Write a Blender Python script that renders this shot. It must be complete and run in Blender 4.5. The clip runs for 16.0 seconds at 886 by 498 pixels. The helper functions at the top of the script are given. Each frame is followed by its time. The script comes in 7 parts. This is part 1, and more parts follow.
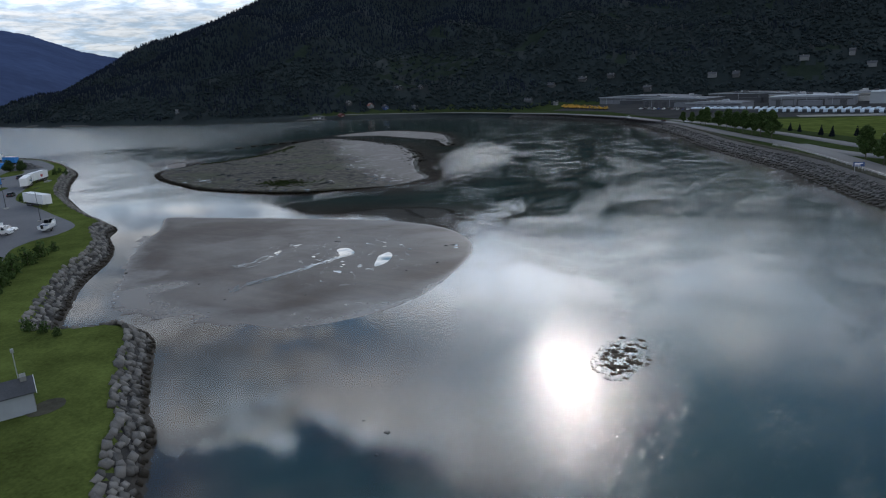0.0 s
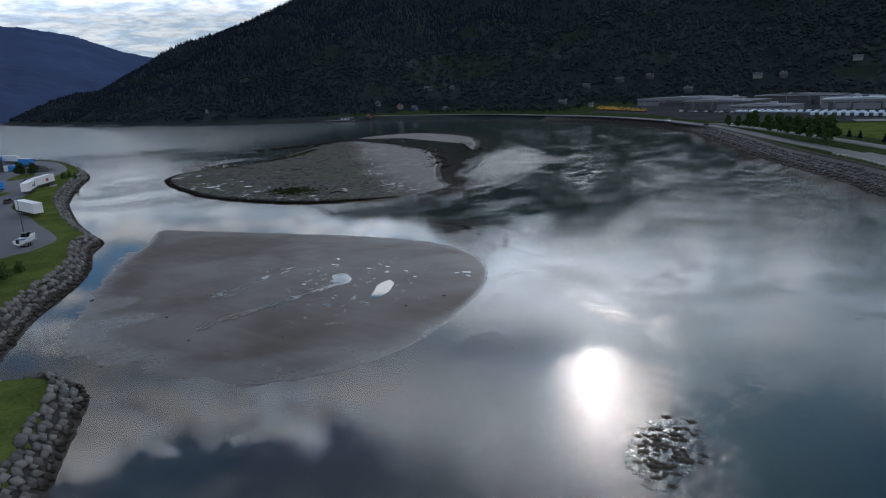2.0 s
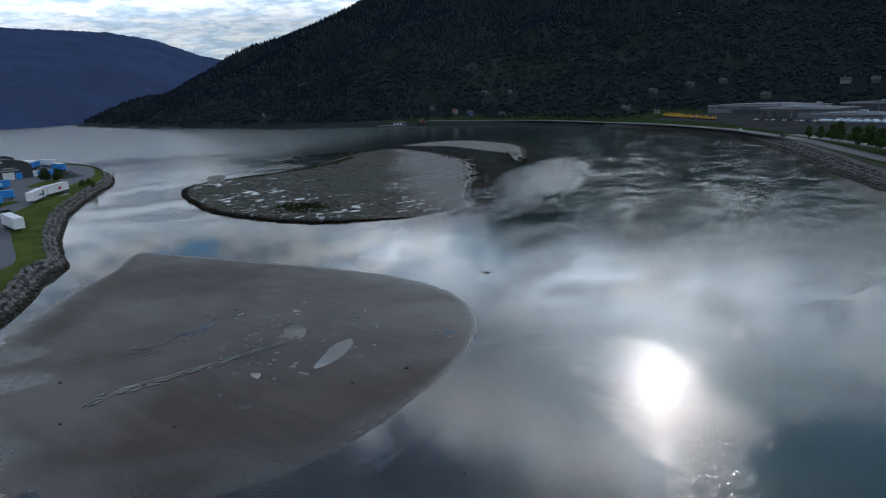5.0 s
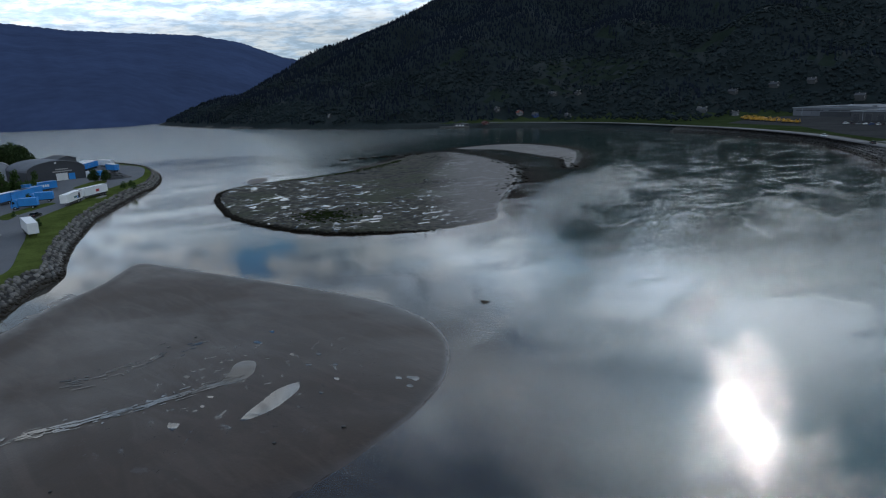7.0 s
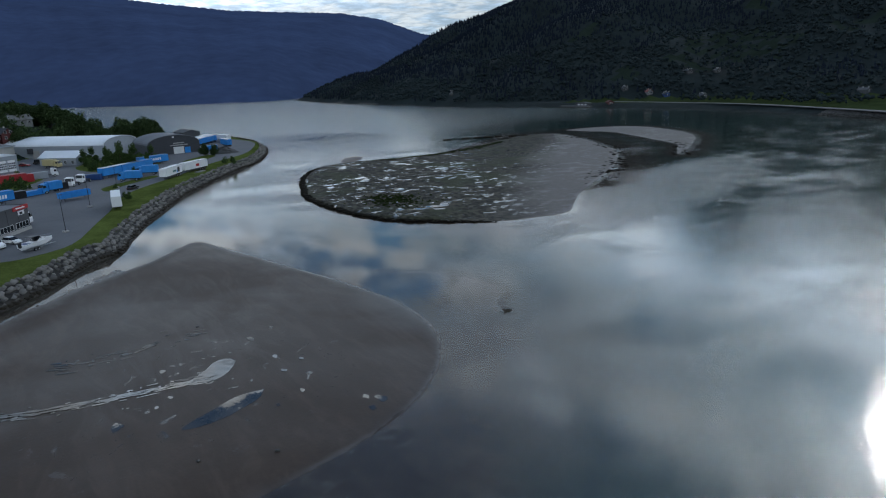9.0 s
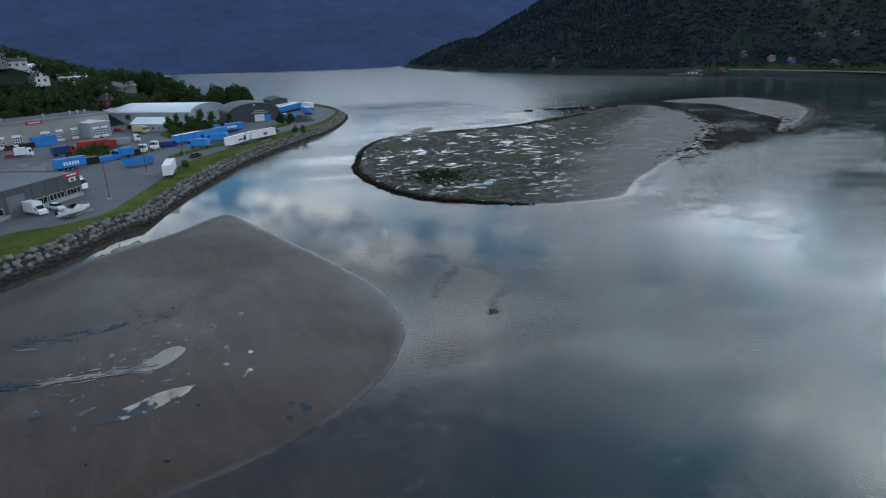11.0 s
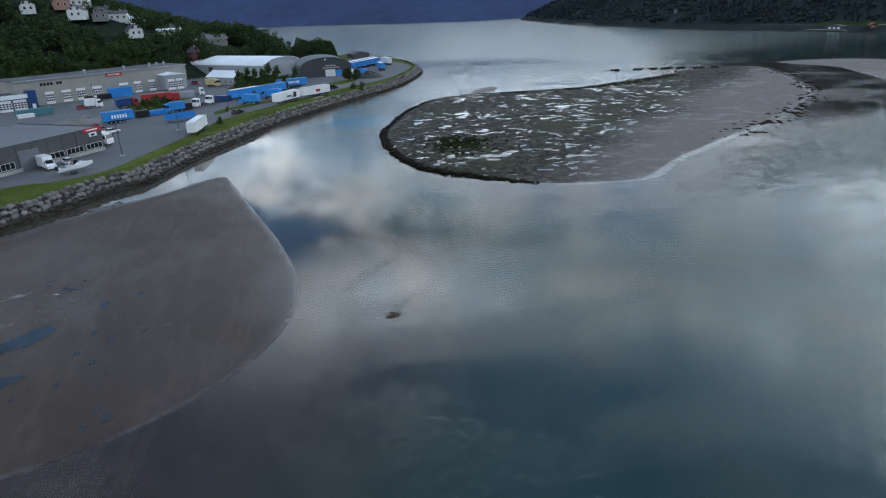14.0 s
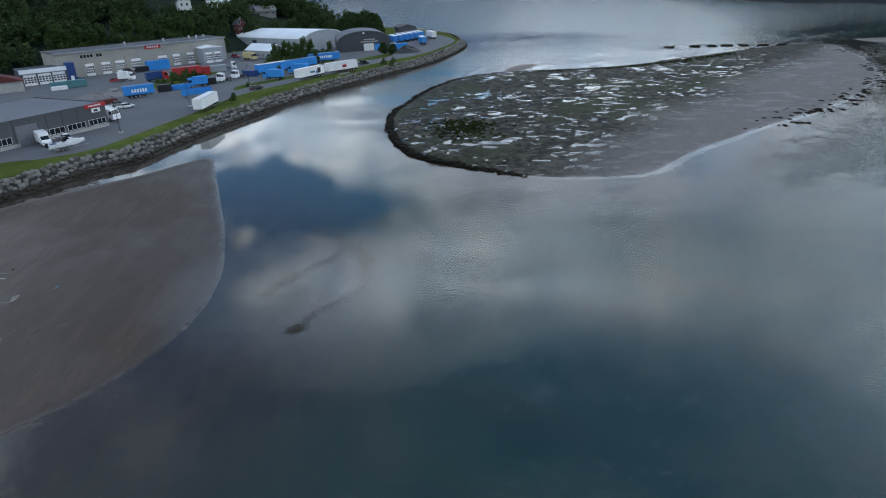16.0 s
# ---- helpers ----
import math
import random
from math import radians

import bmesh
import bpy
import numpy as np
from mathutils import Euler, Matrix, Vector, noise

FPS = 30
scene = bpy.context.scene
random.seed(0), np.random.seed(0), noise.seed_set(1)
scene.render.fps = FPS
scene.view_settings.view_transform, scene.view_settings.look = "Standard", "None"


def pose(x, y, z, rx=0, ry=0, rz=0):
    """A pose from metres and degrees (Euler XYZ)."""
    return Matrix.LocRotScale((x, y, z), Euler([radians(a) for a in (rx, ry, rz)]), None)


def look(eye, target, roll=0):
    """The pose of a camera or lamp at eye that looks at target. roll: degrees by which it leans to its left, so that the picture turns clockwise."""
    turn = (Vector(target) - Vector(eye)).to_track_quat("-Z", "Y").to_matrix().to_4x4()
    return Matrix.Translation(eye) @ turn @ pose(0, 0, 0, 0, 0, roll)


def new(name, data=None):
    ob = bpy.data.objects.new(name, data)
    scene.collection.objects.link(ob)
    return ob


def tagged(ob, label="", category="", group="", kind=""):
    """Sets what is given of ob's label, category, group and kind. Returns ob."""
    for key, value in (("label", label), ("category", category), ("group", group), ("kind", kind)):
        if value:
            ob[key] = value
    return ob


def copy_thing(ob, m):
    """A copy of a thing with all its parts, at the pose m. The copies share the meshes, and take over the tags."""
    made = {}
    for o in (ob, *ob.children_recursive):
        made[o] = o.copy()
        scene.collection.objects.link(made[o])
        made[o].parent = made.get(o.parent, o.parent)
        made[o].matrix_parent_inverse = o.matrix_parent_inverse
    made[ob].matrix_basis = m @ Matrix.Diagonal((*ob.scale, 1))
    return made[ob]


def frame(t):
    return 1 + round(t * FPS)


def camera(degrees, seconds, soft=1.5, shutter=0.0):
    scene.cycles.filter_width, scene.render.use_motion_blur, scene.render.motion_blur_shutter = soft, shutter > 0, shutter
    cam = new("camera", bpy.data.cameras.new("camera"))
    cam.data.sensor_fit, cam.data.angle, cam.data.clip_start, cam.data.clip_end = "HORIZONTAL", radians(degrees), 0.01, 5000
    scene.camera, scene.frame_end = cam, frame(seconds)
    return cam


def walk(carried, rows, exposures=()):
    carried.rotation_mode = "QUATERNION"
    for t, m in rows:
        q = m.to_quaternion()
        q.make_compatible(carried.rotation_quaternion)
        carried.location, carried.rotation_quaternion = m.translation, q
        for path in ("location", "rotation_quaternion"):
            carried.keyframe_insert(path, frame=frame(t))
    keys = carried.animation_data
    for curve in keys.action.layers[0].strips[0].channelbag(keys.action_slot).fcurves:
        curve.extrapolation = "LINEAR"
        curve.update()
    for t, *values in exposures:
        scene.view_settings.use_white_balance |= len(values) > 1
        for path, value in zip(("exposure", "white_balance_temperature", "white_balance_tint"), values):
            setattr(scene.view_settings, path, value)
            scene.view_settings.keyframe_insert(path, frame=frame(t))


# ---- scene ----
cam = camera(69.4, 16.0, soft=1.15)

PATH = [
    (0, (0.134, -17.08, 34.913), (-0.796, -15.383, 34.408), -2.6),
    (0.5, (-1.344, -12.351, 34.943), (-2.292, -10.664, 34.439), -2.6),
    (1, (-2.818, -7.566, 34.99), (-3.787, -5.89, 34.487), -2.6),
    (1.5, (-4.18, -2.751, 35.014), (-5.171, -1.088, 34.512), -2.5),
    (2, (-5.344, 2.032, 35.045), (-6.363, 3.679, 34.545), -2.5),
    (2.5, (-6.278, 6.878, 35.115), (-7.325, 8.508, 34.617), -2.6),
    (3, (-7.166, 11.712, 35.239), (-8.241, 13.324, 34.743), -2.5),
    (3.5, (-7.913, 16.497, 35.34), (-9.014, 18.092, 34.848), -2.5),
    (4, (-8.177, 21.381, 35.377), (-9.305, 22.958, 34.889), -2.4),
    (6.5, (-7.035, 46.893, 35.795), (-8.338, 48.334, 35.319), -2.3),
    (7, (-6.366, 52.04, 35.855), (-7.724, 53.43, 35.381), -2.3),
    (7.5, (-5.398, 57.089, 35.903), (-6.818, 58.414, 35.426), -2.2),
    (8, (-4.367, 62.21, 36.001), (-5.854, 63.456, 35.513), -2.2),
    (8.5, (-3.46, 67.469, 36.102), (-5.009, 68.628, 35.597), -2.2),
    (9, (-2.744, 72.853, 36.166), (-4.35, 73.923, 35.64), -2.2),
    (9.5, (-2.328, 78.222, 36.209), (-3.98, 79.209, 35.662), -2.3),
    (10, (-2.199, 83.502, 36.211), (-3.888, 84.41, 35.642), -2.4),
    (12.5, (-3.196, 109.372, 35.57), (-4.997, 109.937, 34.908), -2.6),
    (13, (-3.795, 114.541, 35.53), (-5.605, 115.047, 34.847), -2.6),
    (13.5, (-4.711, 119.669, 35.494), (-6.53, 120.117, 34.792), -2.6),
    (14, (-5.928, 124.74, 35.446), (-7.753, 125.132, 34.726), -2.7),
    (14.5, (-7.384, 129.729, 35.384), (-9.212, 130.064, 34.645), -2.8),
    (15, (-9.057, 134.617, 35.288), (-10.888, 134.898, 34.532), -2.7),
    (15.5, (-10.877, 139.386, 35.197), (-12.709, 139.611, 34.425), -2.9),
    (16, (-12.698, 144.113, 35.154), (-14.53, 144.284, 34.369), -2.9),
]
EXPOSURES = [(0, 0.2, 6800, 17), (2, 0.08, 6700, 17), (4, 0.04, 6500, 15), (7, -0.05, 6500, 13), (8.5, 0.0, 6500, 12.5), (10, 0.3, 6500, 12), (12.5, 0.62, 6700, 12), (16, 0.68, 6600, 13)]
walk(cam, [(t, look(eye, target, roll)) for t, eye, target, roll in PATH],
     exposures=EXPOSURES)

# ---- light ----
SUN_DIR = Vector((-0.262, 0.853, 0.452)).normalized()
SUN_EL = math.asin(SUN_DIR.z)
SUN_ROT = math.atan2(SUN_DIR.x, SUN_DIR.y)
sun = new("sun", bpy.data.lights.new("sun", "SUN"))
sun.data.energy, sun.data.angle, sun.data.color = 0.22, radians(2.0), (1.0, 0.95, 0.88)
sun.matrix_world = look((0, 0, 400), Vector((0, 0, 400)) - SUN_DIR)


def math_node(nt, op, a, b=None, c=None):
    n = nt.nodes.new("ShaderNodeMath")
    n.operation = op
    for i, v in enumerate((a, b, c)):
        if v is None:
            continue
        if isinstance(v, (int, float)):
            n.inputs[i].default_value = v
        else:
            nt.links.new(v, n.inputs[i])
    return n.outputs[0]


def mix_col(nt, fac, a, b, blend="MIX"):
    n = nt.nodes.new("ShaderNodeMix")
    n.data_type, n.blend_type = "RGBA", blend
    for sock, v in ((n.inputs[0], fac), (n.inputs[6], a), (n.inputs[7], b)):
        if isinstance(v, (int, float)):
            sock.default_value = v
        elif isinstance(v, tuple):
            sock.default_value = (*v[:3], 1)
        else:
            nt.links.new(v, sock)
    return n.outputs[2]


def ramp(nt, fac, lo, hi, smooth=True):
    n = nt.nodes.new("ShaderNodeMapRange")
    n.interpolation_type = "SMOOTHSTEP" if smooth else "LINEAR"
    n.inputs["From Min"].default_value, n.inputs["From Max"].default_value = lo, hi
    nt.links.new(fac, n.inputs["Value"])
    return n.outputs[0]


def noise_tex(nt, vec, scale, detail=4.0, rough=0.55, distort=0.0):
    n = nt.nodes.new("ShaderNodeTexNoise")
    n.inputs["Scale"].default_value, n.inputs["Detail"].default_value = scale, detail
    n.inputs["Roughness"].default_value, n.inputs["Distortion"].default_value = rough, distort
    if vec is not None:
        nt.links.new(vec, n.inputs["Vector"])
    return n.outputs["Fac"]


def vec_math(nt, op, a, b=None):
    n = nt.nodes.new("ShaderNodeVectorMath")
    n.operation = op
    for i, v in enumerate((a, b)):
        if v is None:
            continue
        if isinstance(v, tuple):
            n.inputs[i].default_value = v
        else:
            nt.links.new(v, n.inputs[i])
    return n


def make_world():
    w = bpy.data.worlds.new("sky")
    scene.world = w
    w.use_nodes = True
    nt = w.node_tree
    nt.nodes.clear()
    out = nt.nodes.new("ShaderNodeOutputWorld")
    bg = nt.nodes.new("ShaderNodeBackground")
    sky = nt.nodes.new("ShaderNodeTexSky")
    sky.sky_type, sky.sun_disc = "NISHITA", False
    sky.sun_elevation, sky.sun_rotation = SUN_EL, SUN_ROT
    sky.air_density, sky.dust_density, sky.ozone_density = 1.0, 0.6, 2.0
    tc = nt.nodes.new("ShaderNodeTexCoord")
    d = tc.outputs["Generated"]
    sep = nt.nodes.new("ShaderNodeSeparateXYZ")
    nt.links.new(d, sep.inputs[0])
    zz = math_node(nt, "ADD", math_node(nt, "MAXIMUM", sep.outputs[2], 0.0), 0.10)
    comb = nt.nodes.new("ShaderNodeCombineXYZ")
    nt.links.new(math_node(nt, "DIVIDE", sep.outputs[0], zz), comb.inputs[0])
    nt.links.new(math_node(nt, "DIVIDE", sep.outputs[1], zz), comb.inputs[1])
    flat = nt.nodes.new("ShaderNodeSeparateXYZ")
    nt.links.new(comb.outputs[0], flat.inputs[0])
    drift = vec_math(nt, "ADD", comb.outputs[0], (-10.5, 9.8, 0.0)).outputs[0]
    big = noise_tex(nt, drift, CLOUD_SCALE, 7.0, 0.56, 0.35)
    fine = noise_tex(nt, drift, CLOUD_SCALE * 3.1, 6.0, 0.62, 0.3)
    field = math_node(nt, "ADD", math_node(nt, "MULTIPLY", big, 0.60), math_node(nt, "MULTIPLY", fine, 0.40))
    low = math_node(nt, "POWER", 2.718, math_node(nt, "MULTIPLY", sep.outputs[2], -4.0))
    field = math_node(nt, "ADD", field, math_node(nt, "MULTIPLY", low, 0.115))

    def blob(u, v, size):
        """Soft round patch of the cloud deck, 1 at its middle."""
        q = vec_math(nt, "DISTANCE", comb.outputs[0], (u, v, 0.0)).outputs["Value"]
        return math_node(nt, "POWER", 2.718, math_node(nt, "MULTIPLY", math_node(nt, "POWER", math_node(nt, "DIVIDE", q, size), 2.0), -1.0))

    # the deck opens overhead; smaller gaps lie low over the fjord and the hill
    open_at = vec_math(nt, "DISTANCE", comb.outputs[0], (-0.50, 0.10, 0.0)).outputs["Value"]
    puffs = noise_tex(nt, drift, CLOUD_SCALE * 9.0, 5.0, 0.6, 0.3)
    frayed = math_node(nt, "ADD", open_at, math_node(nt, "ADD", math_node(nt, "MULTIPLY", math_node(nt, "SUBTRACT", fine, 0.5), 0.55), math_node(nt, "MULTIPLY", math_node(nt, "SUBTRACT", puffs, 0.5), 0.40)))
    deck = ramp(nt, frayed, 1.03, 1.09)
    field = math_node(nt, "ADD", field, math_node(nt, "SUBTRACT", math_node(nt, "MULTIPLY", deck, 0.28), math_node(nt, "ADD", 0.19, math_node(nt, "MULTIPLY", ramp(nt, open_at, 3.0, 4.2), -0.03))))
    # behind its sunlit edge the deck is grey and torn
    belly = math_node(nt, "MULTIPLY", ramp(nt, frayed, 1.30, 1.60), math_node(nt, "SUBTRACT", 1.0, ramp(nt, frayed, 1.65, 2.0)))
    field = math_node(nt, "SUBTRACT", field, math_node(nt, "MULTIPLY", belly, 0.105))
    # it is more broken towards the fjord
    field = math_node(nt, "SUBTRACT", field, math_node(nt, "MULTIPLY", math_node(nt, "MULTIPLY", ramp(nt, math_node(nt, "MULTIPLY", flat.outputs[0], -1.0), 1.8, 2.6), math_node(nt, "SUBTRACT", 1.0, ramp(nt, flat.outputs[1], 0.3, 0.9))), 0.085))
    for u, v, size, k in CLOUD_GAPS:
        field = math_node(nt, "SUBTRACT", field, math_node(nt, "MULTIPLY", blob(u, v, size), k))
    cover = ramp(nt, field, 0.465, 0.545)
    # thin torn veils drift over the open part
    cover = math_node(nt, "MAXIMUM", cover, math_node(nt, "MULTIPLY", ramp(nt, math_node(nt, "ADD", math_node(nt, "MULTIPLY", fine, 0.6), math_node(nt, "MULTIPLY", puffs, 0.4)), 0.45, 0.60), math_node(nt, "MULTIPLY", math_node(nt, "SUBTRACT", 1.0, deck), 0.18)))
    dot = vec_math(nt, "DOT_PRODUCT", d, tuple(SUN_DIR)).outputs["Value"]
    near = math_node(nt, "POWER", math_node(nt, "MAXIMUM", dot, 0.0), 16.0)
    core = math_node(nt, "POWER", math_node(nt, "MAXIMUM", dot, 0.0), 260.0)
    lum = math_node(nt, "ADD", math_node(nt, "ADD", math_node(nt, "MULTIPLY", near, GLOW_NEAR), CLOUD_BASE), math_node(nt, "MULTIPLY", core, GLOW_CORE))
    soft = ramp(nt, open_at, 3.2, 4.2)
    shade = math_node(nt, "ADD", math_node(nt, "ADD", 0.55, math_node(nt, "MULTIPLY", soft, 0.22)), math_node(nt, "MULTIPLY", ramp(nt, math_node(nt, "ADD", math_node(nt, "MULTIPLY", fine, 0.55), math_node(nt, "MULTIPLY", puffs, 0.45)), 0.40, 0.60), math_node(nt, "SUBTRACT", 0.78, math_node(nt, "MULTIPLY", soft, 0.36))))
    shade = math_node(nt, "MULTIPLY", shade, math_node(nt, "SUBTRACT", math_node(nt, "SUBTRACT", 1.15, math_node(nt, "MULTIPLY", ramp(nt, open_at, 3.7, 4.6), 0.52)), math_node(nt, "MULTIPLY", belly, 0.58)))
    shade = math_node(nt, "ADD", shade, math_node(nt, "MULTIPLY", math_node(nt, "SUBTRACT", 1.0, ramp(nt, frayed, 1.12, 1.40)), math_node(nt, "MULTIPLY", ramp(nt, puffs, 0.35, 0.65), 1.35)))
    lum = math_node(nt, "MULTIPLY", lum, shade)
    for u, v, size, k in CLOUD_GAIN:
        lum = math_node(nt, "MULTIPLY", lum, math_node(nt, "ADD", 1.0, math_node(nt, "MULTIPLY", blob(u, v, size), k)))
    tone = mix_col(nt, ramp(nt, fine, 0.40, 0.62), (0.70, 0.93, 1.17), (0.89, 0.98, 1.03))
    cl = vec_math(nt, "SCALE", tone)
    nt.links.new(lum, cl.inputs["Scale"])
    skyc = mix_col(nt, 1.0, sky.outputs[0], (SKY_GAIN * 0.50, SKY_GAIN * 0.94, SKY_GAIN * 1.20), "MULTIPLY")
    core_sky = vec_math(nt, "SCALE", (1.0, 0.97, 0.92))
    nt.links.new(math_node(nt, "MULTIPLY", core, GLOW_CORE * 0.35), core_sky.inputs["Scale"])
    skyg = vec_math(nt, "ADD", skyc, core_sky.outputs[0]).outputs[0]
    col = mix_col(nt, math_node(nt, "MULTIPLY", cover, 0.92), skyg, cl.outputs[0])
    nt.links.new(col, bg.inputs["Color"])
    bg.inputs["Strength"].default_value = 0.09
    nt.links.new(bg.outputs[0], out.inputs[0])


CLOUD_SCALE, CLOUD_BASE, GLOW_NEAR, GLOW_CORE, SKY_GAIN = 0.95, 9.2, 18.0, 34.0, 0.87
# broad low patch: unseen cloud behind the mountain, added to brighten the fjord
CLOUD_GAIN = ((-1.90, 2.10, 0.26, 0.9), (-1.00, 2.22, 0.36, 0.6), (-1.45, 1.95, 0.18, 0.5), (-6.2, 0.4, 2.2, 1.5), (-1.85, 0.30, 0.28, 0.6), (-2.55, 1.65, 0.60, -0.48), (-2.65, 0.30, 0.40, -0.22))
CLOUD_GAPS = ((-0.02, 1.42, 0.30, 0.22), (-1.46, 2.26, 0.13, 0.30), (-1.70, 2.36, 0.14, 0.25), (-2.75, 1.45, 0.65, 0.06), (-3.55, 0.42, 0.42, 0.22), (-3.95, 0.10, 0.35, 0.20), (-2.45, -0.46, 0.30, 0.40), (0.45, 1.80, 0.6, 0.20), (-2.75, 0.18, 0.48, -0.20), (-1.42, -0.52, 0.45, 0.26), (-2.05, 0.32, 0.36, -0.16))
make_world()


# ---- materials ----
def material(name, base, rough=0.8, metal=0.0, var=0.25, scale=0.5, bump=0.0, bump_scale=8.0, fine=None, spec=0.5, coords="Object", rand=0.0):
    """Principled material with two scales of tone variation and optional bump."""
    m = bpy.data.materials.new(name)
    m.use_nodes = True
    nt = m.node_tree
    p = nt.nodes["Principled BSDF"]
    tc = nt.nodes.new("ShaderNodeTexCoord")
    v = tc.outputs[coords]
    a = noise_tex(nt, v, scale, 4.0)
    b = noise_tex(nt, v, (fine or scale * 9), 3.0)
    f = math_node(nt, "ADD", math_node(nt, "MULTIPLY", a, 0.6), math_node(nt, "MULTIPLY", b, 0.4))
    f = ramp(nt, f, 0.3, 0.7, False)
    if rand:
        oi = nt.nodes.new("ShaderNodeObjectInfo")
        gi = nt.nodes.new("ShaderNodeNewGeometry")
        r = math_node(nt, "FRACT", math_node(nt, "ADD", oi.outputs["Random"], gi.outputs["Random Per Island"]))
        f = math_node(nt, "ADD", math_node(nt, "MULTIPLY", f, 1 - rand), math_node(nt, "MULTIPLY", r, rand))
    lo = tuple(c * (1 - var) for c in base)
    hi = tuple(min(1.0, c * (1 + var)) for c in base)
    nt.links.new(mix_col(nt, f, lo, hi), p.inputs["Base Color"])
    p.inputs["Roughness"].default_value, p.inputs["Metallic"].default_value = rough, metal
    p.inputs["Specular IOR Level"].default_value = spec
    if bump:
        bn = nt.nodes.new("ShaderNodeBump")
        bn.inputs["Strength"].default_value = bump
        bn.inputs["Distance"].default_value = 0.1
        nt.links.new(noise_tex(nt, v, bump_scale, 4.0), bn.inputs["Height"])
        nt.links.new(bn.outputs[0], p.inputs["Normal"])
    return m


def glossy_paint(name, base, rough=0.35, var=0.08):
    return material(name, base, rough, 0.0, var, 0.4)


def make_water():
    m = bpy.data.materials.new("river_water")
    m.use_nodes = True
    nt = m.node_tree
    p = nt.nodes["Principled BSDF"]
    p.inputs["Base Color"].default_value = (0.86, 0.95, 0.95, 1)
    p.inputs["Transmission Weight"].default_value = 1.0
    p.inputs["IOR"].default_value = 1.38
    geo = nt.nodes.new("ShaderNodeNewGeometry")
    pos = geo.outputs["Position"]
    # streaks of wind and current on three scales
    mp = nt.nodes.new("ShaderNodeMapping")
    mp.inputs["Rotation"].default_value = (0, 0, radians(35))
    mp.inputs["Scale"].default_value = (1.0, 0.65, 1.0)
    nt.links.new(pos, mp.inputs["Vector"])
    n1 = noise_tex(nt, mp.outputs[0], 1.2, 4.0, 0.62, 0.4)
    chop = noise_tex(nt, mp.outputs[0], 0.90, 4.0, 0.60, 0.4)
    # calm and ruffled patches, and cat's-paws on the current
    paws = ramp(nt, noise_tex(nt, mp.outputs[0], 0.045, 6.0, 0.7, 0.6), 0.44, 0.60)
    sep = nt.nodes.new("ShaderNodeSeparateXYZ")
    nt.links.new(pos, sep.inputs[0])

    def across(kx, ky, lo, hi):
        return ramp(nt, math_node(nt, "ADD", math_node(nt, "MULTIPLY", sep.outputs[0], kx), math_node(nt, "MULTIPLY", sep.outputs[1], ky)), lo, hi)

    # the main current runs along the north-east side of the bars
    run = across(0.80, 0.42, -12.0, 70.0)
    rapid = math_node(nt, "MULTIPLY", across(0.80, 0.42, -28.0, 20.0), across(0.55, 0.83, 92.0, 165.0))
    # wind ruffles the open fjord
    fjord = across(-1.0, -0.25, 170.0, 330.0)
    # but not in the lee of the point
    fjord = math_node(nt, "MULTIPLY", fjord, ramp(nt, vec_math(nt, "DISTANCE", pos, (-372.0, 222.0, 0.0)).outputs["Value"], 32.0, 75.0))
    # slack water west of the shelf lies like glass
    slack = math_node(nt, "MAXIMUM", across(0.80, 0.42, -28.0, 14.0), across(-0.35, 0.94, 168.0, 205.0))
    ruffle = math_node(nt, "MULTIPLY", math_node(nt, "ADD", math_node(nt, "MULTIPLY", run, 0.42), 0.66), math_node(nt, "ADD", 0.30, math_node(nt, "MULTIPLY", paws, 0.85)))
    calm = math_node(nt, "ADD", 0.03, math_node(nt, "MULTIPLY", math_node(nt, "MULTIPLY", slack, ruffle), math_node(nt, "MAXIMUM", 0.05, math_node(nt, "SUBTRACT", math_node(nt, "SUBTRACT", 1.0, math_node(nt, "MULTIPLY", fjord, 0.9)), math_node(nt, "MULTIPLY", rapid, 0.6)))))
    chops = math_node(nt, "ADD", math_node(nt, "MULTIPLY", rapid, math_node(nt, "ADD", 0.24, math_node(nt, "MULTIPLY", ramp(nt, noise_tex(nt, mp.outputs[0], 0.09, 5.0, 0.7, 0.6), 0.46, 0.64), 0.56))), math_node(nt, "MULTIPLY", fjord, math_node(nt, "ADD", 0.02, math_node(nt, "MULTIPLY", paws, 0.10))))
    # riffle where the river spills over the shallow edge of the mud island
    rx, ry = math_node(nt, "ADD", sep.outputs[0], 132.0), math_node(nt, "ADD", sep.outputs[1], -262.0)
    ru = math_node(nt, "ADD", math_node(nt, "MULTIPLY", rx, -0.33 / 64), math_node(nt, "MULTIPLY", ry, 0.94 / 64))
    rw = math_node(nt, "ADD", math_node(nt, "MULTIPLY", rx, 0.94 / 17), math_node(nt, "MULTIPLY", ry, 0.33 / 17))
    rr = math_node(nt, "ADD", math_node(nt, "MULTIPLY", ru, ru), math_node(nt, "MULTIPLY", rw, rw))
    rr = math_node(nt, "ADD", rr, math_node(nt, "MULTIPLY", math_node(nt, "SUBTRACT", noise_tex(nt, mp.outputs[0], 0.17, 6.0, 0.72, 0.8), 0.5), 4.6))
    riffle = ramp(nt, math_node(nt, "MULTIPLY", rr, -1.0), -1.5, 0.1)
    chops = math_node(nt, "ADD", chops, math_node(nt, "MULTIPLY", riffle, 0.80))
    fine = math_node(nt, "ADD", calm, math_node(nt, "MULTIPLY", chops, 0.15))
    mid = lambda v, k: math_node(nt, "MULTIPLY", math_node(nt, "SUBTRACT", v, 0.5), k)
    h = math_node(nt, "MULTIPLY", mid(n1, 0.115), fine)
    h = math_node(nt, "ADD", h, math_node(nt, "MULTIPLY", mid(chop, 0.36), chops))
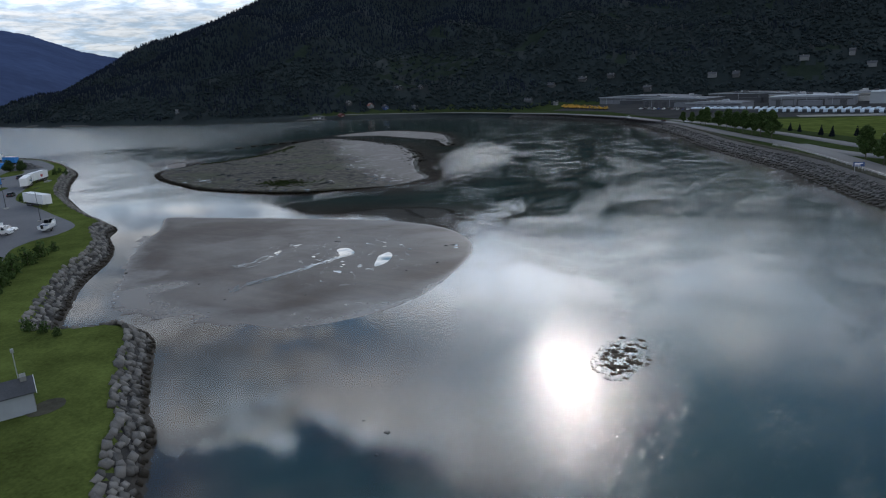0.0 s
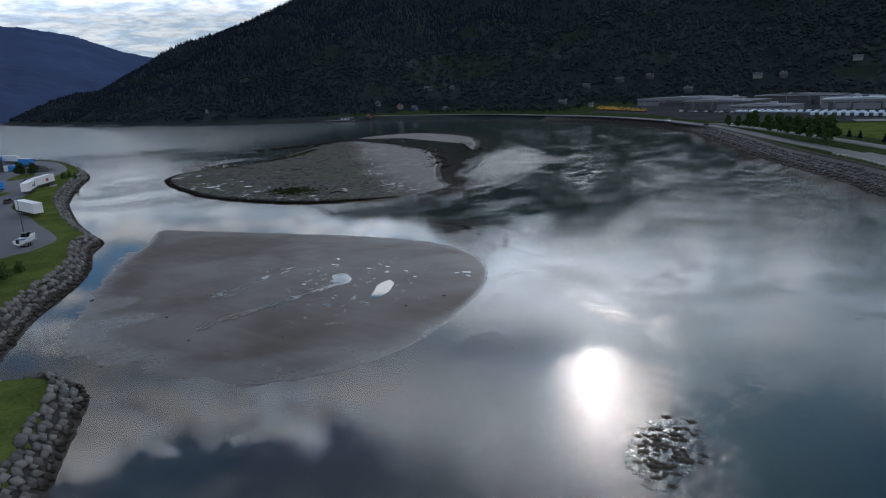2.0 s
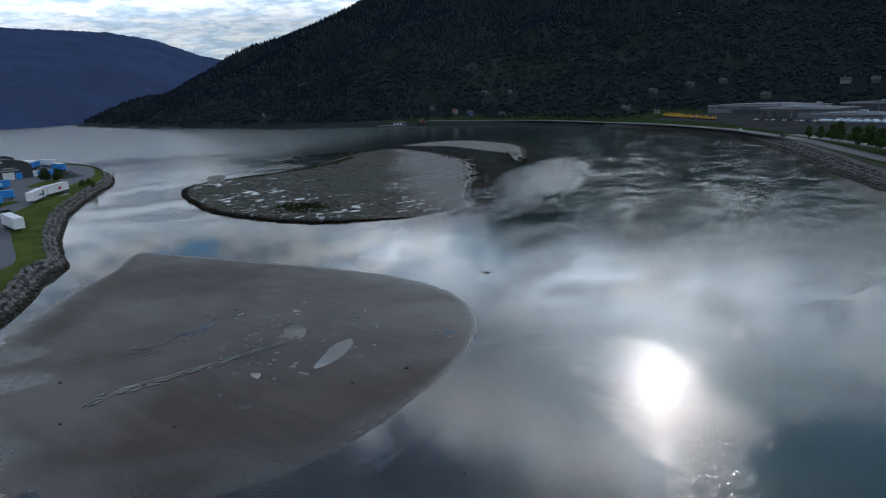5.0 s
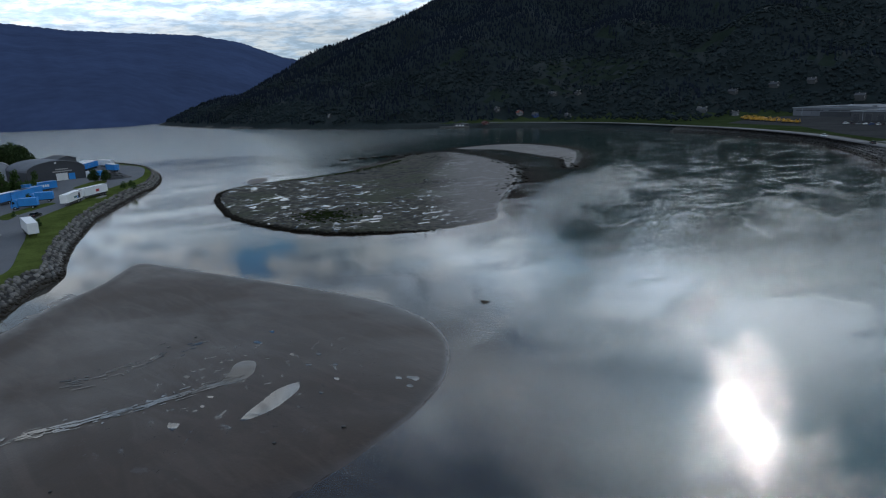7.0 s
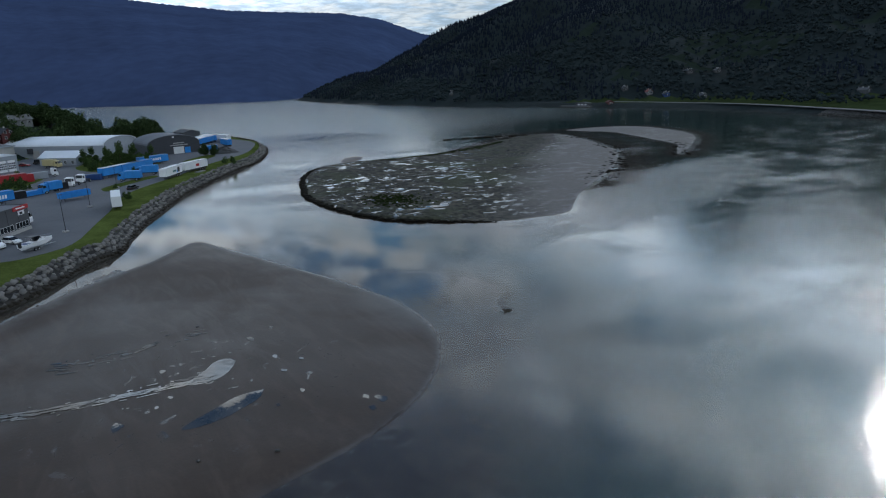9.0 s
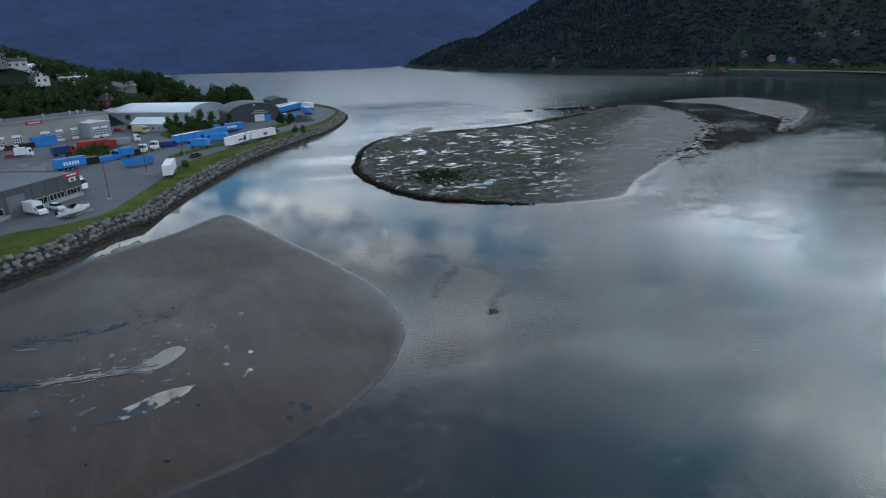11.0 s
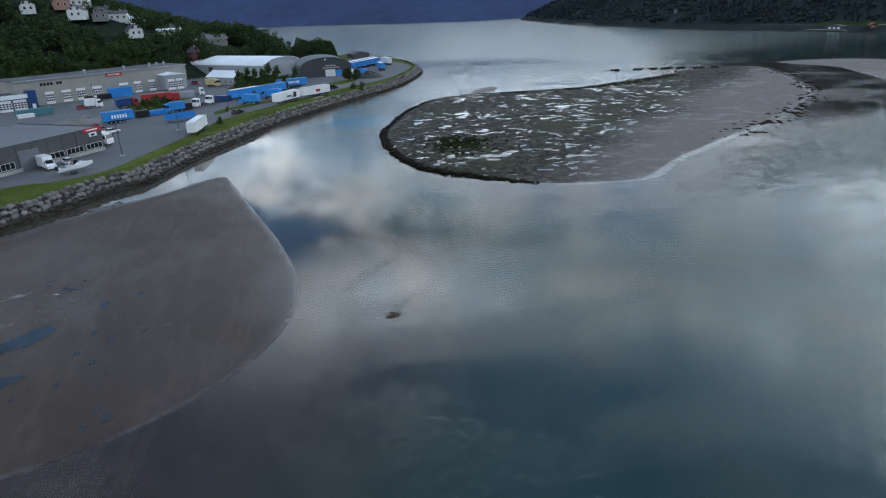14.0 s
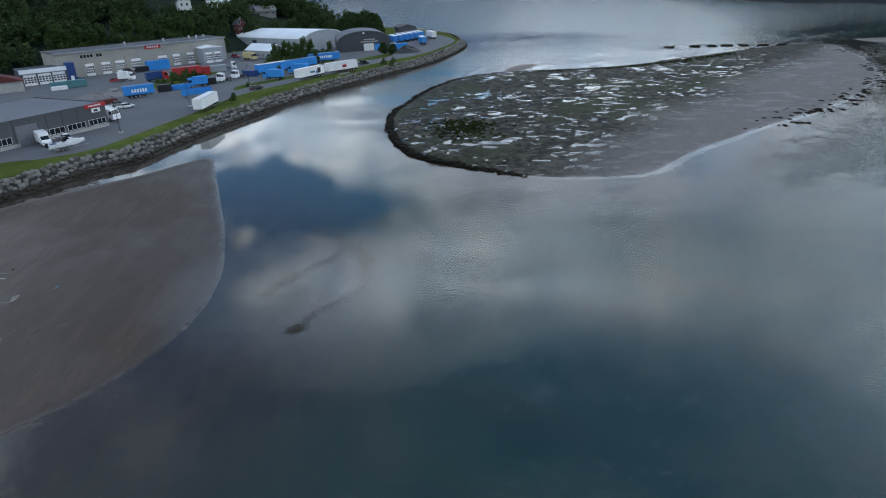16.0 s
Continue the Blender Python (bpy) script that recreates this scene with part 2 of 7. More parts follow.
    bn = nt.nodes.new("ShaderNodeBump")
    bn.inputs["Strength"].default_value, bn.inputs["Distance"].default_value = 1.0, WAVE
    nt.links.new(h, bn.inputs["Height"])
    nt.links.new(bn.outputs[0], p.inputs["Normal"])
    rgh = math_node(nt, "ADD", math_node(nt, "MULTIPLY", calm, 0.06), math_node(nt, "MULTIPLY", chops, 0.02))
    rgh = math_node(nt, "ADD", rgh, math_node(nt, "ADD", math_node(nt, "MULTIPLY", fjord, 0.22), math_node(nt, "MULTIPLY", riffle, 0.14)))
    nt.links.new(math_node(nt, "ADD", rgh, 0.01), p.inputs["Roughness"])
    return m


WAVE = 1.0
M_WATER = make_water()


def make_sand():
    """Wet grey-brown river sand; deep water's dimming and green tint painted into the bed."""
    m = bpy.data.materials.new("river_sand")
    m.use_nodes = True
    nt = m.node_tree
    p = nt.nodes["Principled BSDF"]
    geo = nt.nodes.new("ShaderNodeNewGeometry")
    pos = geo.outputs["Position"]
    sep = nt.nodes.new("ShaderNodeSeparateXYZ")
    nt.links.new(pos, sep.inputs[0])
    a = noise_tex(nt, pos, 0.035, 5.0, 0.55, 0.6)
    b = noise_tex(nt, pos, 0.6, 5.0, 0.6)
    f = ramp(nt, math_node(nt, "ADD", math_node(nt, "MULTIPLY", a, 0.65), math_node(nt, "MULTIPLY", b, 0.35)), 0.35, 0.65, False)
    sand = mix_col(nt, f, (0.049, 0.0325, 0.0235), (0.073, 0.0515, 0.0385))
    flow = nt.nodes.new("ShaderNodeMapping")
    flow.inputs["Rotation"].default_value = (0, 0, radians(-28))
    flow.inputs["Scale"].default_value = (0.22, 1.0, 1.0)
    nt.links.new(pos, flow.inputs["Vector"])
    streak = ramp(nt, noise_tex(nt, flow.outputs[0], 0.20, 7.0, 0.70, 1.3), 0.44, 0.64)
    sand = mix_col(nt, streak, mix_col(nt, 1.0, sand, (0.93, 0.93, 0.935), "MULTIPLY"), mix_col(nt, 1.0, sand, (1.24, 1.26, 1.30), "MULTIPLY"))
    # the crown of the bar is drying in feathery veils
    dry = ramp(nt, math_node(nt, "ADD", sep.outputs[2], math_node(nt, "MULTIPLY", math_node(nt, "SUBTRACT", a, 0.5), 0.45)), 0.20, 0.40)
    dry = math_node(nt, "MULTIPLY", dry, math_node(nt, "ADD", 0.12, math_node(nt, "MULTIPLY", streak, 0.50)))
    sand = mix_col(nt, dry, sand, (0.104, 0.089, 0.077))
    swash = math_node(nt, "MULTIPLY", ramp(nt, sep.outputs[2], 0.0, 0.012), ramp(nt, math_node(nt, "MULTIPLY", sep.outputs[2], -1.0), -0.05, -0.02))
    swash = math_node(nt, "MULTIPLY", swash, ramp(nt, noise_tex(nt, pos, 0.10, 4.0), 0.42, 0.6))
    sand = mix_col(nt, math_node(nt, "MULTIPLY", swash, 0.45), sand, (0.12, 0.112, 0.10))
    ridge = ramp(nt, vec_math(nt, "DISTANCE", pos, (-88.5, 134.0, 0.0)).outputs["Value"], 22.0, 12.0)
    sand = mix_col(nt, ridge, sand, mix_col(nt, b, (0.085, 0.074, 0.066), (0.150, 0.136, 0.124)))
    # dark green of deep water, put into the bed colour
    depth_tint = mix_col(nt, a, (0.007, 0.031, 0.030), (0.018, 0.050, 0.041))
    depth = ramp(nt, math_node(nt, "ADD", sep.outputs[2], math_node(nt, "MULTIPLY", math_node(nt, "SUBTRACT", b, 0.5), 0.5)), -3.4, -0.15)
    # ripple pools and wet films round the tide pools
    off = vec_math(nt, "DISTANCE", pos, (-74.0, 88.0, 0.2)).outputs["Value"]
    near_pools = ramp(nt, math_node(nt, "MULTIPLY", off, -1.0), -25.0, -9.0)
    w = noise_tex(nt, pos, 0.55, 6.0, 0.72, 0.6)
    wet = math_node(nt, "MULTIPLY", ramp(nt, w, 0.605, 0.63), near_pools)
    wet = math_node(nt, "MULTIPLY", wet, ramp(nt, sep.outputs[2], 0.12, 0.2))
    rim = ramp(nt, math_node(nt, "ADD", sep.outputs[2], math_node(nt, "MULTIPLY", math_node(nt, "SUBTRACT", b, 0.5), 0.06)), 0.02, 0.10)
    sand = mix_col(nt, rim, mix_col(nt, 1.0, sand, (0.8, 0.8, 0.82), "MULTIPLY"), sand)
    sand = mix_col(nt, wet, sand, (0.048, 0.042, 0.037))
    film = ramp(nt, a, 0.44, 0.60)
    nt.links.new(mix_col(nt, depth, depth_tint, sand), p.inputs["Base Color"])
    rgh = math_node(nt, "ADD", 0.34, math_node(nt, "ADD", math_node(nt, "MULTIPLY", f, 0.12), math_node(nt, "MULTIPLY", film, 0.10)))
    # a film of water still lies on the lowest sand
    damp = ramp(nt, math_node(nt, "ADD", sep.outputs[2], math_node(nt, "MULTIPLY", math_node(nt, "SUBTRACT", b, 0.5), 0.04)), -0.01, 0.07)
    shine = math_node(nt, "MAXIMUM", math_node(nt, "MULTIPLY", wet, 0.85), math_node(nt, "SUBTRACT", 0.5, math_node(nt, "MULTIPLY", damp, 0.5)))
    # broad sheets of wet sand that still mirror the sky
    sheet_wet = ramp(nt, noise_tex(nt, pos, 0.028, 5.0, 0.55, 0.6), 0.42, 0.74)
    shine = math_node(nt, "MAXIMUM", shine, math_node(nt, "MULTIPLY", sheet_wet, 0.26))
    shine = math_node(nt, "MULTIPLY", shine, ramp(nt, sep.outputs[2], -0.01, 0.005))
    nt.links.new(math_node(nt, "MULTIPLY", rgh, math_node(nt, "SUBTRACT", 1.0, shine)), p.inputs["Roughness"])
    nt.links.new(math_node(nt, "ADD", 0.13, math_node(nt, "MULTIPLY", shine, 0.39)), p.inputs["Specular IOR Level"])
    bn = nt.nodes.new("ShaderNodeBump")
    bn.inputs["Strength"].default_value, bn.inputs["Distance"].default_value = 0.35, 0.05
    nt.links.new(noise_tex(nt, pos, 2.5, 5.0), bn.inputs["Height"])
    nt.links.new(bn.outputs[0], p.inputs["Normal"])
    return m


def make_mud():
    """Tidal mud with algae and shallow pools left by the tide."""
    m = bpy.data.materials.new("tidal_mud")
    m.use_nodes = True
    nt = m.node_tree
    p = nt.nodes["Principled BSDF"]
    geo = nt.nodes.new("ShaderNodeNewGeometry")
    pos = geo.outputs["Position"]
    mp = nt.nodes.new("ShaderNodeMapping")
    mp.inputs["Rotation"].default_value = (0, 0, radians(-55))
    mp.inputs["Scale"].default_value = (1.0, 0.75, 1.0)
    nt.links.new(pos, mp.inputs["Vector"])
    a = noise_tex(nt, pos, 0.03, 5.0, 0.6, 0.5)
    b = noise_tex(nt, pos, 0.5, 6.0, 0.68)
    c = noise_tex(nt, mp.outputs[0], 0.34, 6.0, 0.72, 0.3)
    sep = nt.nodes.new("ShaderNodeSeparateXYZ")
    nt.links.new(pos, sep.inputs[0])
    # the pale sand spit lies towards the river, the weed on the fjord side
    side = math_node(nt, "ADD", math_node(nt, "MULTIPLY", sep.outputs[0], 0.733), math_node(nt, "MULTIPLY", sep.outputs[1], 0.681))
    side = math_node(nt, "ADD", side, math_node(nt, "MULTIPLY", math_node(nt, "SUBTRACT", a, 0.5), 30.0))
    sandy = ramp(nt, side, 15.0, 38.0)
    weed = mix_col(nt, ramp(nt, b, 0.40, 0.62), (0.009, 0.009, 0.006), (0.072, 0.064, 0.046))
    green = mix_col(nt, ramp(nt, a, 0.47, 0.62), weed, mix_col(nt, b, (0.008, 0.010, 0.004), (0.060, 0.066, 0.030)))
    sand = mix_col(nt, b, (0.12, 0.108, 0.098), (0.20, 0.180, 0.165))
    veil = ramp(nt, noise_tex(nt, mp.outputs[0], 0.09, 6.0, 0.65, 0.8), 0.52, 0.62)
    sand = mix_col(nt, veil, sand, (0.21, 0.195, 0.18))
    swash = math_node(nt, "MULTIPLY", ramp(nt, math_node(nt, "MULTIPLY", sep.outputs[2], -1.0), -0.05, -0.015), ramp(nt, noise_tex(nt, pos, 0.08, 4.0), 0.40, 0.55))
    sand = mix_col(nt, math_node(nt, "MULTIPLY", swash, 0.5), sand, (0.30, 0.29, 0.28))
    base = mix_col(nt, sandy, green, sand)
    crowd = noise_tex(nt, pos, 0.055, 3.0, 0.5)
    c = math_node(nt, "ADD", c, math_node(nt, "MULTIPLY", math_node(nt, "SUBTRACT", crowd, 0.5), 0.30))
    pool = math_node(nt, "MULTIPLY", ramp(nt, c, 0.578, 0.590), math_node(nt, "SUBTRACT", 1.0, math_node(nt, "MULTIPLY", sandy, 0.8)))
    # pools get a pale base, putting some reflected cloud into the colour
    nt.links.new(mix_col(nt, pool, base, (0.07, 0.07, 0.066)), p.inputs["Base Color"])
    rough = math_node(nt, "SUBTRACT", 0.75, math_node(nt, "MULTIPLY", pool, 0.70))
    nt.links.new(rough, p.inputs["Roughness"])
    bn = nt.nodes.new("ShaderNodeBump")
    bn.inputs["Distance"].default_value = 0.15
    nt.links.new(math_node(nt, "ADD", 0.10, math_node(nt, "MULTIPLY", pool, 0.9)), p.inputs["Specular IOR Level"])
    nt.links.new(math_node(nt, "MULTIPLY", math_node(nt, "SUBTRACT", 1.0, pool), 0.6), bn.inputs["Strength"])
    nt.links.new(noise_tex(nt, mp.outputs[0], 1.6, 5.0), bn.inputs["Height"])
    nt.links.new(bn.outputs[0], p.inputs["Normal"])
    return m


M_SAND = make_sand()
M_MUD = make_mud()
M_GRASS = material("mown_grass", (0.082, 0.104, 0.028), 0.95, 0, 0.5, 0.15, 0.5, 6.0, fine=2.5, spec=0.0)
M_MEADOW = material("rough_meadow", (0.036, 0.050, 0.020), 0.95, 0, 0.4, 0.06, 0, 1, fine=0.7, spec=0.0)
M_ESTATE = material("estate_gravel", (0.055, 0.055, 0.054), 0.9, 0, 0.3, 0.05, 0, 1, fine=0.6, spec=0.0)
# near-black, so the shade between boulders sits in the gravel's colour
M_RUBBLE = material("gap_shade_gravel", (0.020, 0.018, 0.016), 0.9, 0, 0.45, 0.5, 0.8, 3.0)
M_SCRUB = material("hillside_scrub", (0.022, 0.031, 0.023), 0.95, 0, 0.4, 0.05, 0, 1, fine=0.6, spec=0.0)
M_FOREST = material("forest_floor", (0.017, 0.024, 0.024), 0.95, 0, 0.5, 0.02, 0, 1, fine=0.2, spec=0.1)
M_ASPHALT = material("asphalt", (0.105, 0.107, 0.114), 0.85, 0, 0.18, 0.08, 0.2, 12.0, fine=1.5)
M_ROAD = material("light_asphalt", (0.145, 0.142, 0.14), 0.85, 0, 0.15, 0.06, 0.1, 12.0, fine=1.2, spec=0.25)
M_GRAVEL = material("gravel", (0.17, 0.16, 0.15), 0.9, 0, 0.3, 0.15, 0.4, 9.0)
M_ROCK = material("granite_boulder", (0.155, 0.145, 0.132), 0.9, 0, 0.6, 0.7, 0.8, 4.0, rand=0.75, spec=0.15)
M_ROCKDK = material("dark_bank_boulder", (0.062, 0.059, 0.055), 0.9, 0, 0.5, 0.7, 0.7, 4.0, rand=0.55)


def tide_mark(m, top, colour):
    """Dark weed and damp on the part of the stones that the tide covers."""
    nt = m.node_tree
    p = nt.nodes["Principled BSDF"]
    old = p.inputs["Base Color"].links[0].from_socket
    geo = nt.nodes.new("ShaderNodeNewGeometry")
    sep = nt.nodes.new("ShaderNodeSeparateXYZ")
    nt.links.new(geo.outputs["Position"], sep.inputs[0])
    z = math_node(nt, "ADD", sep.outputs[2], math_node(nt, "MULTIPLY", noise_tex(nt, geo.outputs["Position"], 0.4, 4.0), -0.8))
    nt.links.new(mix_col(nt, ramp(nt, z, top - 0.75, top - 0.25), colour, old), p.inputs["Base Color"])


tide_mark(M_ROCK, 0.95, (0.032, 0.026, 0.019))
tide_mark(M_ROCKDK, 1.3, (0.030, 0.026, 0.020))
tide_mark(M_RUBBLE, 0.95, (0.032, 0.026, 0.019))
M_WETROCK = material("weedy_rock", (0.016, 0.014, 0.010), 0.9, 0, 0.5, 0.8, 0.8, 5.0, spec=0.05)
# the extra blue in both foliage colours stands in for air haze
M_SPRUCE = material("hazed_spruce_needles", (0.014, 0.019, 0.028), 0.95, 0, 0.35, 0.008, 0, 1, fine=0.04, spec=0.0, rand=0.15)
M_LEAF = material("hazed_hill_leaves", (0.027, 0.037, 0.039), 0.95, 0, 0.45, 0.008, 0, 1, fine=0.04, spec=0.0, rand=0.15)
M_LEAFNEAR = material("birch_leaves", (0.058, 0.098, 0.028), 0.85, 0, 0.5, 0.06, 0, 1, fine=0.7, spec=0.2, rand=0.6)
M_LEAFSLOPE = material("slope_leaves", (0.050, 0.078, 0.030), 0.9, 0, 0.6, 0.03, 0, 1, fine=0.5, spec=0.1, rand=0.6)
M_WEED_FOLDS = material("wrack_and_fold_brown", (0.036, 0.030, 0.021), 0.8, 0, 0.5, 0.8, 0.6, 5.0, spec=0.2)
M_TUSSOCK = material("tussock_blades", (0.030, 0.042, 0.015), 0.95, 0, 0.5, 0.2, 0, 1, fine=2.0, spec=0.0, rand=0.5)
M_BARK = material("bark", (0.09, 0.075, 0.06), 0.9, 0, 0.4, 2.0, 0.5, 6.0)
# air haze is put into the blue base colour and the faint glow
M_FAR = material("hazed_far_hillside", (0.028, 0.047, 0.098), 0.95, 0, 0.30, 0.004, 0, 1, fine=0.03, spec=0.0)
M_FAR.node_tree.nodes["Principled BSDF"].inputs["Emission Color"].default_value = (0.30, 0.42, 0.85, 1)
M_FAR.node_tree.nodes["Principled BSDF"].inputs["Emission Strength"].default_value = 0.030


def leafy(m, share):
    """Let part of the light through the leaves."""
    nt = m.node_tree
    p = nt.nodes["Principled BSDF"]
    tr = nt.nodes.new("ShaderNodeBsdfTranslucent")
    nt.links.new(p.inputs["Base Color"].links[0].from_socket, tr.inputs["Color"])
    mx = nt.nodes.new("ShaderNodeMixShader")
    mx.inputs[0].default_value = share
    nt.links.new(p.outputs[0], mx.inputs[1])
    nt.links.new(tr.outputs[0], mx.inputs[2])
    out = next(q for q in nt.nodes if q.type == "OUTPUT_MATERIAL")
    nt.links.new(mx.outputs[0], out.inputs["Surface"])


for m in (M_LEAFNEAR, M_LEAFSLOPE, M_TUSSOCK):
    leafy(m, 0.3)


# ---- mesh helpers ----
def tagged_mesh(name, me, mats, parent=None, label=""):
    ob = new(name, me)
    for m in mats if isinstance(mats, (list, tuple)) else [mats]:
        me.materials.append(m)
    if parent is not None:
        ob.parent = parent
    if label:
        ob["label"] = label
    return ob


def part(name, bm, mat, parent=None, label="", smooth=False):
    me = bpy.data.meshes.new(name)
    bm.normal_update()
    bm.to_mesh(me)
    bm.free()
    if smooth:
        me.polygons.foreach_set("use_smooth", [True] * len(me.polygons))
    return tagged_mesh(name, me, mat, parent, label)


def arrays_mesh(name, verts, tris, smooth=False):
    me = bpy.data.meshes.new(name)
    v = np.asarray(verts, dtype=np.float32)
    f = np.asarray(tris, dtype=np.int32)
    me.vertices.add(len(v))
    me.vertices.foreach_set("co", v.ravel())
    k = f.shape[1]
    me.loops.add(f.size)
    me.loops.foreach_set("vertex_index", f.ravel())
    me.polygons.add(len(f))
    me.polygons.foreach_set("loop_start", np.arange(0, f.size, k, dtype=np.int32))
    if smooth:
        me.polygons.foreach_set("use_smooth", np.ones(len(f), dtype=bool))
    me.update(calc_edges=True)
    return me


def block(bm, x0, x1, y0, y1, z0, z1, bevel=0.0):
    r = bmesh.ops.create_cube(bm, size=1.0)
    vs = r["verts"]
    for v in vs:
        v.co = Vector(((x0 + x1) / 2 + v.co.x * (x1 - x0), (y0 + y1) / 2 + v.co.y * (y1 - y0), (z0 + z1) / 2 + v.co.z * (z1 - z0)))
    if bevel:
        es = list({e for v in vs for e in v.link_edges})
        bmesh.ops.bevel(bm, geom=es, offset=bevel, segments=2, affect="EDGES")
    return bm


def boxed(x0, x1, y0, y1, z0, z1, bevel=0.0):
    return block(bmesh.new(), x0, x1, y0, y1, z0, z1, bevel)


def rod(bm, a, b, r, n=8, r2=None):
    a, b = Vector(a), Vector(b)
    d = b - a
    m = Matrix.Translation((a + b) / 2) @ d.to_track_quat("Z", "Y").to_matrix().to_4x4()
    bmesh.ops.create_cone(bm, cap_ends=True, segments=n, radius1=r, radius2=r if r2 is None else r2, depth=d.length, matrix=m)
    return bm


def prism(bm, profile, y0, y1):
    """Extrude a profile of (x, z) points along y."""
    a = [bm.verts.new((x, y0, z)) for x, z in profile]
    b = [bm.verts.new((x, y1, z)) for x, z in profile]
    n = len(profile)
    bm.faces.new(a)
    bm.faces.new(b[::-1])
    for i in range(n):
        j = (i + 1) % n
        bm.faces.new((a[j], a[i], b[i], b[j]))
    bmesh.ops.recalc_face_normals(bm, faces=bm.faces)
    return bm


def thing(name, m, label, category, group="", kind=""):
    e = new(name)
    e.matrix_world = m
    return tagged(e, label, category, group, kind)


def smooth_line(pts, step=2.0, closed=False):
    """Catmull-Rom through the points."""
    p = [np.array(q, float) for q in pts]
    n = len(p)
    out = []
    for i in range(n if closed else n - 1):
        p0 = p[(i - 1) % n] if closed else p[max(i - 1, 0)]
        p1, p2 = p[i], p[(i + 1) % n]
        p3 = p[(i + 2) % n] if closed else p[min(i + 2, n - 1)]
        k = max(1, int(np.linalg.norm(p2 - p1) / step))
        for j in range(k):
            t = j / k
            out.append(0.5 * (2 * p1 + (p2 - p0) * t + (2 * p0 - 5 * p1 + 4 * p2 - p3) * t * t + (3 * p1 - p0 - 3 * p2 + p3) * t ** 3))
    if not closed:
        out.append(p[-1])
    return np.array(out)


def signed(px, py, poly):
    """Distance to a closed polygon, positive inside."""
    poly = np.asarray(poly, float)
    d2 = np.full(px.shape, 1e18)
    inside = np.zeros(px.shape, bool)
    for (ax, ay), (bx, by) in zip(poly, np.roll(poly, -1, 0)):
        ex, ey = bx - ax, by - ay
        t = np.clip(((px - ax) * ex + (py - ay) * ey) / (ex * ex + ey * ey + 1e-12), 0, 1)
        d2 = np.minimum(d2, (px - ax - t * ex) ** 2 + (py - ay - t * ey) ** 2)
        cross = (ay > py) != (by > py)
        with np.errstate(divide="ignore", invalid="ignore"):
            xi = ax + (py - ay) / (by - ay if by != ay else 1e-12) * ex
        inside ^= cross & (px < xi)
    return np.where(inside, 1, -1) * np.sqrt(d2)


def wobble(x, y, s, seed=0.0):
    """Cheap smooth noise in about -1..1."""
    r = np.zeros_like(x)
    rng = np.random.RandomState(int(seed) + 7)
    for k in range(7):
        a, ph, f = rng.uniform(0, 2 * np.pi), rng.uniform(0, 2 * np.pi), rng.uniform(0.6, 2.2)
        r = r + np.sin((x * np.cos(a) + y * np.sin(a)) * f / s * 2 * np.pi + ph)
    return r / 3.2


# ---- plan: shorelines in metres ----
LEFT_SHORE = [(-28, -400), (-28, -60), (-31, -20), (-38, 2), (-48.7, 13.6), (-52.4, 17), (-57, 21.5), (-61.5, 24), (-70.9, 31.7), (-80, 39.4), (-86, 40.5), (-90, 36.5), (-95.5, 34.5),
              (-101.6, 39.1), (-119.6, 54.8), (-131, 68), (-141.4, 76.3), (-154, 84), (-160, 90.5), (-173, 95), (-191, 102), (-209, 110.5), (-230, 121), (-256, 138), (-279, 154.5), (-297, 168)]
LEFT_BACK = [(-330, 184), (-370, 196), (-420, 196), (-470, 180), (-540, 140), (-640, 70), (-800, -60), (-1100, -400)]
RIGHT_SHORE = [(62, -400), (56, -60), (52, 20), (44, 90), (32, 140), (22.2, 169.5), (15.3, 188), (9.1, 206.7), (1.4, 229.6), (-8.1, 250.4), (-19.4, 272), (-34, 303), (-54, 355), (-80, 412),
               (-109, 459), (-167, 509), (-228, 536), (-307, 566), (-390, 564), (-440, 551), (-486, 541), (-540, 521), (-600, 503), (-735, 505), (-800, 494), (-930, 500), (-1040, 512), (-1150, 528), (-1200, 552)]
RIGHT_BACK = [(-1260, 640), (-1420, 900), (-1700, 1400), (-1900, 2600), (3000, 2600), (3000, -400)]
BAR = [(-158.5, 105.5), (-150, 109), (-138, 112), (-120, 116.5), (-106, 119.8), (-91, 122), (-78, 120.8), (-68, 115.5), (-61, 108), (-57, 100), (-54.4, 89), (-53, 77.5), (-53.2, 69), (-55, 62.5), (-58.5, 56.3),
       (-66, 50.5), (-80, 50), (-97, 51.5), (-112, 58), (-123, 66.5), (-132, 75.3), (-140.5, 85), (-147, 94)]
ISLE = [(-178, 147.6), (-160, 148.6), (-147, 152), (-138, 158.5), (-128, 168.5), (-123.5, 176), (-121.5, 186), (-122, 194), (-133, 207), (-148, 230), (-160, 251), (-183, 283), (-203, 304), (-219, 314), (-250, 331), (-283, 342),
        (-290, 325), (-283, 303), (-268, 268), (-255, 246), (-254, 220), (-258, 196), (-251, 177), (-232, 164), (-212, 155.5), (-194, 149.3)]
SPIT = [(-294, 362), (-286, 398), (-262, 405), (-219, 383), (-191, 345), (-171, 306), (-183, 320), (-198, 338), (-238, 357), (-262, 366)]
HILL_FOOT = [(-1205, 556), (-1150, 531), (-1040, 515), (-930, 504), (-800, 498), (-735, 510), (-600, 512), (-530, 545), (-460, 590), (-380, 640), (-280, 672), (-160, 715), (-40, 745), (80, 745), (200, 700), (330, 620), (500, 560), (900, 560), (3000, 700),
             (3000, 2600), (-1900, 2600), (-1700, 1400), (-1420, 900), (-1260, 640)]
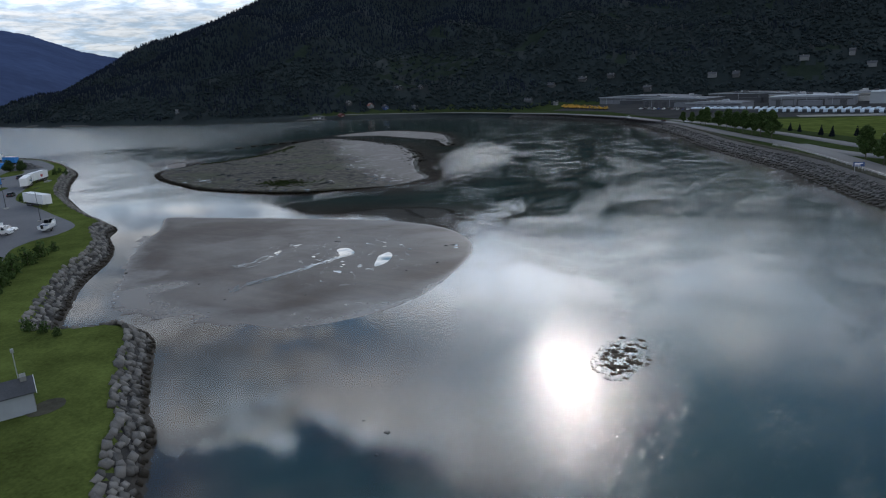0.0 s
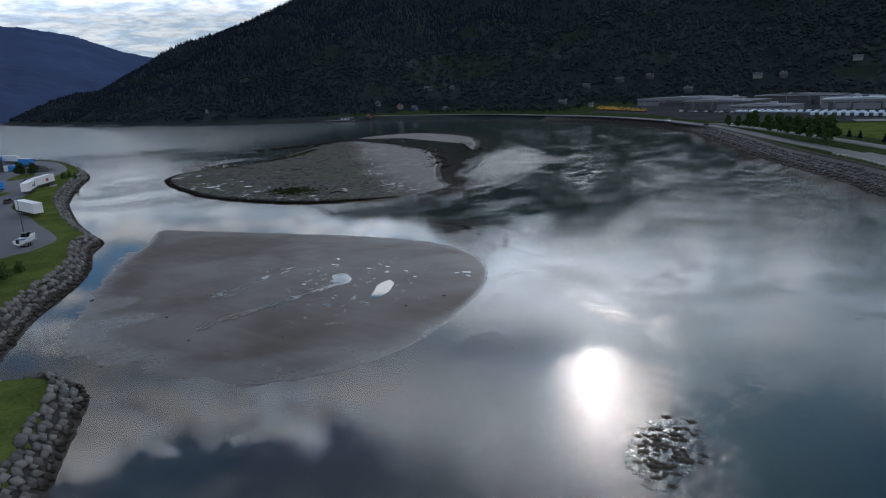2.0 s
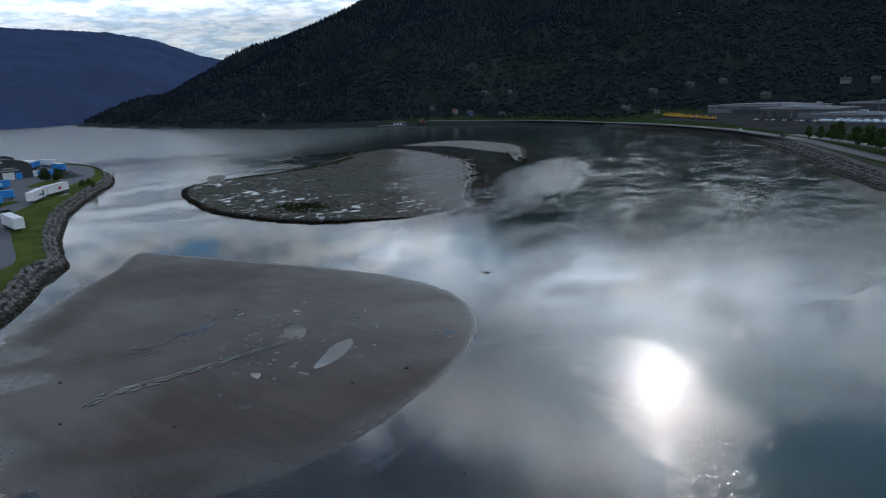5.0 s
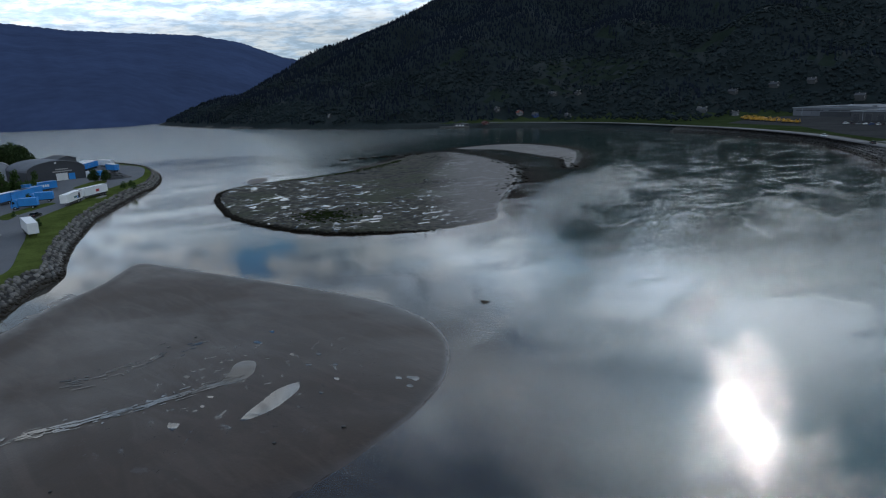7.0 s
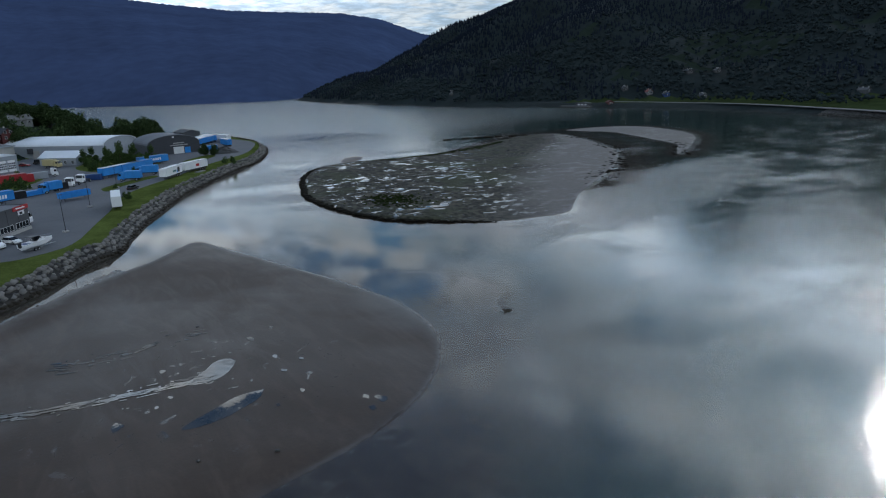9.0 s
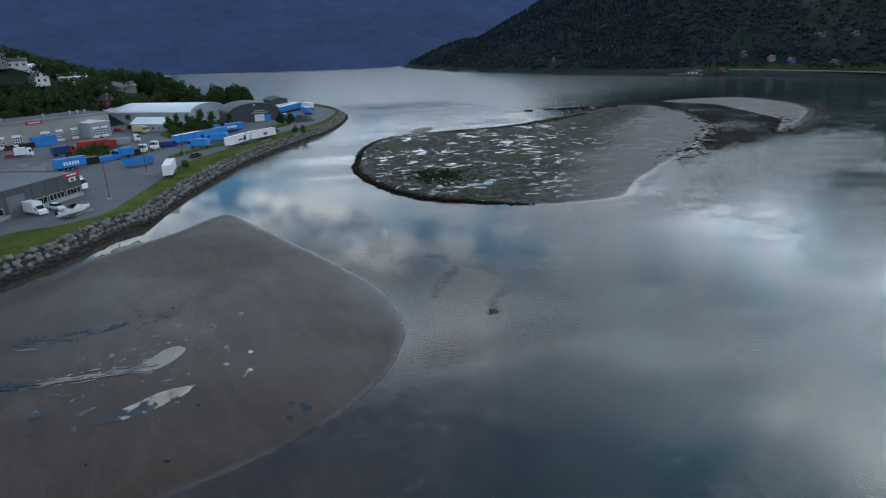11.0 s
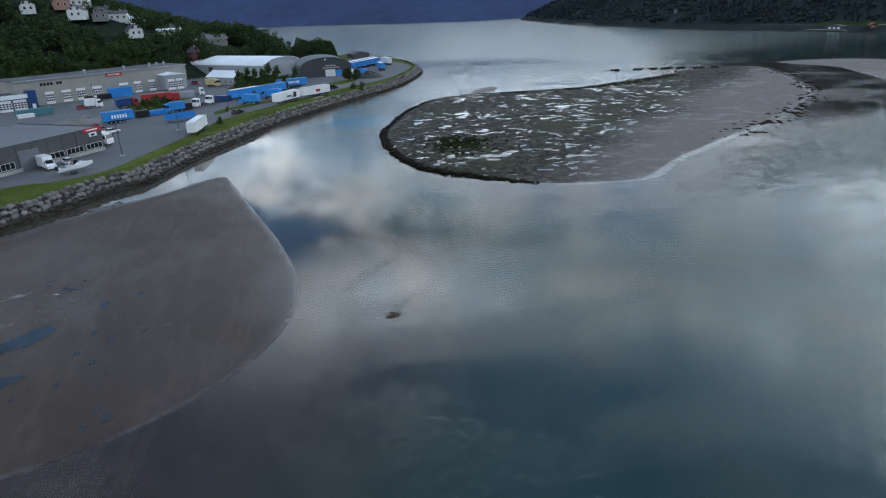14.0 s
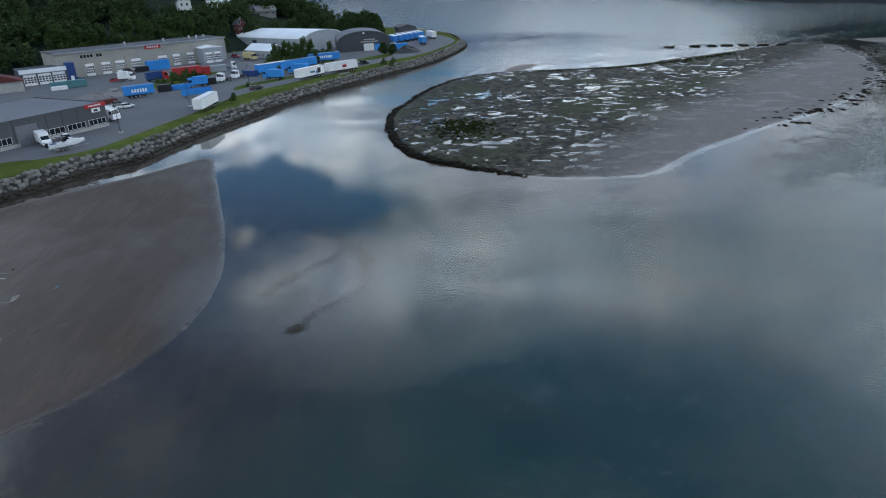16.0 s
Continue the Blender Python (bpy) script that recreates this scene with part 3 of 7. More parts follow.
TOWN_FOOT = [(-285, -70), (-320, -5), (-348, 38), (-368, 64), (-392, 84), (-430, 108), (-480, 132), (-540, 112), (-640, 44), (-800, -86), (-1100, -420), (-240, -420), (-262, -180)]

# sand just under water: the flat beside the bar, the shelf south-east of it, and the lobe off its tip
FLAT = [(-150, 88), (-137, 75), (-124, 62.5), (-110, 50), (-100, 43), (-90, 42.5), (-80, 44), (-70, 44.5), (-63, 47.5), (-58, 54), (-70, 62), (-100, 66), (-130, 90)]
SHELF = [(-64, 51), (-60, 43), (-53, 36.5), (-46, 31.5), (-38, 28.5), (-28, 27), (-18, 28.5), (-11, 38), (-8, 50), (-11, 60), (-17, 72), (-24, 86), (-33, 98), (-45, 108), (-58, 113), (-64, 100), (-60, 80), (-60, 64)]
LOBE = [(-112, 126.5), (-107, 133), (-100, 138.5), (-92, 141), (-84, 140.5), (-77, 136), (-70, 131.5), (-62, 127.2), (-54, 122.5), (-55, 120), (-65, 122.5), (-74, 125), (-84, 124.5), (-95, 124), (-105, 124)]
GROOVES = ([(-99, 138), (-94, 135.5), (-89.5, 131), (-85, 128)], [(-84, 139.5), (-80.5, 136), (-77.5, 134), (-72, 130), (-66, 127.2)])

LEFT_LAND = np.vstack([smooth_line(LEFT_SHORE, 4.0), np.array(LEFT_BACK)])
RIGHT_LAND = np.vstack([smooth_line(RIGHT_SHORE, 6.0), np.array(RIGHT_BACK)])
BAR_LINE, ISLE_LINE, SPIT_LINE, FLAT_LINE, SHELF_LINE, LOBE_LINE = (smooth_line(p, 3.0, True) for p in (BAR, ISLE, SPIT, FLAT, SHELF, LOBE))
ZL, ZR = 3.0, 4.0


def glade(x, y):
    """Small clearings and hay meadows on the lower hillside."""
    terrace = (((x + 450) / 75) ** 2 + ((y - 765) / 46) ** 2 + 0.3 * wobble(x, y, 37, 23) < 1.0) & (wobble(x, y, 13, 25) > -0.25)
    return ((wobble(x, y, 150, 21) + 0.35 * wobble(x, y, 37, 23) > 1.1) & (x > -620)) | terrace


def height(x, y):
    """Height of the ground, and what covers it: 0 bed and sand, 1 mud, 2 grass, 3 rubble, 4 forest."""
    dl, dr = signed(x, y, LEFT_LAND), signed(x, y, RIGHT_LAND)
    db, di, ds = signed(x, y, BAR_LINE), signed(x, y, ISLE_LINE), signed(x, y, SPIT_LINE)
    dh, dt = signed(x, y, HILL_FOOT), signed(x, y, TOWN_FOOT)
    w1, w2, w3 = wobble(x, y, 22.0, 1), wobble(x, y, 6.0, 2), wobble(x, y, 160.0, 3)
    z = -3.1 + 0.5 * w3 + 0.5 * w1
    kind = np.zeros(x.shape, int)
    # the bar falls off into the river
    low_side = np.clip((88 - y) / 25, 0, 1) * np.clip((x + 150) / 30, 0, 1)
    shelf = np.where(db < 0, db * 0.085, 0)
    z = np.maximum(z, shelf + 0.07 * w1 * np.clip(-db / 14, 0, 1))
    z = np.where(db > 0, np.maximum(z + 0.02 * np.clip(db / 0.8, 0, 1), 0.02 * np.clip(db / 0.8, 0, 1) + 0.32 * np.clip(db / 26, 0, 1) ** (0.8 + 0.9 * low_side) + 0.035 * w1 * np.clip(db / 6, 0, 1)), z)
    # shallow sand, ending in a ragged submerged edge
    for line, depth, fall in ((FLAT_LINE, -0.012, 5.0), (SHELF_LINE, 0.20, 4.5)):
        d = signed(x, y, line) + 1.0 * w2
        k = np.clip((d + 1.5) / fall, 0, 1)
        z = np.where(k > 0, np.maximum(z, -2.6 + (2.6 - depth + (0.05 if depth > 0 else 0.016) * w1) * k * k * (3 - 2 * k)), z)
    d = signed(x, y, LOBE_LINE) + 0.5 * w2
    k = np.clip((d + 1.0) / 4.0, 0, 1)
    lobe = -1.9 + (1.9 - 0.10 + 0.05 * w1 + 0.05 * w2) * k * k * (3 - 2 * k)
    for g in GROOVES:
        p = smooth_line(g, 1.5)
        q = np.min(np.hypot(x[..., None] - p[:, 0], y[..., None] - p[:, 1]), axis=-1) if x.size < 4e5 else np.minimum.reduce([np.hypot(x - a, y - b) for a, b in p])
        lobe = lobe - 0.55 * np.exp(-(q / 1.3) ** 2)
    z = np.where(k > 0, np.maximum(z, lobe), z)
    # mud island with a cut bank to the south-west, sloping gently to the river
    steep = np.clip((44 - (0.65 * x + 0.76 * y)) / 14, 0, 1)
    edge = 1.2 * steep + 14.0 * (1 - steep)
    zi = (0.75 * steep + 0.35 * (1 - steep)) * np.clip(di / edge, 0, 1) + 0.05 * w2 * np.clip(di / 6, 0, 1)
    z = np.where(di > 0, np.maximum(z, zi), np.maximum(z, di * (0.30 * steep + 0.10 * (1 - steep))))
    kind = np.where(di > -0.8, 1, kind)
    # bare tongue of sand off the fjord side of the island
    ta, tb = ((x + 271) * -0.80 + (y - 203) * 0.60) / 14.0, ((x + 271) * 0.60 + (y - 203) * 0.80) / 5.5
    tongue = 0.16 - 0.22 * (ta ** 2 + tb ** 2) + 0.02 * w2
    kind = np.where((tongue > -0.05) & (di < 1.0), 0, kind)
    z = np.maximum(z, np.where(tongue > -1.5, tongue, -9))
    z = np.where(ds > 0, np.maximum(z, 0.25 * np.clip(ds / 8, 0, 1) + 0.03 * w2), np.maximum(z, ds * 0.22))
    kind = np.where(ds > -0.8, 1, kind)
    # land
    wl = np.where(x > -92, 3.3, 4.0)
    zl = ZL * np.clip(dl / wl, 0, 1)
    z = np.where(dl > 0, np.maximum(z, zl), np.maximum(z, dl * 0.30))
    zr = ZR * np.clip(dr / 9.5, 0, 1)
    z = np.where(dr > 0, np.maximum(z, zr), np.maximum(z, dr * 0.25))
    kind = np.where(dl > wl + 0.2, 2, np.where(dl > -1.0, 3, kind))
    kind = np.where(dr > 9.7, 6, np.where(dr > -1.0, 7, kind))
    # the wooded hill across the river
    az = np.degrees(np.arctan2(x + 3, y - 50))
    cap = np.interp(az, [-75, -68.5, -66.5, -64.5, -62.3, -60.6, -59.3, -57.2, -54, -50, -45, -30, 0, 40, 90], [4, 8, 30, 49, 68, 75, 84, 108, 146, 205, 270, 390, 425, 425, 400])
    up = 0.40 * np.clip(dh, 0, None) * (1 + 0.10 * wobble(x, y, 420, 5)) + 9.0 * wobble(x, y, 230, 6) * np.clip(dh / 150, 0, 1)
    k = 14.0 + 0.05 * cap
    hill = cap - k * np.log1p(np.exp(np.clip((cap - up) / k, -40, 40)))
    z = np.where(dh > 0, ZR * np.clip(dr / 9.5, 0, 1) + np.maximum(hill, 0), z)
    kind = np.where((dr > -1.0) & (dr <= 9.7) & (y > 500), 4, kind)
    kind = np.where((dh > 4) | ((dr > 0) & (x < -500)), 4, kind)
    kind = np.where((dh > 4) & glade(x, y) & (z < 130), 5, kind)
    # the town slope behind the yard
    ta = np.degrees(np.arctan2(x + 5, y - 110))
    ta = np.where(ta > 0, ta - 360, ta)
    tcap = np.interp(ta, [-140, -118, -106, -102, -99, -96, -92, -88, -83], [95, 80, 52, 33, 25, 18, 12, 7, 4])
    town = np.minimum(0.48 * np.clip(dt, 0, None), tcap + 0.03 * np.clip(dt - 60, 0, 200))
    z = np.where(dt > 0, ZL + town + 1.2 * wobble(x, y, 90, 8) * np.clip(dt / 60, 0, 1), z)
    kind = np.where(dt > 2, 5, kind)
    return z, kind


def graded(stops):
    """Grid lines from (start, step) pairs, the last pair closing the range."""
    out = [stops[0][0]]
    for (a, s), (b, s2) in zip(stops, stops[1:]):
        while out[-1] < b - 1e-6:
            t = (out[-1] - a) / (b - a)
            out.append(out[-1] + s + (s2 - s) * t)
    return np.array(out)


def build_ground():
    xs = graded([(-4600, 500), (-2000, 60), (-1250, 16), (-420, 7), (-330, 1.5), (-180, 1.5), (-164, 0.9), (-50, 0.9), (-40, 1.5), (40, 1.5), (140, 12), (700, 60), (3000, 500), (4600, 500)])
    ys = graded([(-4600, 600), (-500, 60), (-60, 4), (-10, 1.5), (38, 1.5), (46, 0.9), (146, 0.9), (156, 1.5), (220, 1.5), (420, 3.0), (560, 7), (900, 14), (1600, 40), (2600, 200), (4600, 600)])
    gx, gy = np.meshgrid(xs, ys)
    z, kind = height(gx, gy)
    far = (np.abs(gx) > 3000) | (np.abs(gy) > 2600) & (z < 50)
    z = np.where(far & (z < 3), -4.0, z)
    nx, ny = len(xs), len(ys)
    v = np.stack([gx.ravel(), gy.ravel(), z.ravel()], 1)
    i = (np.arange(ny - 1)[:, None] * nx + np.arange(nx - 1)[None, :]).ravel()
    f = np.stack([i, i + 1, i + 1 + nx, i + nx], 1)
    me = arrays_mesh("ground", v, f, True)
    c = kind[:-1, :-1]
    top = np.maximum(np.maximum(kind[1:, :-1], kind[:-1, 1:]), kind[1:, 1:])
    kf = np.where((c == 0) & ((top == 4) | (top == 7)), top, c).ravel()
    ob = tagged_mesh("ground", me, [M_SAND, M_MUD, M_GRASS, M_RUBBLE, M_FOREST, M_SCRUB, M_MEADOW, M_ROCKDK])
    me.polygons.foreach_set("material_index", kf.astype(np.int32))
    return tagged(ob, "river bed, sandbars, grassy banks and wooded slopes", "ground", kind="structure")


build_ground()

bm = bmesh.new()
bmesh.ops.create_grid(bm, x_segments=8, y_segments=8, size=4500)
water = tagged(part("water", bm, M_WATER), "rippled grey-blue river water meeting the fjord", "water", kind="structure")
water.visible_shadow = False


def ground_z(x, y):
    z, _ = height(np.array([float(x)]), np.array([float(y)]))
    return float(z[0])


# ---- far mountain across the fjord ----
def far_mountain():
    az = np.radians(np.linspace(-135, -40, 700))
    trees = np.random.RandomState(3).uniform(0, 5, 700)
    deg = np.degrees(az)
    crest = np.interp(deg, [-135, -110, -95, -80, -73, -68, -64, -60.6, -57.4, -50, -40], [9.5, 8.6, 7.6, 6.3, 5.55, 5.35, 5.2, 4.6, 3.4, 1.8, 0.9])
    rows = []
    for j, t in enumerate(np.linspace(0, 1, 26)):
        dist = 1500 + 250 * np.sin(deg * 0.11) * (1 - t) + t * 2200
        dist = np.where(deg > -70, dist + (deg + 70) * 35 * (1 - t), dist)
        top = 3700 * np.tan(np.radians(crest)) + 36
        z = -6 + (top + 6) * (t ** 0.85) + 3 * np.sin(deg * 2.7 + 5 * t) * t * (1 - t) * 3 + trees * (t == 1)
        rows.append(np.stack([-3 + dist * np.sin(az), 60 + dist * np.cos(az), z], 1))
    back = rows[-1].copy()
    back[:, 2] = -10
    back[:, :2] *= 1.1
    rows.append(back)
    v = np.vstack(rows)
    n = len(az)
    i = (np.arange(len(rows) - 1)[:, None] * n + np.arange(n - 1)[None, :]).ravel()
    me = arrays_mesh("mountain_backdrop", v, np.stack([i, i + 1, i + 1 + n, i + n], 1), True)
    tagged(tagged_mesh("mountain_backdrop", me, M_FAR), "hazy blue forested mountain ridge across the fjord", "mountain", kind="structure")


far_mountain()


# ---- forests as joined stuff ----
def ico(level=0):
    bm = bmesh.new()
    bmesh.ops.create_icosphere(bm, subdivisions=level + 1, radius=1.0)
    v = np.array([q.co[:] for q in bm.verts])
    f = np.array([[q.index for q in t.verts] for t in bm.faces])
    bm.free()
    return v, f


ICO_V, ICO_F = ico(0)


def conifer_proto(rng):
    """A spruce of height 1: ragged tiers."""
    V, F = [], []
    for z0, z1, r in ((0.08, 0.55, 0.20), (0.33, 0.78, 0.145), (0.58, 1.0, 0.09)):
        n, o = 7, sum(len(q) for q in V)
        a = np.arange(n) / n * 2 * np.pi + rng.uniform(0, 1)
        rr = r * rng.uniform(0.7, 1.2, n)
        V.append(np.vstack([np.stack([rr * np.cos(a), rr * np.sin(a), z0 + rng.uniform(-0.05, 0.05, n)], 1), [[0, 0, z1]]]))
        F += [[o + i, o + (i + 1) % n, o + n] for i in range(n)]
    return np.vstack(V), np.array(F)


def leafy_proto(rng, lumps=2):
    """A broadleaf crown of height 1: several uneven lumps over a thin stem."""
    V, F, o = [], [], 0
    for k in range(lumps):
        c = np.array([rng.uniform(-0.2, 0.2), rng.uniform(-0.2, 0.2), rng.uniform(0.32, 0.78)])
        s = rng.uniform(0.16, 0.27) * np.array([1, 1, rng.uniform(0.8, 1.2)])
        V.append(ICO_V * s * rng.uniform(0.72, 1.2, (len(ICO_V), 1)) + c)
        F.append(ICO_F + o)
        o += len(ICO_V)
    return np.vstack(V), np.vstack(F)


def plant_many(name, spots, sizes, protos, mat, label, category, sink=0.0):
    """spots: (n, 3); sizes: (n,). One joined object of kind stuff."""
    rng = np.random.RandomState(len(spots) + 3)
    V, F, o = [], [], 0
    for (x, y, z), s in zip(spots, sizes):
        pv, pf = protos[rng.randint(len(protos))]
        a = rng.uniform(0, 2 * np.pi)
        c, q = np.cos(a), np.sin(a)
        w = s * rng.uniform(0.95, 1.5)
        p = np.stack([(pv[:, 0] * c - pv[:, 1] * q) * w + x, (pv[:, 0] * q + pv[:, 1] * c) * w + y, (pv[:, 2] - sink) * s + z], 1)
        V.append(p)
        F.append(pf + o)
        o += len(p)
    me = arrays_mesh(name, np.vstack(V), np.vstack(F))
    return tagged(tagged_mesh(name, me, mat), label, category, kind="stuff")


RNG = np.random.RandomState(11)
SPRUCE = [conifer_proto(RNG) for _ in range(6)]
LEAFY = [leafy_proto(RNG) for _ in range(6)]


def scatter(n, x0, x1, y0, y1, keep):
    x, y = RNG.uniform(x0, x1, n), RNG.uniform(y0, y1, n)
    z, kind = height(x, y)
    m = keep(x, y, z, kind)
    return np.stack([x, y, z], 1)[m]


def hill_forest(homes):
    def garden(x, y):
        g = np.zeros(x.shape, bool)
        for a, b in homes:
            c = Vector((-5 - a, 50 - b)).normalized()
            u, w = (x - a) * c.x + (y - b) * c.y, (y - b) * c.x - (x - a) * c.y
            g |= (np.hypot(x - a, y - b) < 8) | ((u > 0) & (u < 22) & (np.abs(w) < 8))
        return g

    on = lambda x, y, z, k: ((k == 4) | (k == 5)) & (z > 4.8) & (y > 480) & (y < 620 + 0.9 * (x + 1300).clip(0, 900) + 400)
    p = scatter(100000, -1420, 620, 490, 1700, lambda x, y, z, k: on(x, y, z, k) & ~(glade(x, y) & (z < 130)) & ~garden(x, y))
    # spruce leans west, broadleaf east: shade and sunlit haze put into tree colour
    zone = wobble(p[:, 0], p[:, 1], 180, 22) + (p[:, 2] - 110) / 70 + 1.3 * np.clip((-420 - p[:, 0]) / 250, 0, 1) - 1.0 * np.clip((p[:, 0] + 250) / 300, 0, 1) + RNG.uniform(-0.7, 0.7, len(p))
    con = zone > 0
    # birches and alders between the shore road and the slope
    edge = scatter(2600, -620, -150, 520, 740, lambda x, y, z, k: (k == 6) & (y - 598 + 0.55 * (x + 300).clip(0, 200) > 8 * wobble(x, y, 40, 41)) & (wobble(x, y, 55, 42) > -0.1) & (x < -228) & ~garden(x, y))
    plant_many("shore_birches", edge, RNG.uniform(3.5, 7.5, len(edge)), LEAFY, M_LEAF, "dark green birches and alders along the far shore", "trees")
    plant_many("hill_spruce_forest", p[con], RNG.uniform(4.5, 9, con.sum()), SPRUCE, M_SPRUCE, "dense dark spruce forest, also placed to darken the unlit west flank", "forest", 0.30)
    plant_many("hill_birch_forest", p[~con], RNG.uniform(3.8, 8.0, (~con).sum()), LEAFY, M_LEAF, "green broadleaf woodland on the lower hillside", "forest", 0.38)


# ---- roads, yards and lawns laid on the land ----
def sheet(name, outline, z, mat, label, category, thick=0.25):
    """A flat slab with the given outline, its top at z."""
    bm = bmesh.new()
    vs = [bm.verts.new((x, y, z)) for x, y in outline]
    f = bm.faces.new(vs)
    if f.normal.z < 0:
        f.normal_flip()
    ext = bmesh.ops.extrude_face_region(bm, geom=[f])
    for v in ext["geom"]:
        if isinstance(v, bmesh.types.BMVert):
            v.co.z -= thick
    bmesh.ops.recalc_face_normals(bm, faces=bm.faces)
    bmesh.ops.triangulate(bm, faces=bm.faces)
    return tagged(part(name, bm, mat), label, category, kind="structure")


def ribbon(name, line, width, z, mat, label, category, lift=0.06):
    """A road along a line at constant height."""
    p = smooth_line(line, 5.0)
    t = np.gradient(p, axis=0)
    t /= np.linalg.norm(t, axis=1)[:, None]
    n = np.stack([-t[:, 1], t[:, 0]], 1) * width / 2
    left, right = p + n, p - n
    k = len(p)
    v = np.vstack([np.c_[left, np.full(k, z + lift)], np.c_[right, np.full(k, z + lift)], np.c_[left, np.full(k, z - 0.2)], np.c_[right, np.full(k, z - 0.2)]])
    i = np.arange(k - 1)
    f = np.vstack([np.stack([i, i + k, i + k + 1, i + 1], 1), np.stack([i, i + 1, i + 2 * k + 1, i + 2 * k], 1), np.stack([i + k, i + 3 * k, i + 3 * k + 1, i + k + 1], 1)])
    me = arrays_mesh(name, v, f)
    return tagged(tagged_mesh(name, me, mat), label, category, kind="structure")


M_ESTWALL = material("estate_sheet_wall", (0.17, 0.18, 0.20), 0.7, 0, 0.15, 0.1, spec=0.2)
M_ESTROOF = material("estate_roofing", (0.17, 0.18, 0.195), 0.85, 0, 0.15, 0.1, spec=0.15)
M_CARAVAN = glossy_paint("caravan_sheet", (0.50, 0.60, 0.70), 0.4, 0.15)
M_SHOULDER = material("road_shoulder", (0.075, 0.072, 0.055), 0.95, 0, 0.35, 0.2, 0.3, 6.0, spec=0.0)
M_WHITE = glossy_paint("white_paint", (0.80, 0.80, 0.80))
M_WALLW = material("white_boards", (0.70, 0.70, 0.68), 0.7, 0, 0.1, 0.5, 0.2, 4.0)
M_BLUE = glossy_paint("blue_tarpaulin", (0.016, 0.235, 0.62), 0.5, 0.15)
M_DKBLUE = glossy_paint("dark_blue_paint", (0.012, 0.05, 0.17), 0.4, 0.15)
M_RED = glossy_paint("red_paint", (0.42, 0.025, 0.030), 0.45, 0.15)
M_DKRED = glossy_paint("dark_red_boards", (0.10, 0.018, 0.016), 0.7, 0.2)
M_BLACK = glossy_paint("black_paint", (0.015, 0.015, 0.017), 0.4)
M_YELLOW = glossy_paint("yellow_paint", (0.50, 0.27, 0.02), 0.5, 0.15)
M_CREAM = glossy_paint("cream_paint", (0.48, 0.40, 0.20), 0.5, 0.1)
M_TEAL = glossy_paint("teal_paint", (0.06, 0.18, 0.20), 0.6, 0.2)
M_TYRE = material("tyre_rubber", (0.02, 0.02, 0.02), 0.9)
M_STEEL = material("galvanised_steel", (0.42, 0.43, 0.44), 0.45, 0.8, 0.15, 1.0)
M_CHASSIS = material("chassis_steel", (0.04, 0.04, 0.045), 0.6, 0.3, 0.3, 1.0)
M_GLASS = material("window_glass", (0.015, 0.018, 0.022), 0.12, 0, 0.1, 0.3, spec=0.3)
M_GREYPANEL = material("dark_grey_cladding", (0.075, 0.080, 0.088), 0.55, 0.1, 0.12, 0.15, 0.05, 1.5)
M_PLINTH = material("concrete_plinth", (0.36, 0.35, 0.33), 0.85, 0, 0.2, 0.4, 0.3, 6.0)
M_BEIGE = material("beige_concrete_panels", (0.31, 0.30, 0.27), 0.8, 0, 0.14, 0.12, 0.15, 3.0)
M_ROOFDK = material("roofing_felt", (0.085, 0.088, 0.095), 0.85, 0, 0.25, 0.1, 0.2, 3.0)
M_ROOFMID = material("grey_sheet_roof", (0.135, 0.142, 0.16), 0.75, 0.0, 0.15, 0.1)
M_ROOFLT = material("pale_sheet_roof", (0.78, 0.81, 0.84), 0.5, 0.0, 0.08, 0.08)
M_HALLGREY = material("light_grey_sheet_wall", (0.33, 0.36, 0.39), 0.55, 0.2, 0.1, 0.1)
M_HALLDK = material("charcoal_sheet_wall", (0.055, 0.058, 0.066), 0.55, 0.2, 0.15, 0.1)
M_TILE = material("slate_roof_tiles", (0.060, 0.062, 0.068), 0.75, 0, 0.3, 0.6, 0.3, 5.0)
M_REDTILE = material("red_roof_tiles", (0.26, 0.065, 0.045), 0.75, 0, 0.25, 0.6, 0.3, 5.0)
M_GREYWOOD = material("weathered_grey_boards", (0.20, 0.20, 0.19), 0.8, 0, 0.25, 1.0, 0.2, 5.0)
M_PINK = material("pink_boards", (0.36, 0.20, 0.16), 0.75, 0, 0.15, 1.0)
M_PALEBLUE = glossy_paint("pale_blue_paint", (0.26, 0.44, 0.62), 0.4, 0.1)
M_PONDBED = material("pool_silt", (0.045, 0.040, 0.036), 0.015, 0, 0.25, 0.4, spec=0.5)
M_STONEDK = material("dark_stone", (0.035, 0.033, 0.030), 0.7, 0, 0.4, 1.0, 0.5, 5.0)


# yard of the haulage firm and the track along the bank
YARD = [(-120, 20), (-152, 60), (-155.5, 71.5), (-160, 79), (-166, 82.5), (-175, 85.5), (-185, 88.6), (-200, 93.5), (-215, 97.5), (-226, 101), (-237, 107.5), (-248, 116), (-262, 126.5), (-280, 138.5), (-297, 153), (-312, 166),
        (-335, 178), (-372, 189.5), (-420, 182), (-440, 165), (-400, 140), (-420, 110), (-400, 60), (-350, -5), (-300, -60), (-200, -60)]
sheet("yard_pavement", smooth_line(YARD, 3.0, True), ZL + 0.05, M_ASPHALT, "grey worn asphalt of the haulage yard", "pavement")


def island_patch(name, pts, label="grass strip with weeds inside the asphalt yard"):
    return sheet(name, smooth_line(pts, 1.5, True), ZL + 0.13, M_GRASS, label, "grass")


island_patch("verge_1", [(-238, 98), (-246, 103), (-256, 112), (-262, 118), (-266, 116), (-256, 105), (-246, 97)])
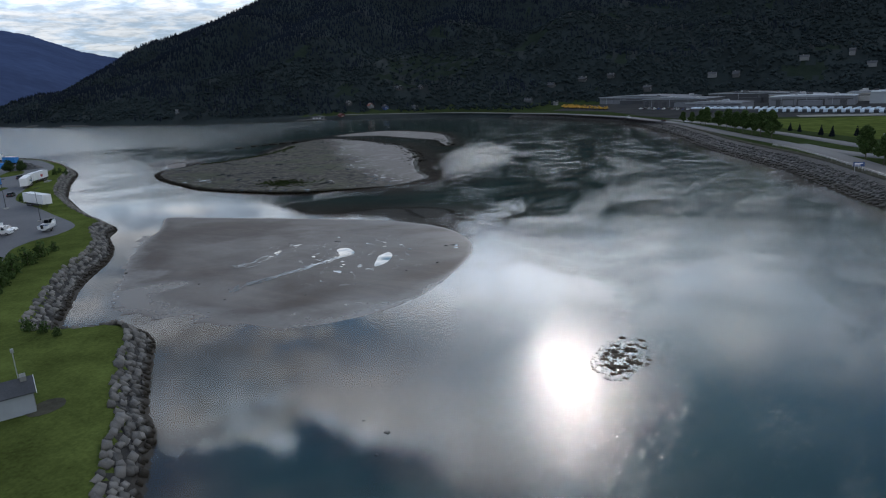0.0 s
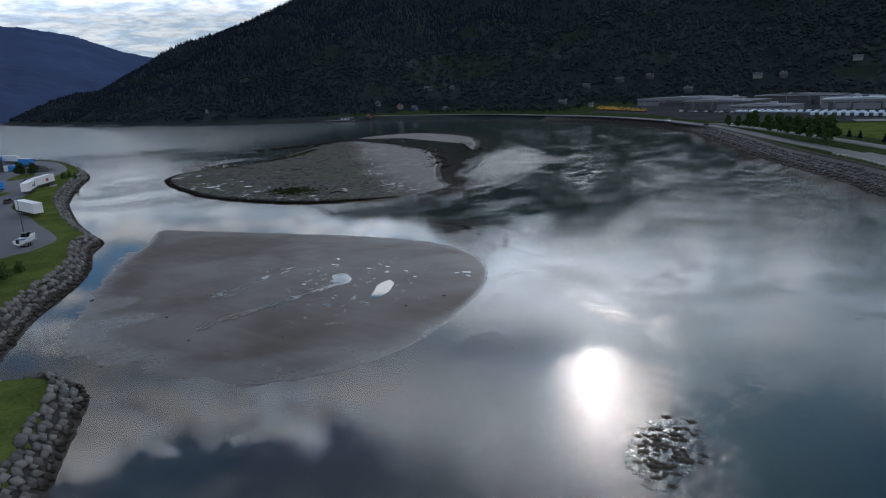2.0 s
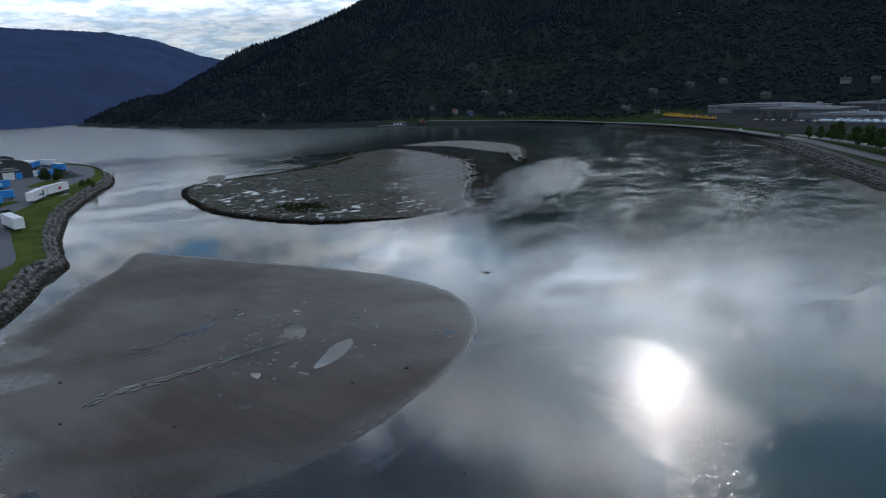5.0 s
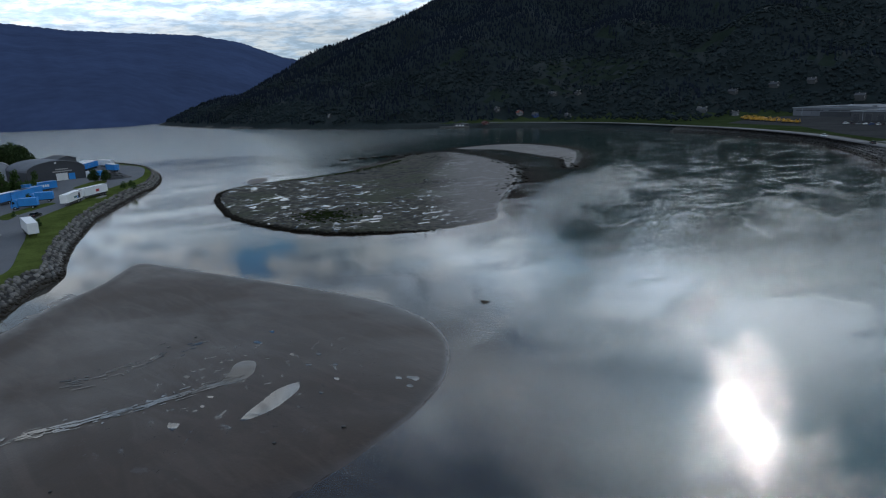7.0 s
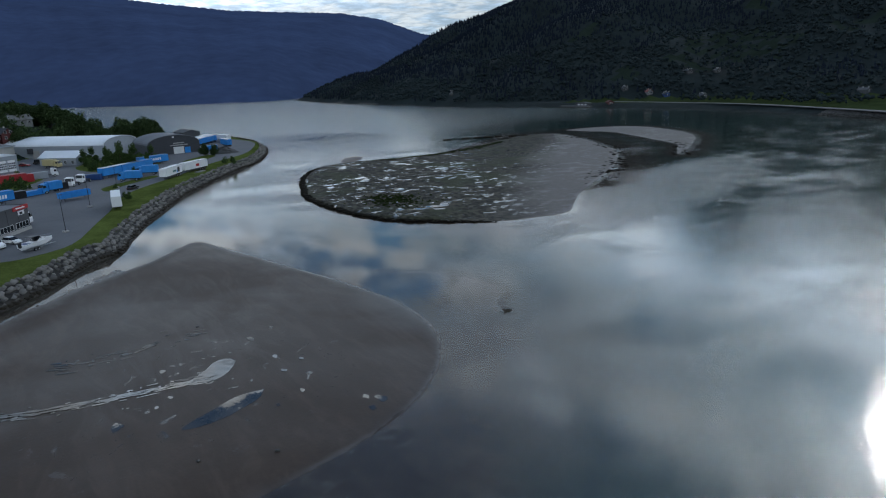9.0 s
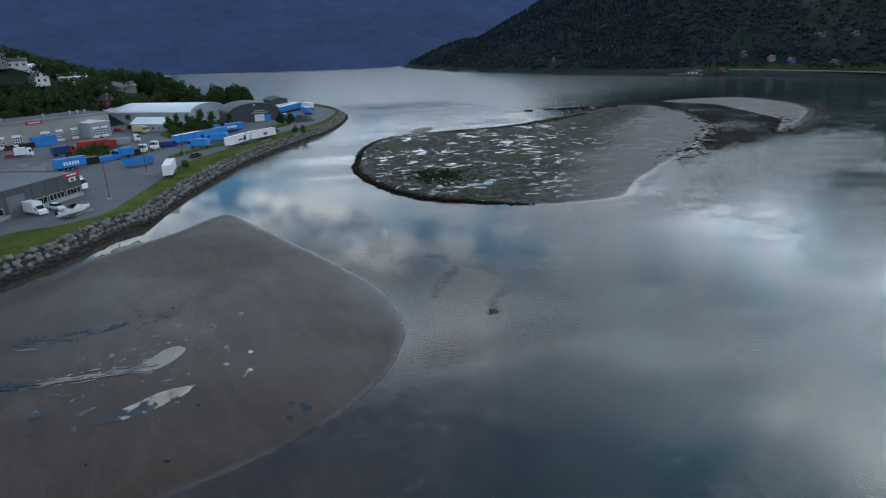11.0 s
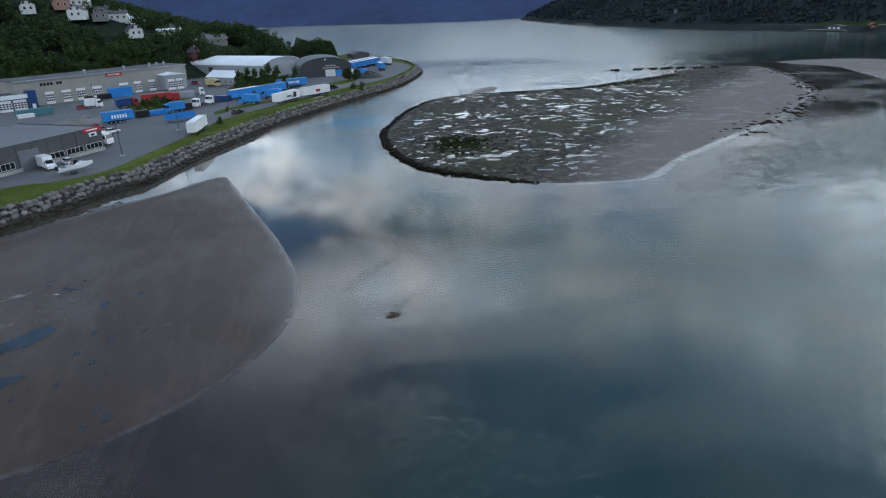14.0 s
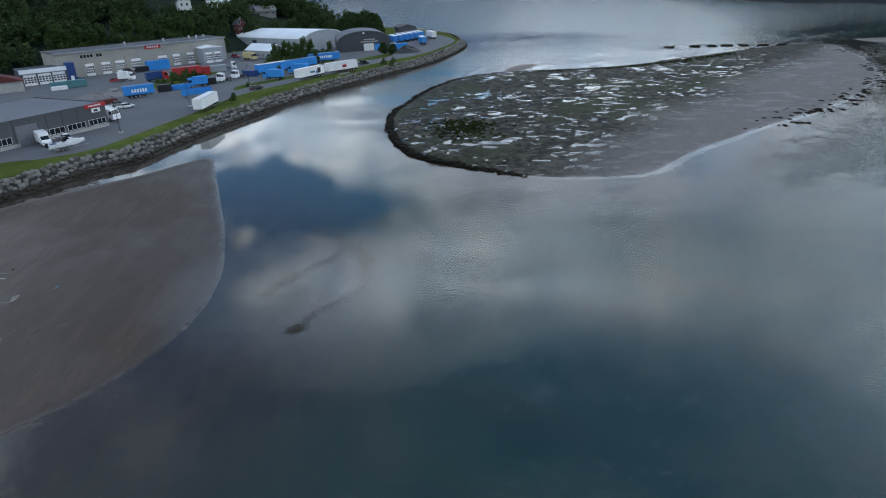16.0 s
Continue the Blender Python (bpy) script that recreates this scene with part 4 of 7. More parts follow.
island_patch("verge_2", [(-252, 62), (-268, 64), (-285, 62), (-298, 74), (-292, 82), (-275, 76), (-258, 70)])
island_patch("verge_3", [(-300, 100), (-322, 96), (-338, 108), (-330, 122), (-308, 128), (-296, 116)])
island_patch("verge_4", [(-302, 136), (-312, 142), (-322, 152), (-316, 154), (-304, 146)])

def offset_line(line, d):
    p = smooth_line(line, 6.0)
    t = np.gradient(p, axis=0)
    t /= np.linalg.norm(t, axis=1)[:, None]
    return p + np.stack([t[:, 1], -t[:, 0]], 1) * d


# right bank: shore road, side road and grass between them
ribbon("road_shore", [(70, -140), (67, -40), (62, 50), (50, 120), (38, 165), (26, 207), (16, 240), (1, 279), (-24, 327), (-41, 362), (-62, 404), (-88, 440), (-113, 472), (-168, 517), (-230, 548), (-306, 577), (-390, 581), (-446, 577)], 8.0, ZR, M_ROAD, "pale asphalt shore road along the river", "road")
ribbon("road_side", [(80, 200), (42, 250), (25, 276), (8, 310), (-14, 350), (-42, 395), (-72, 436)], 7.5, ZR, M_ROAD, "pale asphalt side road behind the row of trees", "road", 0.05)
ribbon("road_link", [(40, 236), (27, 244), (12, 262), (2, 283)], 9.0, ZR, M_ROAD, "asphalt link between the two roads", "road", 0.045)
ribbon("road_shoulder", offset_line(RIGHT_SHORE[2:18], 10.6)[::2], 3.0, ZR, M_SHOULDER, "strip of dry grass and gravel above the boulders", "verge", 0.02)
sheet("industrial_yard", [(-200, 575), (-140, 545), (-100, 480), (-70, 445), (-40, 440), (20, 452), (110, 440), (140, 560), (90, 690), (-40, 735), (-150, 700), (-205, 660)], ZR + 0.05, M_ESTATE, "grey gravel and asphalt yard of the industrial estate", "pavement")
sheet("lawn_estate", smooth_line([(-36, 418), (20, 436), (70, 440), (86, 380), (66, 310), (46, 296), (30, 306), (10, 340), (-14, 380)], 6.0, True), ZR + 0.03, M_GRASS, "mown lawn between side road and estate", "grass", 0.2)
sheet("far_verge_field", [(-360, 596), (-300, 594), (-230, 575), (-205, 580), (-212, 640), (-270, 660), (-340, 628)], ZR + 0.06, M_MEADOW, "green meadow below the far houses", "grass")

# ---- vehicles ----
def wheel(parent, x, y, r=0.5, w=0.3):
    t = part("wheel", rod(bmesh.new(), (x, y - w / 2, r), (x, y + w / 2, r), r, 16), M_TYRE, parent, smooth=False)
    s = 1 if y > 0 else -1
    part("rim", rod(bmesh.new(), (x, y + s * (w / 2 - 0.02), r), (x, y + s * (w / 2 + 0.03), r), r * 0.55, 10), M_STEEL, t)
    return t


def semitrailer(m, skin, label, length=13.6, decor=(), group="trailers in the yard"):
    e = thing("semitrailer", m, label, "trailer", group)
    h, w = length / 2, 1.28
    part("box_body", boxed(-h, h, -w, w, 1.15, 4.0, 0.05), skin, e)
    for q in (-1, 1):
        part("roof_rail", boxed(-h, h, q * (w - 0.02) - 0.04, q * (w - 0.02) + 0.04, 3.93, 4.04), M_STEEL, e)
    part("chassis", block(block(bmesh.new(), -h + 0.3, h - 0.6, -0.55, -0.4, 0.8, 1.15), -h + 0.3, h - 0.6, 0.4, 0.55, 0.8, 1.15), M_CHASSIS, e)
    for q in (-1, 1):
        part("side_guard", boxed(-h + 4.6, h - 3.6, q * (w - 0.05) - 0.03, q * (w - 0.05) + 0.03, 0.55, 1.0), M_CHASSIS, e)
    part("bumper", boxed(-h - 0.05, -h + 0.1, -1.15, 1.15, 0.5, 0.75), M_CHASSIS, e)
    for s in (-1, 1):
        part("landing_leg", boxed(h - 3.0, h - 2.8, s * 0.8 - 0.08, s * 0.8 + 0.08, 0.0, 1.2), M_CHASSIS, e)
        d = part("rear_door", boxed(-h - 0.05, -h + 0.01, min(s * 0.03, s * (w - 0.06)), max(s * 0.03, s * (w - 0.06)), 1.25, 3.9, 0.02), skin, e)
        for q in (0.35, 0.85):
            part("locking_bar", rod(bmesh.new(), (-h - 0.08, s * q, 1.2), (-h - 0.08, s * q, 3.92), 0.025, 6), M_STEEL, d)
        for k in range(3):
            wheel(e, -h + 2.0 + 1.31 * k, s * 1.08, 0.5, 0.36)
    for x0, x1, z0, z1, mat in decor:
        for s in (-1, 1):
            part("side_graphic", boxed(x0, x1, min(s * w, s * (w + 0.012)), max(s * w, s * (w + 0.012)), z0, z1), mat, e)
    return e


def lorry(m, cab, body, label, length=8.5, box=True, group="lorries in the yard"):
    """Rigid lorry: cab in front, box or bare chassis behind."""
    e = thing("lorry", m, label, "lorry", group)
    h = length / 2
    prof = [(h - 2.1, 0.9), (h - 2.1, 3.1), (h - 1.75, 3.35), (h - 0.5, 3.1), (h - 0.12, 1.9), (h, 1.75), (h, 0.55), (h - 2.1, 0.55)]
    c = part("cab", prism(bmesh.new(), prof, -1.22, 1.22), cab, e)
    bm = bmesh.new()
    prism(bm, [(h - 0.47, 2.95), (h - 0.43, 2.99), (h - 0.09, 1.98), (h - 0.13, 1.94)], -1.1, 1.1)
    part("windscreen", bm, M_GLASS, c)
    for s in (-1, 1):
        part("side_window", boxed(h - 1.35, h - 0.5, min(s * 1.2, s * 1.235), max(s * 1.2, s * 1.235), 1.95, 2.75), M_GLASS, c)
        part("mirror", boxed(h - 0.35, h - 0.2, s * 1.4 - 0.08, s * 1.4 + 0.08, 2.0, 2.7), M_BLACK, c)
        wheel(e, h - 1.3, s * 1.08, 0.5, 0.34)
        wheel(e, -h + 1.4, s * 1.08, 0.5, 0.36)
    part("chassis", boxed(-h, h - 2.2, -0.5, 0.5, 0.7, 1.0), M_CHASSIS, e)
    if box:
        part("cargo_box", boxed(-h, h - 2.3, -1.27, 1.27, 1.05, 3.65, 0.05), body, e)
    else:
        part("fifth_wheel", boxed(-h + 0.8, -h + 1.9, -0.5, 0.5, 1.0, 1.2), M_CHASSIS, e)
    return e


def car(m, paint, label, group="parked cars", length=4.4, tall=1.48):
    e = thing("car", m, label, "car", group)
    h = length / 2
    low = [(-h, 0.45), (-h + 0.05, 0.85), (-h + 0.5, 0.95), (h - 1.25, 0.92), (h - 0.15, 0.75), (h, 0.5), (h - 0.05, 0.25), (-h + 0.05, 0.25)]
    bm = prism(bmesh.new(), low, -0.88, 0.88)
    bmesh.ops.bevel(bm, geom=[q for q in bm.edges if abs(q.verts[0].co.y - q.verts[1].co.y) < 0.01], offset=0.07, segments=2, affect="EDGES")
    b = part("body", bm, paint, e)
    cab = [(-h + 0.35, 0.93), (-h + 0.75, tall - 0.04), (-h + 1.5, tall), (h - 2.0, tall - 0.03), (h - 1.15, 0.92)]
    bm = prism(bmesh.new(), cab, -0.78, 0.78)
    for v in bm.verts:
        if v.co.z > 1.1:
            v.co.y *= 0.82
    part("window_band", bm, M_GLASS, e)
    part("roof", boxed(-h + 0.8, h - 1.95, -0.62, 0.62, tall - 0.03, tall + 0.02, 0.02), paint, e)
    for s in (-1, 1):
        part("headlight", boxed(h - 0.18, h - 0.04, s * 0.65 - 0.15, s * 0.65 + 0.15, 0.6, 0.72, 0.02), M_STEEL, b)
        part("tail_light", boxed(-h - 0.01, -h + 0.06, s * 0.7 - 0.12, s * 0.7 + 0.12, 0.68, 0.84), M_RED, b)
        wheel(e, h - 0.85, s * 0.78, 0.32, 0.22)
        wheel(e, -h + 0.8, s * 0.78, 0.32, 0.22)
    return e


def box_van(m):
    e = thing("box_van", m, "white box van with a low sloping bonnet parked on asphalt", "van")
    prof = [(1.2, 0.4), (1.2, 2.25), (1.6, 2.3), (2.4, 1.45), (3.2, 1.15), (3.3, 0.9), (3.3, 0.4)]
    c = part("cab", prism(bmesh.new(), prof, -0.98, 0.98), M_WHITE, e)
    part("windscreen", prism(bmesh.new(), [(1.68, 2.2), (1.72, 2.24), (2.4, 1.5), (2.36, 1.46)], -0.85, 0.85), M_GLASS, c)
    for s in (-1, 1):
        part("side_window", boxed(1.4, 2.05, min(s * 0.97, s * 0.995), max(s * 0.97, s * 0.995), 1.35, 1.95), M_GLASS, c)
        part("headlight", boxed(3.22, 3.32, s * 0.7 - 0.15, s * 0.7 + 0.15, 0.8, 1.0), M_STEEL, c)
        wheel(e, 2.4, s * 0.9, 0.36, 0.24)
        wheel(e, -2.0, s * 0.9, 0.36, 0.24)
    part("cargo_box", boxed(-3.3, 1.15, -1.1, 1.1, 0.6, 3.0, 0.06), M_WHITE, e)
    part("chassis", boxed(-3.2, 1.3, -0.6, 0.6, 0.35, 0.6), M_CHASSIS, e)
    return e


def motorboat(m):
    e = thing("motorboat", m, "white cabin motorboat on a road trailer", "boat")
    n, L = 15, 7.6
    bm = bmesh.new()
    rings = []
    for i in range(n):
        t = i / (n - 1)
        x = -L / 2 + L * t
        b = 1.25 * (1 - max(0, (t - 0.45) / 0.55) ** 2.2)
        keel = 0.62 + 0.75 * max(0, (t - 0.6) / 0.4) ** 2
        deck = 1.75 + 0.35 * t
        b = max(b, 0.02)
        rings.append([bm.verts.new(q) for q in ((x, -b, deck), (x, -b * 0.9, keel + 0.45), (x, 0, keel), (x, b * 0.9, keel + 0.45), (x, b, deck))])
    for a, b in zip(rings, rings[1:]):
        for j in range(4):
            bm.faces.new((a[j], a[j + 1], b[j + 1], b[j]))
        bm.faces.new((a[4], a[0], b[0], b[4]))
    bm.faces.new(rings[0][::-1])
    bmesh.ops.recalc_face_normals(bm, faces=bm.faces)
    part("hull", bm, M_WHITE, e)
    bm = prism(bmesh.new(), [(-0.6, 1.85), (0.1, 2.5), (1.5, 2.35), (2.7, 2.05)], -0.85, 0.85)
    c = part("cabin", bm, M_WHITE, e)
    part("windscreen", prism(bmesh.new(), [(-0.9, 2.0), (-0.15, 2.95), (0.1, 2.95), (0.75, 2.4)], -0.8, 0.8), M_GLASS, c)
    part("canopy", boxed(-1.9, 0.0, -0.9, 0.9, 2.95, 3.03, 0.03), M_BLACK, e)
    part("cockpit", boxed(-3.4, -0.7, -0.95, 0.95, 1.6, 1.83), M_DKBLUE, e)
    for s in (-1, 1):
        part("canopy_post", rod(bmesh.new(), (-1.8, s * 0.85, 1.8), (-1.8, s * 0.85, 2.97), 0.025, 6), M_STEEL, e)
        part("bow_rail", rod(rod(bmesh.new(), (1.2, s * 1.0, 2.45), (3.5, s * 0.25, 2.65), 0.02, 6), (1.2, s * 1.0, 1.95), (1.2, s * 1.0, 2.45), 0.02, 6), M_STEEL, e)
        wheel(e, -0.6, s * 0.95, 0.33, 0.22)
        wheel(e, -1.4, s * 0.95, 0.33, 0.22)
    part("trailer_frame", block(block(bmesh.new(), -3.0, 4.4, -0.06, 0.06, 0.45, 0.6), -2.6, 0.4, -0.9, 0.9, 0.38, 0.5), M_STEEL, e)
    part("outboard_motor", boxed(-4.35, -3.8, -0.25, 0.25, 1.2, 2.2, 0.08), M_BLACK, e)
    return e


def container(m, paint, label, L=6.1, H=2.6, group="containers in the yard"):
    e = thing("container", m, label, "container", group)
    part("box_body", boxed(-L / 2, L / 2, -1.22, 1.22, 0.12, H, 0.03), paint, e)
    n = int(L / 0.55)
    bm = bmesh.new()
    for i in range(n):
        x = -L / 2 + 0.3 + i * (L - 0.6) / max(n - 1, 1)
        block(bm, x - 0.09, x + 0.09, -1.27, 1.27, 0.3, H - 0.2)
    part("corrugation", bm, paint, e)
    for sx in (-1, 1):
        for sy in (-1, 1):
            part("corner_post", boxed(sx * (L / 2 - 0.02) - 0.08, sx * (L / 2 - 0.02) + 0.08, sy * 1.18 - 0.08, sy * 1.18 + 0.08, 0, H + 0.03), paint, e)
    return e


def open_bed(m, paint, label, L=9.0):
    """An open low-sided swap body on legs."""
    e = thing("swap_body", m, label, "truck bed", "blue truck bodies")
    part("floor_frame", boxed(-L / 2, L / 2, -1.25, 1.25, 0.9, 1.15), paint, e)
    for s in (-1, 1):
        sd = part("side_wall", boxed(-L / 2, L / 2, s * 1.25 - 0.05, s * 1.25 + 0.05, 1.15, 2.6), paint, e)
        for k in range(7):
            x = -L / 2 + 0.2 + k * (L - 0.4) / 6
            part("stake", boxed(x - 0.06, x + 0.06, s * 1.33 - 0.05, s * 1.33 + 0.05, 0.9, 2.65), paint, sd)
        part("end_wall", boxed(s * L / 2 - 0.05, s * L / 2 + 0.05, -1.2, 1.2, 1.15, 2.7), paint, e)
        for q in (-0.4, 0.4):
            part("support_leg", boxed(q * L - 0.07, q * L + 0.07, s * 1.1 - 0.07, s * 1.1 + 0.07, 0, 0.9), M_CHASSIS, e)
    return e


def lamp_post(m, h=9.0, group="yard lamps", label="tall dark steel lamp post with a single arm"):
    e = thing("street_lamp", m, label, "street lamp", group)
    part("pole", rod(bmesh.new(), (0, 0, 0), (0, 0, h), 0.09, 8, 0.05), M_CHASSIS, e)
    part("arm", rod(bmesh.new(), (0, 0, h - 0.05), (1.0, 0, h + 0.15), 0.04, 6), M_CHASSIS, e)
    part("lamp_head", boxed(0.85, 1.5, -0.13, 0.13, h + 0.08, h + 0.22, 0.03), M_CHASSIS, e)
    part("base", boxed(-0.6, 0.6, -0.6, 0.6, 0, 0.35, 0.05), M_PLINTH, e)
    return e


# ---- buildings ----
def pane(parent, x0, x1, z0, z1, cols=1, rows=1, y=0.0, frame_mat=None, name="window"):
    """A window on the wall y: a frame with set-back panes."""
    fm = frame_mat or M_WALLW
    w = part(name, bmesh.new(), fm, parent)
    bm = bmesh.new()
    t = 0.07
    block(bm, x0 - t, x1 + t, y - 0.07, y + 0.02, z0 - t, z0)
    block(bm, x0 - t, x1 + t, y - 0.07, y + 0.02, z1, z1 + t)
    for i in range(cols + 1):
        x = x0 + (x1 - x0) * i / cols
        block(bm, x - t / 2, x + t / 2, y - 0.068, y + 0.02, z0, z1)
    for j in range(1, rows):
        z = z0 + (z1 - z0) * j / rows
        block(bm, x0, x1, y - 0.066, y + 0.02, z - t / 2, z + t / 2)
    bm.to_mesh(w.data)
    bm.free()
    part("pane", boxed(x0, x1, y - 0.035, y - 0.015, z0, z1), M_GLASS, w)
    return w


def sectional_door(parent, x0, x1, z0, z1, mat, glazed=True, y=0.0):
    """An industrial overhead door of five slats, with a double row of small lights."""
    d = part("garage_door", boxed(x0 - 0.12, x1 + 0.12, y - 0.04, y + 0.02, z0, z1 + 0.15), M_GREYWOOD, parent)
    n = 5
    for i in range(n):
        a, b = z0 + (z1 - z0) * i / n, z0 + (z1 - z0) * (i + 1) / n
        part("slat", boxed(x0, x1, y - 0.09, y - 0.03, a + 0.015, b - 0.015, 0.0), mat, d)
    if glazed:
        for i in (1, 2, 3):
            a, b = z0 + (z1 - z0) * i / n, z0 + (z1 - z0) * (i + 1) / n
            for k in range(4):
                u = x0 + (x1 - x0) * (k + 0.12) / 4
                part("pane", boxed(u, u + (x1 - x0) / 4 * 0.76, y - 0.105, y - 0.08, a + 0.16, b - 0.16), M_GLASS, d)
    return d


def workshop_row():
    """Long beige workshop with overhead doors."""
    e = thing("workshop", pose(-299, 16, ZL, rz=125.9), "long beige concrete workshop with white overhead doors and flat roof", "building")
    L, D, H = 73.3, 22.0, 10.0
    w = part("wall", boxed(0, L, 0, D, -0.5, H), M_BEIGE, e)
    for i in range(1, 12):
        x = L * i / 12
        part("panel_joint", boxed(x - 0.04, x + 0.04, -0.03, 0.02, 0, H - 0.3), M_PLINTH, w)
    part("roof", boxed(-0.4, L + 0.4, -0.4, D + 0.4, H, H + 0.35, 0.05), M_ROOFDK, e)
    part("roof_edge", boxed(-0.45, L + 0.45, -0.48, -0.4, H - 0.12, H + 0.38), M_HALLGREY, e)
    for x0, x1 in ((10.6, 14.0), (17.0, 20.6), (22.8, 26.6), (29.4, 33.4), (41.0, 45.0), (47.6, 50.8), (54.2, 57.4)):
        sectional_door(e, x0, x1, 0.1, 5.1, M_WHITE)
    for x in (9.6, 10.9, 12.2, 13.5, 15.9, 17.1):
        pane(e, x, x + 0.9, 7.6, 8.6, frame_mat=M_BLACK)
    # roofed loading bay
    b = part("loading_bay", boxed(59.0, 68.5, -7.0, 0.05, 0, 6.8), M_HALLGREY, e)
    part("bay_roof", prism(bmesh.new(), [(58.7, 6.8), (63.75, 7.7), (68.8, 6.8), (68.8, 6.65), (58.7, 6.65)], -7.3, 0.0), M_ROOFLT, b)
    sectional_door(b, 60.0, 63.3, 0.1, 4.9, M_WHITE, True, -7.0)
    sectional_door(b, 64.0, 67.3, 0.1, 4.9, M_WHITE, True, -7.0)
    sectional_door(e, 69.8, 72.6, 0.1, 4.4, M_HALLGREY, False)
    s = part("sign_board", boxed(36.0, 43.0, -0.22, -0.02, 8.4, 9.9, 0.02), M_RED, e, "red sign board with pale lettering bars")
    for k in range(7):
        part("letter_bar", boxed(37.0 + k * 0.75, 37.5 + k * 0.75, -0.25, -0.21, 8.85, 9.45), M_WHITE, s)
    for x in (30, 47, 59, 62.5, 66):
        v = part("roof_vent", rod(bmesh.new(), (x, 6.0, H + 0.3), (x, 6.0, H + 1.5), 0.45, 10), M_STEEL, e)
        part("vent_cap", rod(bmesh.new(), (x, 6.0, H + 1.5), (x, 6.0, H + 2.0), 0.7, 10, 0.25), M_STEEL, v)


def triple_garage():
    """Low wing with three white doors beside the workshop."""
    e = thing("garage_wing", pose(-283, 9, ZL, rz=122), "low workshop wing with three white doors and a pale fascia", "building")
    part("wall", boxed(0, 19, 0, 18, -0.4, 5.2), M_GREYPANEL, e)
    part("fascia", boxed(-0.3, 16.2, -0.6, 0.0, 4.6, 6.2, 0.04), M_ROOFLT, e)
    part("roof", boxed(-0.3, 19.3, -0.3, 18.3, 5.2, 5.6), M_TILE, e)
    part("stair_tower", boxed(16.2, 19.2, -0.8, 4, 0, 7.2), M_DKBLUE, e)
    for k in range(3):
        sectional_door(e, 0.8 + k * 5.1, 5.2 + k * 5.1, 0.1, 4.2, M_WHITE)
    part("door", boxed(17.0, 18.2, -0.86, -0.78, 0.1, 2.2), M_WHITE, e)


def brown_store():
    e = thing("store_shed", pose(-262, 2, ZL, rz=122), "brown-roofed concrete store with plain walls", "building")
    part("wall", boxed(0, 16, 0, 14, -0.4, 4.0), M_PLINTH, e)
    part("roof", prism(bmesh.new(), [(-0.5, 4.0), (8, 6.6), (16.5, 4.0), (16.5, 3.8), (-0.5, 3.8)], -0.5, 14.5), M_DKRED, e)
    pane(e, 4, 6, 1.2, 2.4, 2)


def showroom():
    """Dark grey workshop by the bank with ribbon windows."""
    L, D, H = 36.0, 30.0, 6.0
    o = Vector((-189, 74.4, 0)) + Vector((0.83, -0.56, 0)) * L
    e = thing("grey_workshop", pose(o.x, o.y, ZL, rz=146), "dark grey clad workshop with ribbon windows and red sign", "building")
    w = part("wall", boxed(0, L, 0, D, 0.9, H), M_GREYPANEL, e)
    part("plinth", boxed(-0.05, L + 0.05, -0.08, D + 0.05, -0.4, 0.9), M_PLINTH, e)
    for i in range(1, 9):
        x = L - i * 4.0
        part("panel_joint", boxed(x - 0.04, x + 0.04, -0.05, 0.0, 0.95, H), M_BLACK, w)
    part("roof", boxed(0.25, L - 0.25, 0.25, D - 0.25, H, H + 0.12), M_ROOFMID, e)
    part("parapet", block(block(bmesh.new(), -0.1, L + 0.1, -0.1, 0.2, H, H + 0.35), L - 0.2, L + 0.1, 0.2, D, H, H + 0.35), M_GREYPANEL, e)
    for a, b in ((0.7, 5.4), (6.4, 11.2), (12.0, 17.2)):
        pane(e, L - b, L - a, 1.15, 2.45, 4, 1)
    pane(e, L - 29.5, L - 25.0, 1.2, 2.6, 4, 1)
    sectional_door(e, L - 23.4, L - 18.6, 0.0, 4.5, M_ROOFMID, False)
    s = part("sign_board", boxed(L - 5.6, L + 0.12, -0.18, -0.04, 5.4, 6.4), M_RED, e, "red sign board with pale lettering bar")
    part("letter_bar", boxed(L - 4.6, L - 1.2, -0.21, -0.17, 5.75, 6.05), M_WHITE, s)
    q = part("logo_panel", boxed(L - 4.0, L - 1.6, -0.1, -0.03, 4.2, 5.2), M_WHITE, e, "white panel with a dark shape")
    part("logo_shape", boxed(L - 3.4, L - 2.3, -0.13, -0.09, 4.35, 4.9, 0.02), M_BLACK, q)
    part("letter_bar", boxed(L + 0.0, L + 0.12, 1.0, 7.0, 5.4, 6.2), M_RED, s)
    pane(e, 0.5, 4.0, 1.2, 2.6, 3, 1)


def arch_profile(width, wall, rise, n=16):
    return [(width / 2 - width / 2 * math.cos(math.pi * i / n), wall + rise * math.sin(math.pi * i / n)) for i in range(n + 1)]


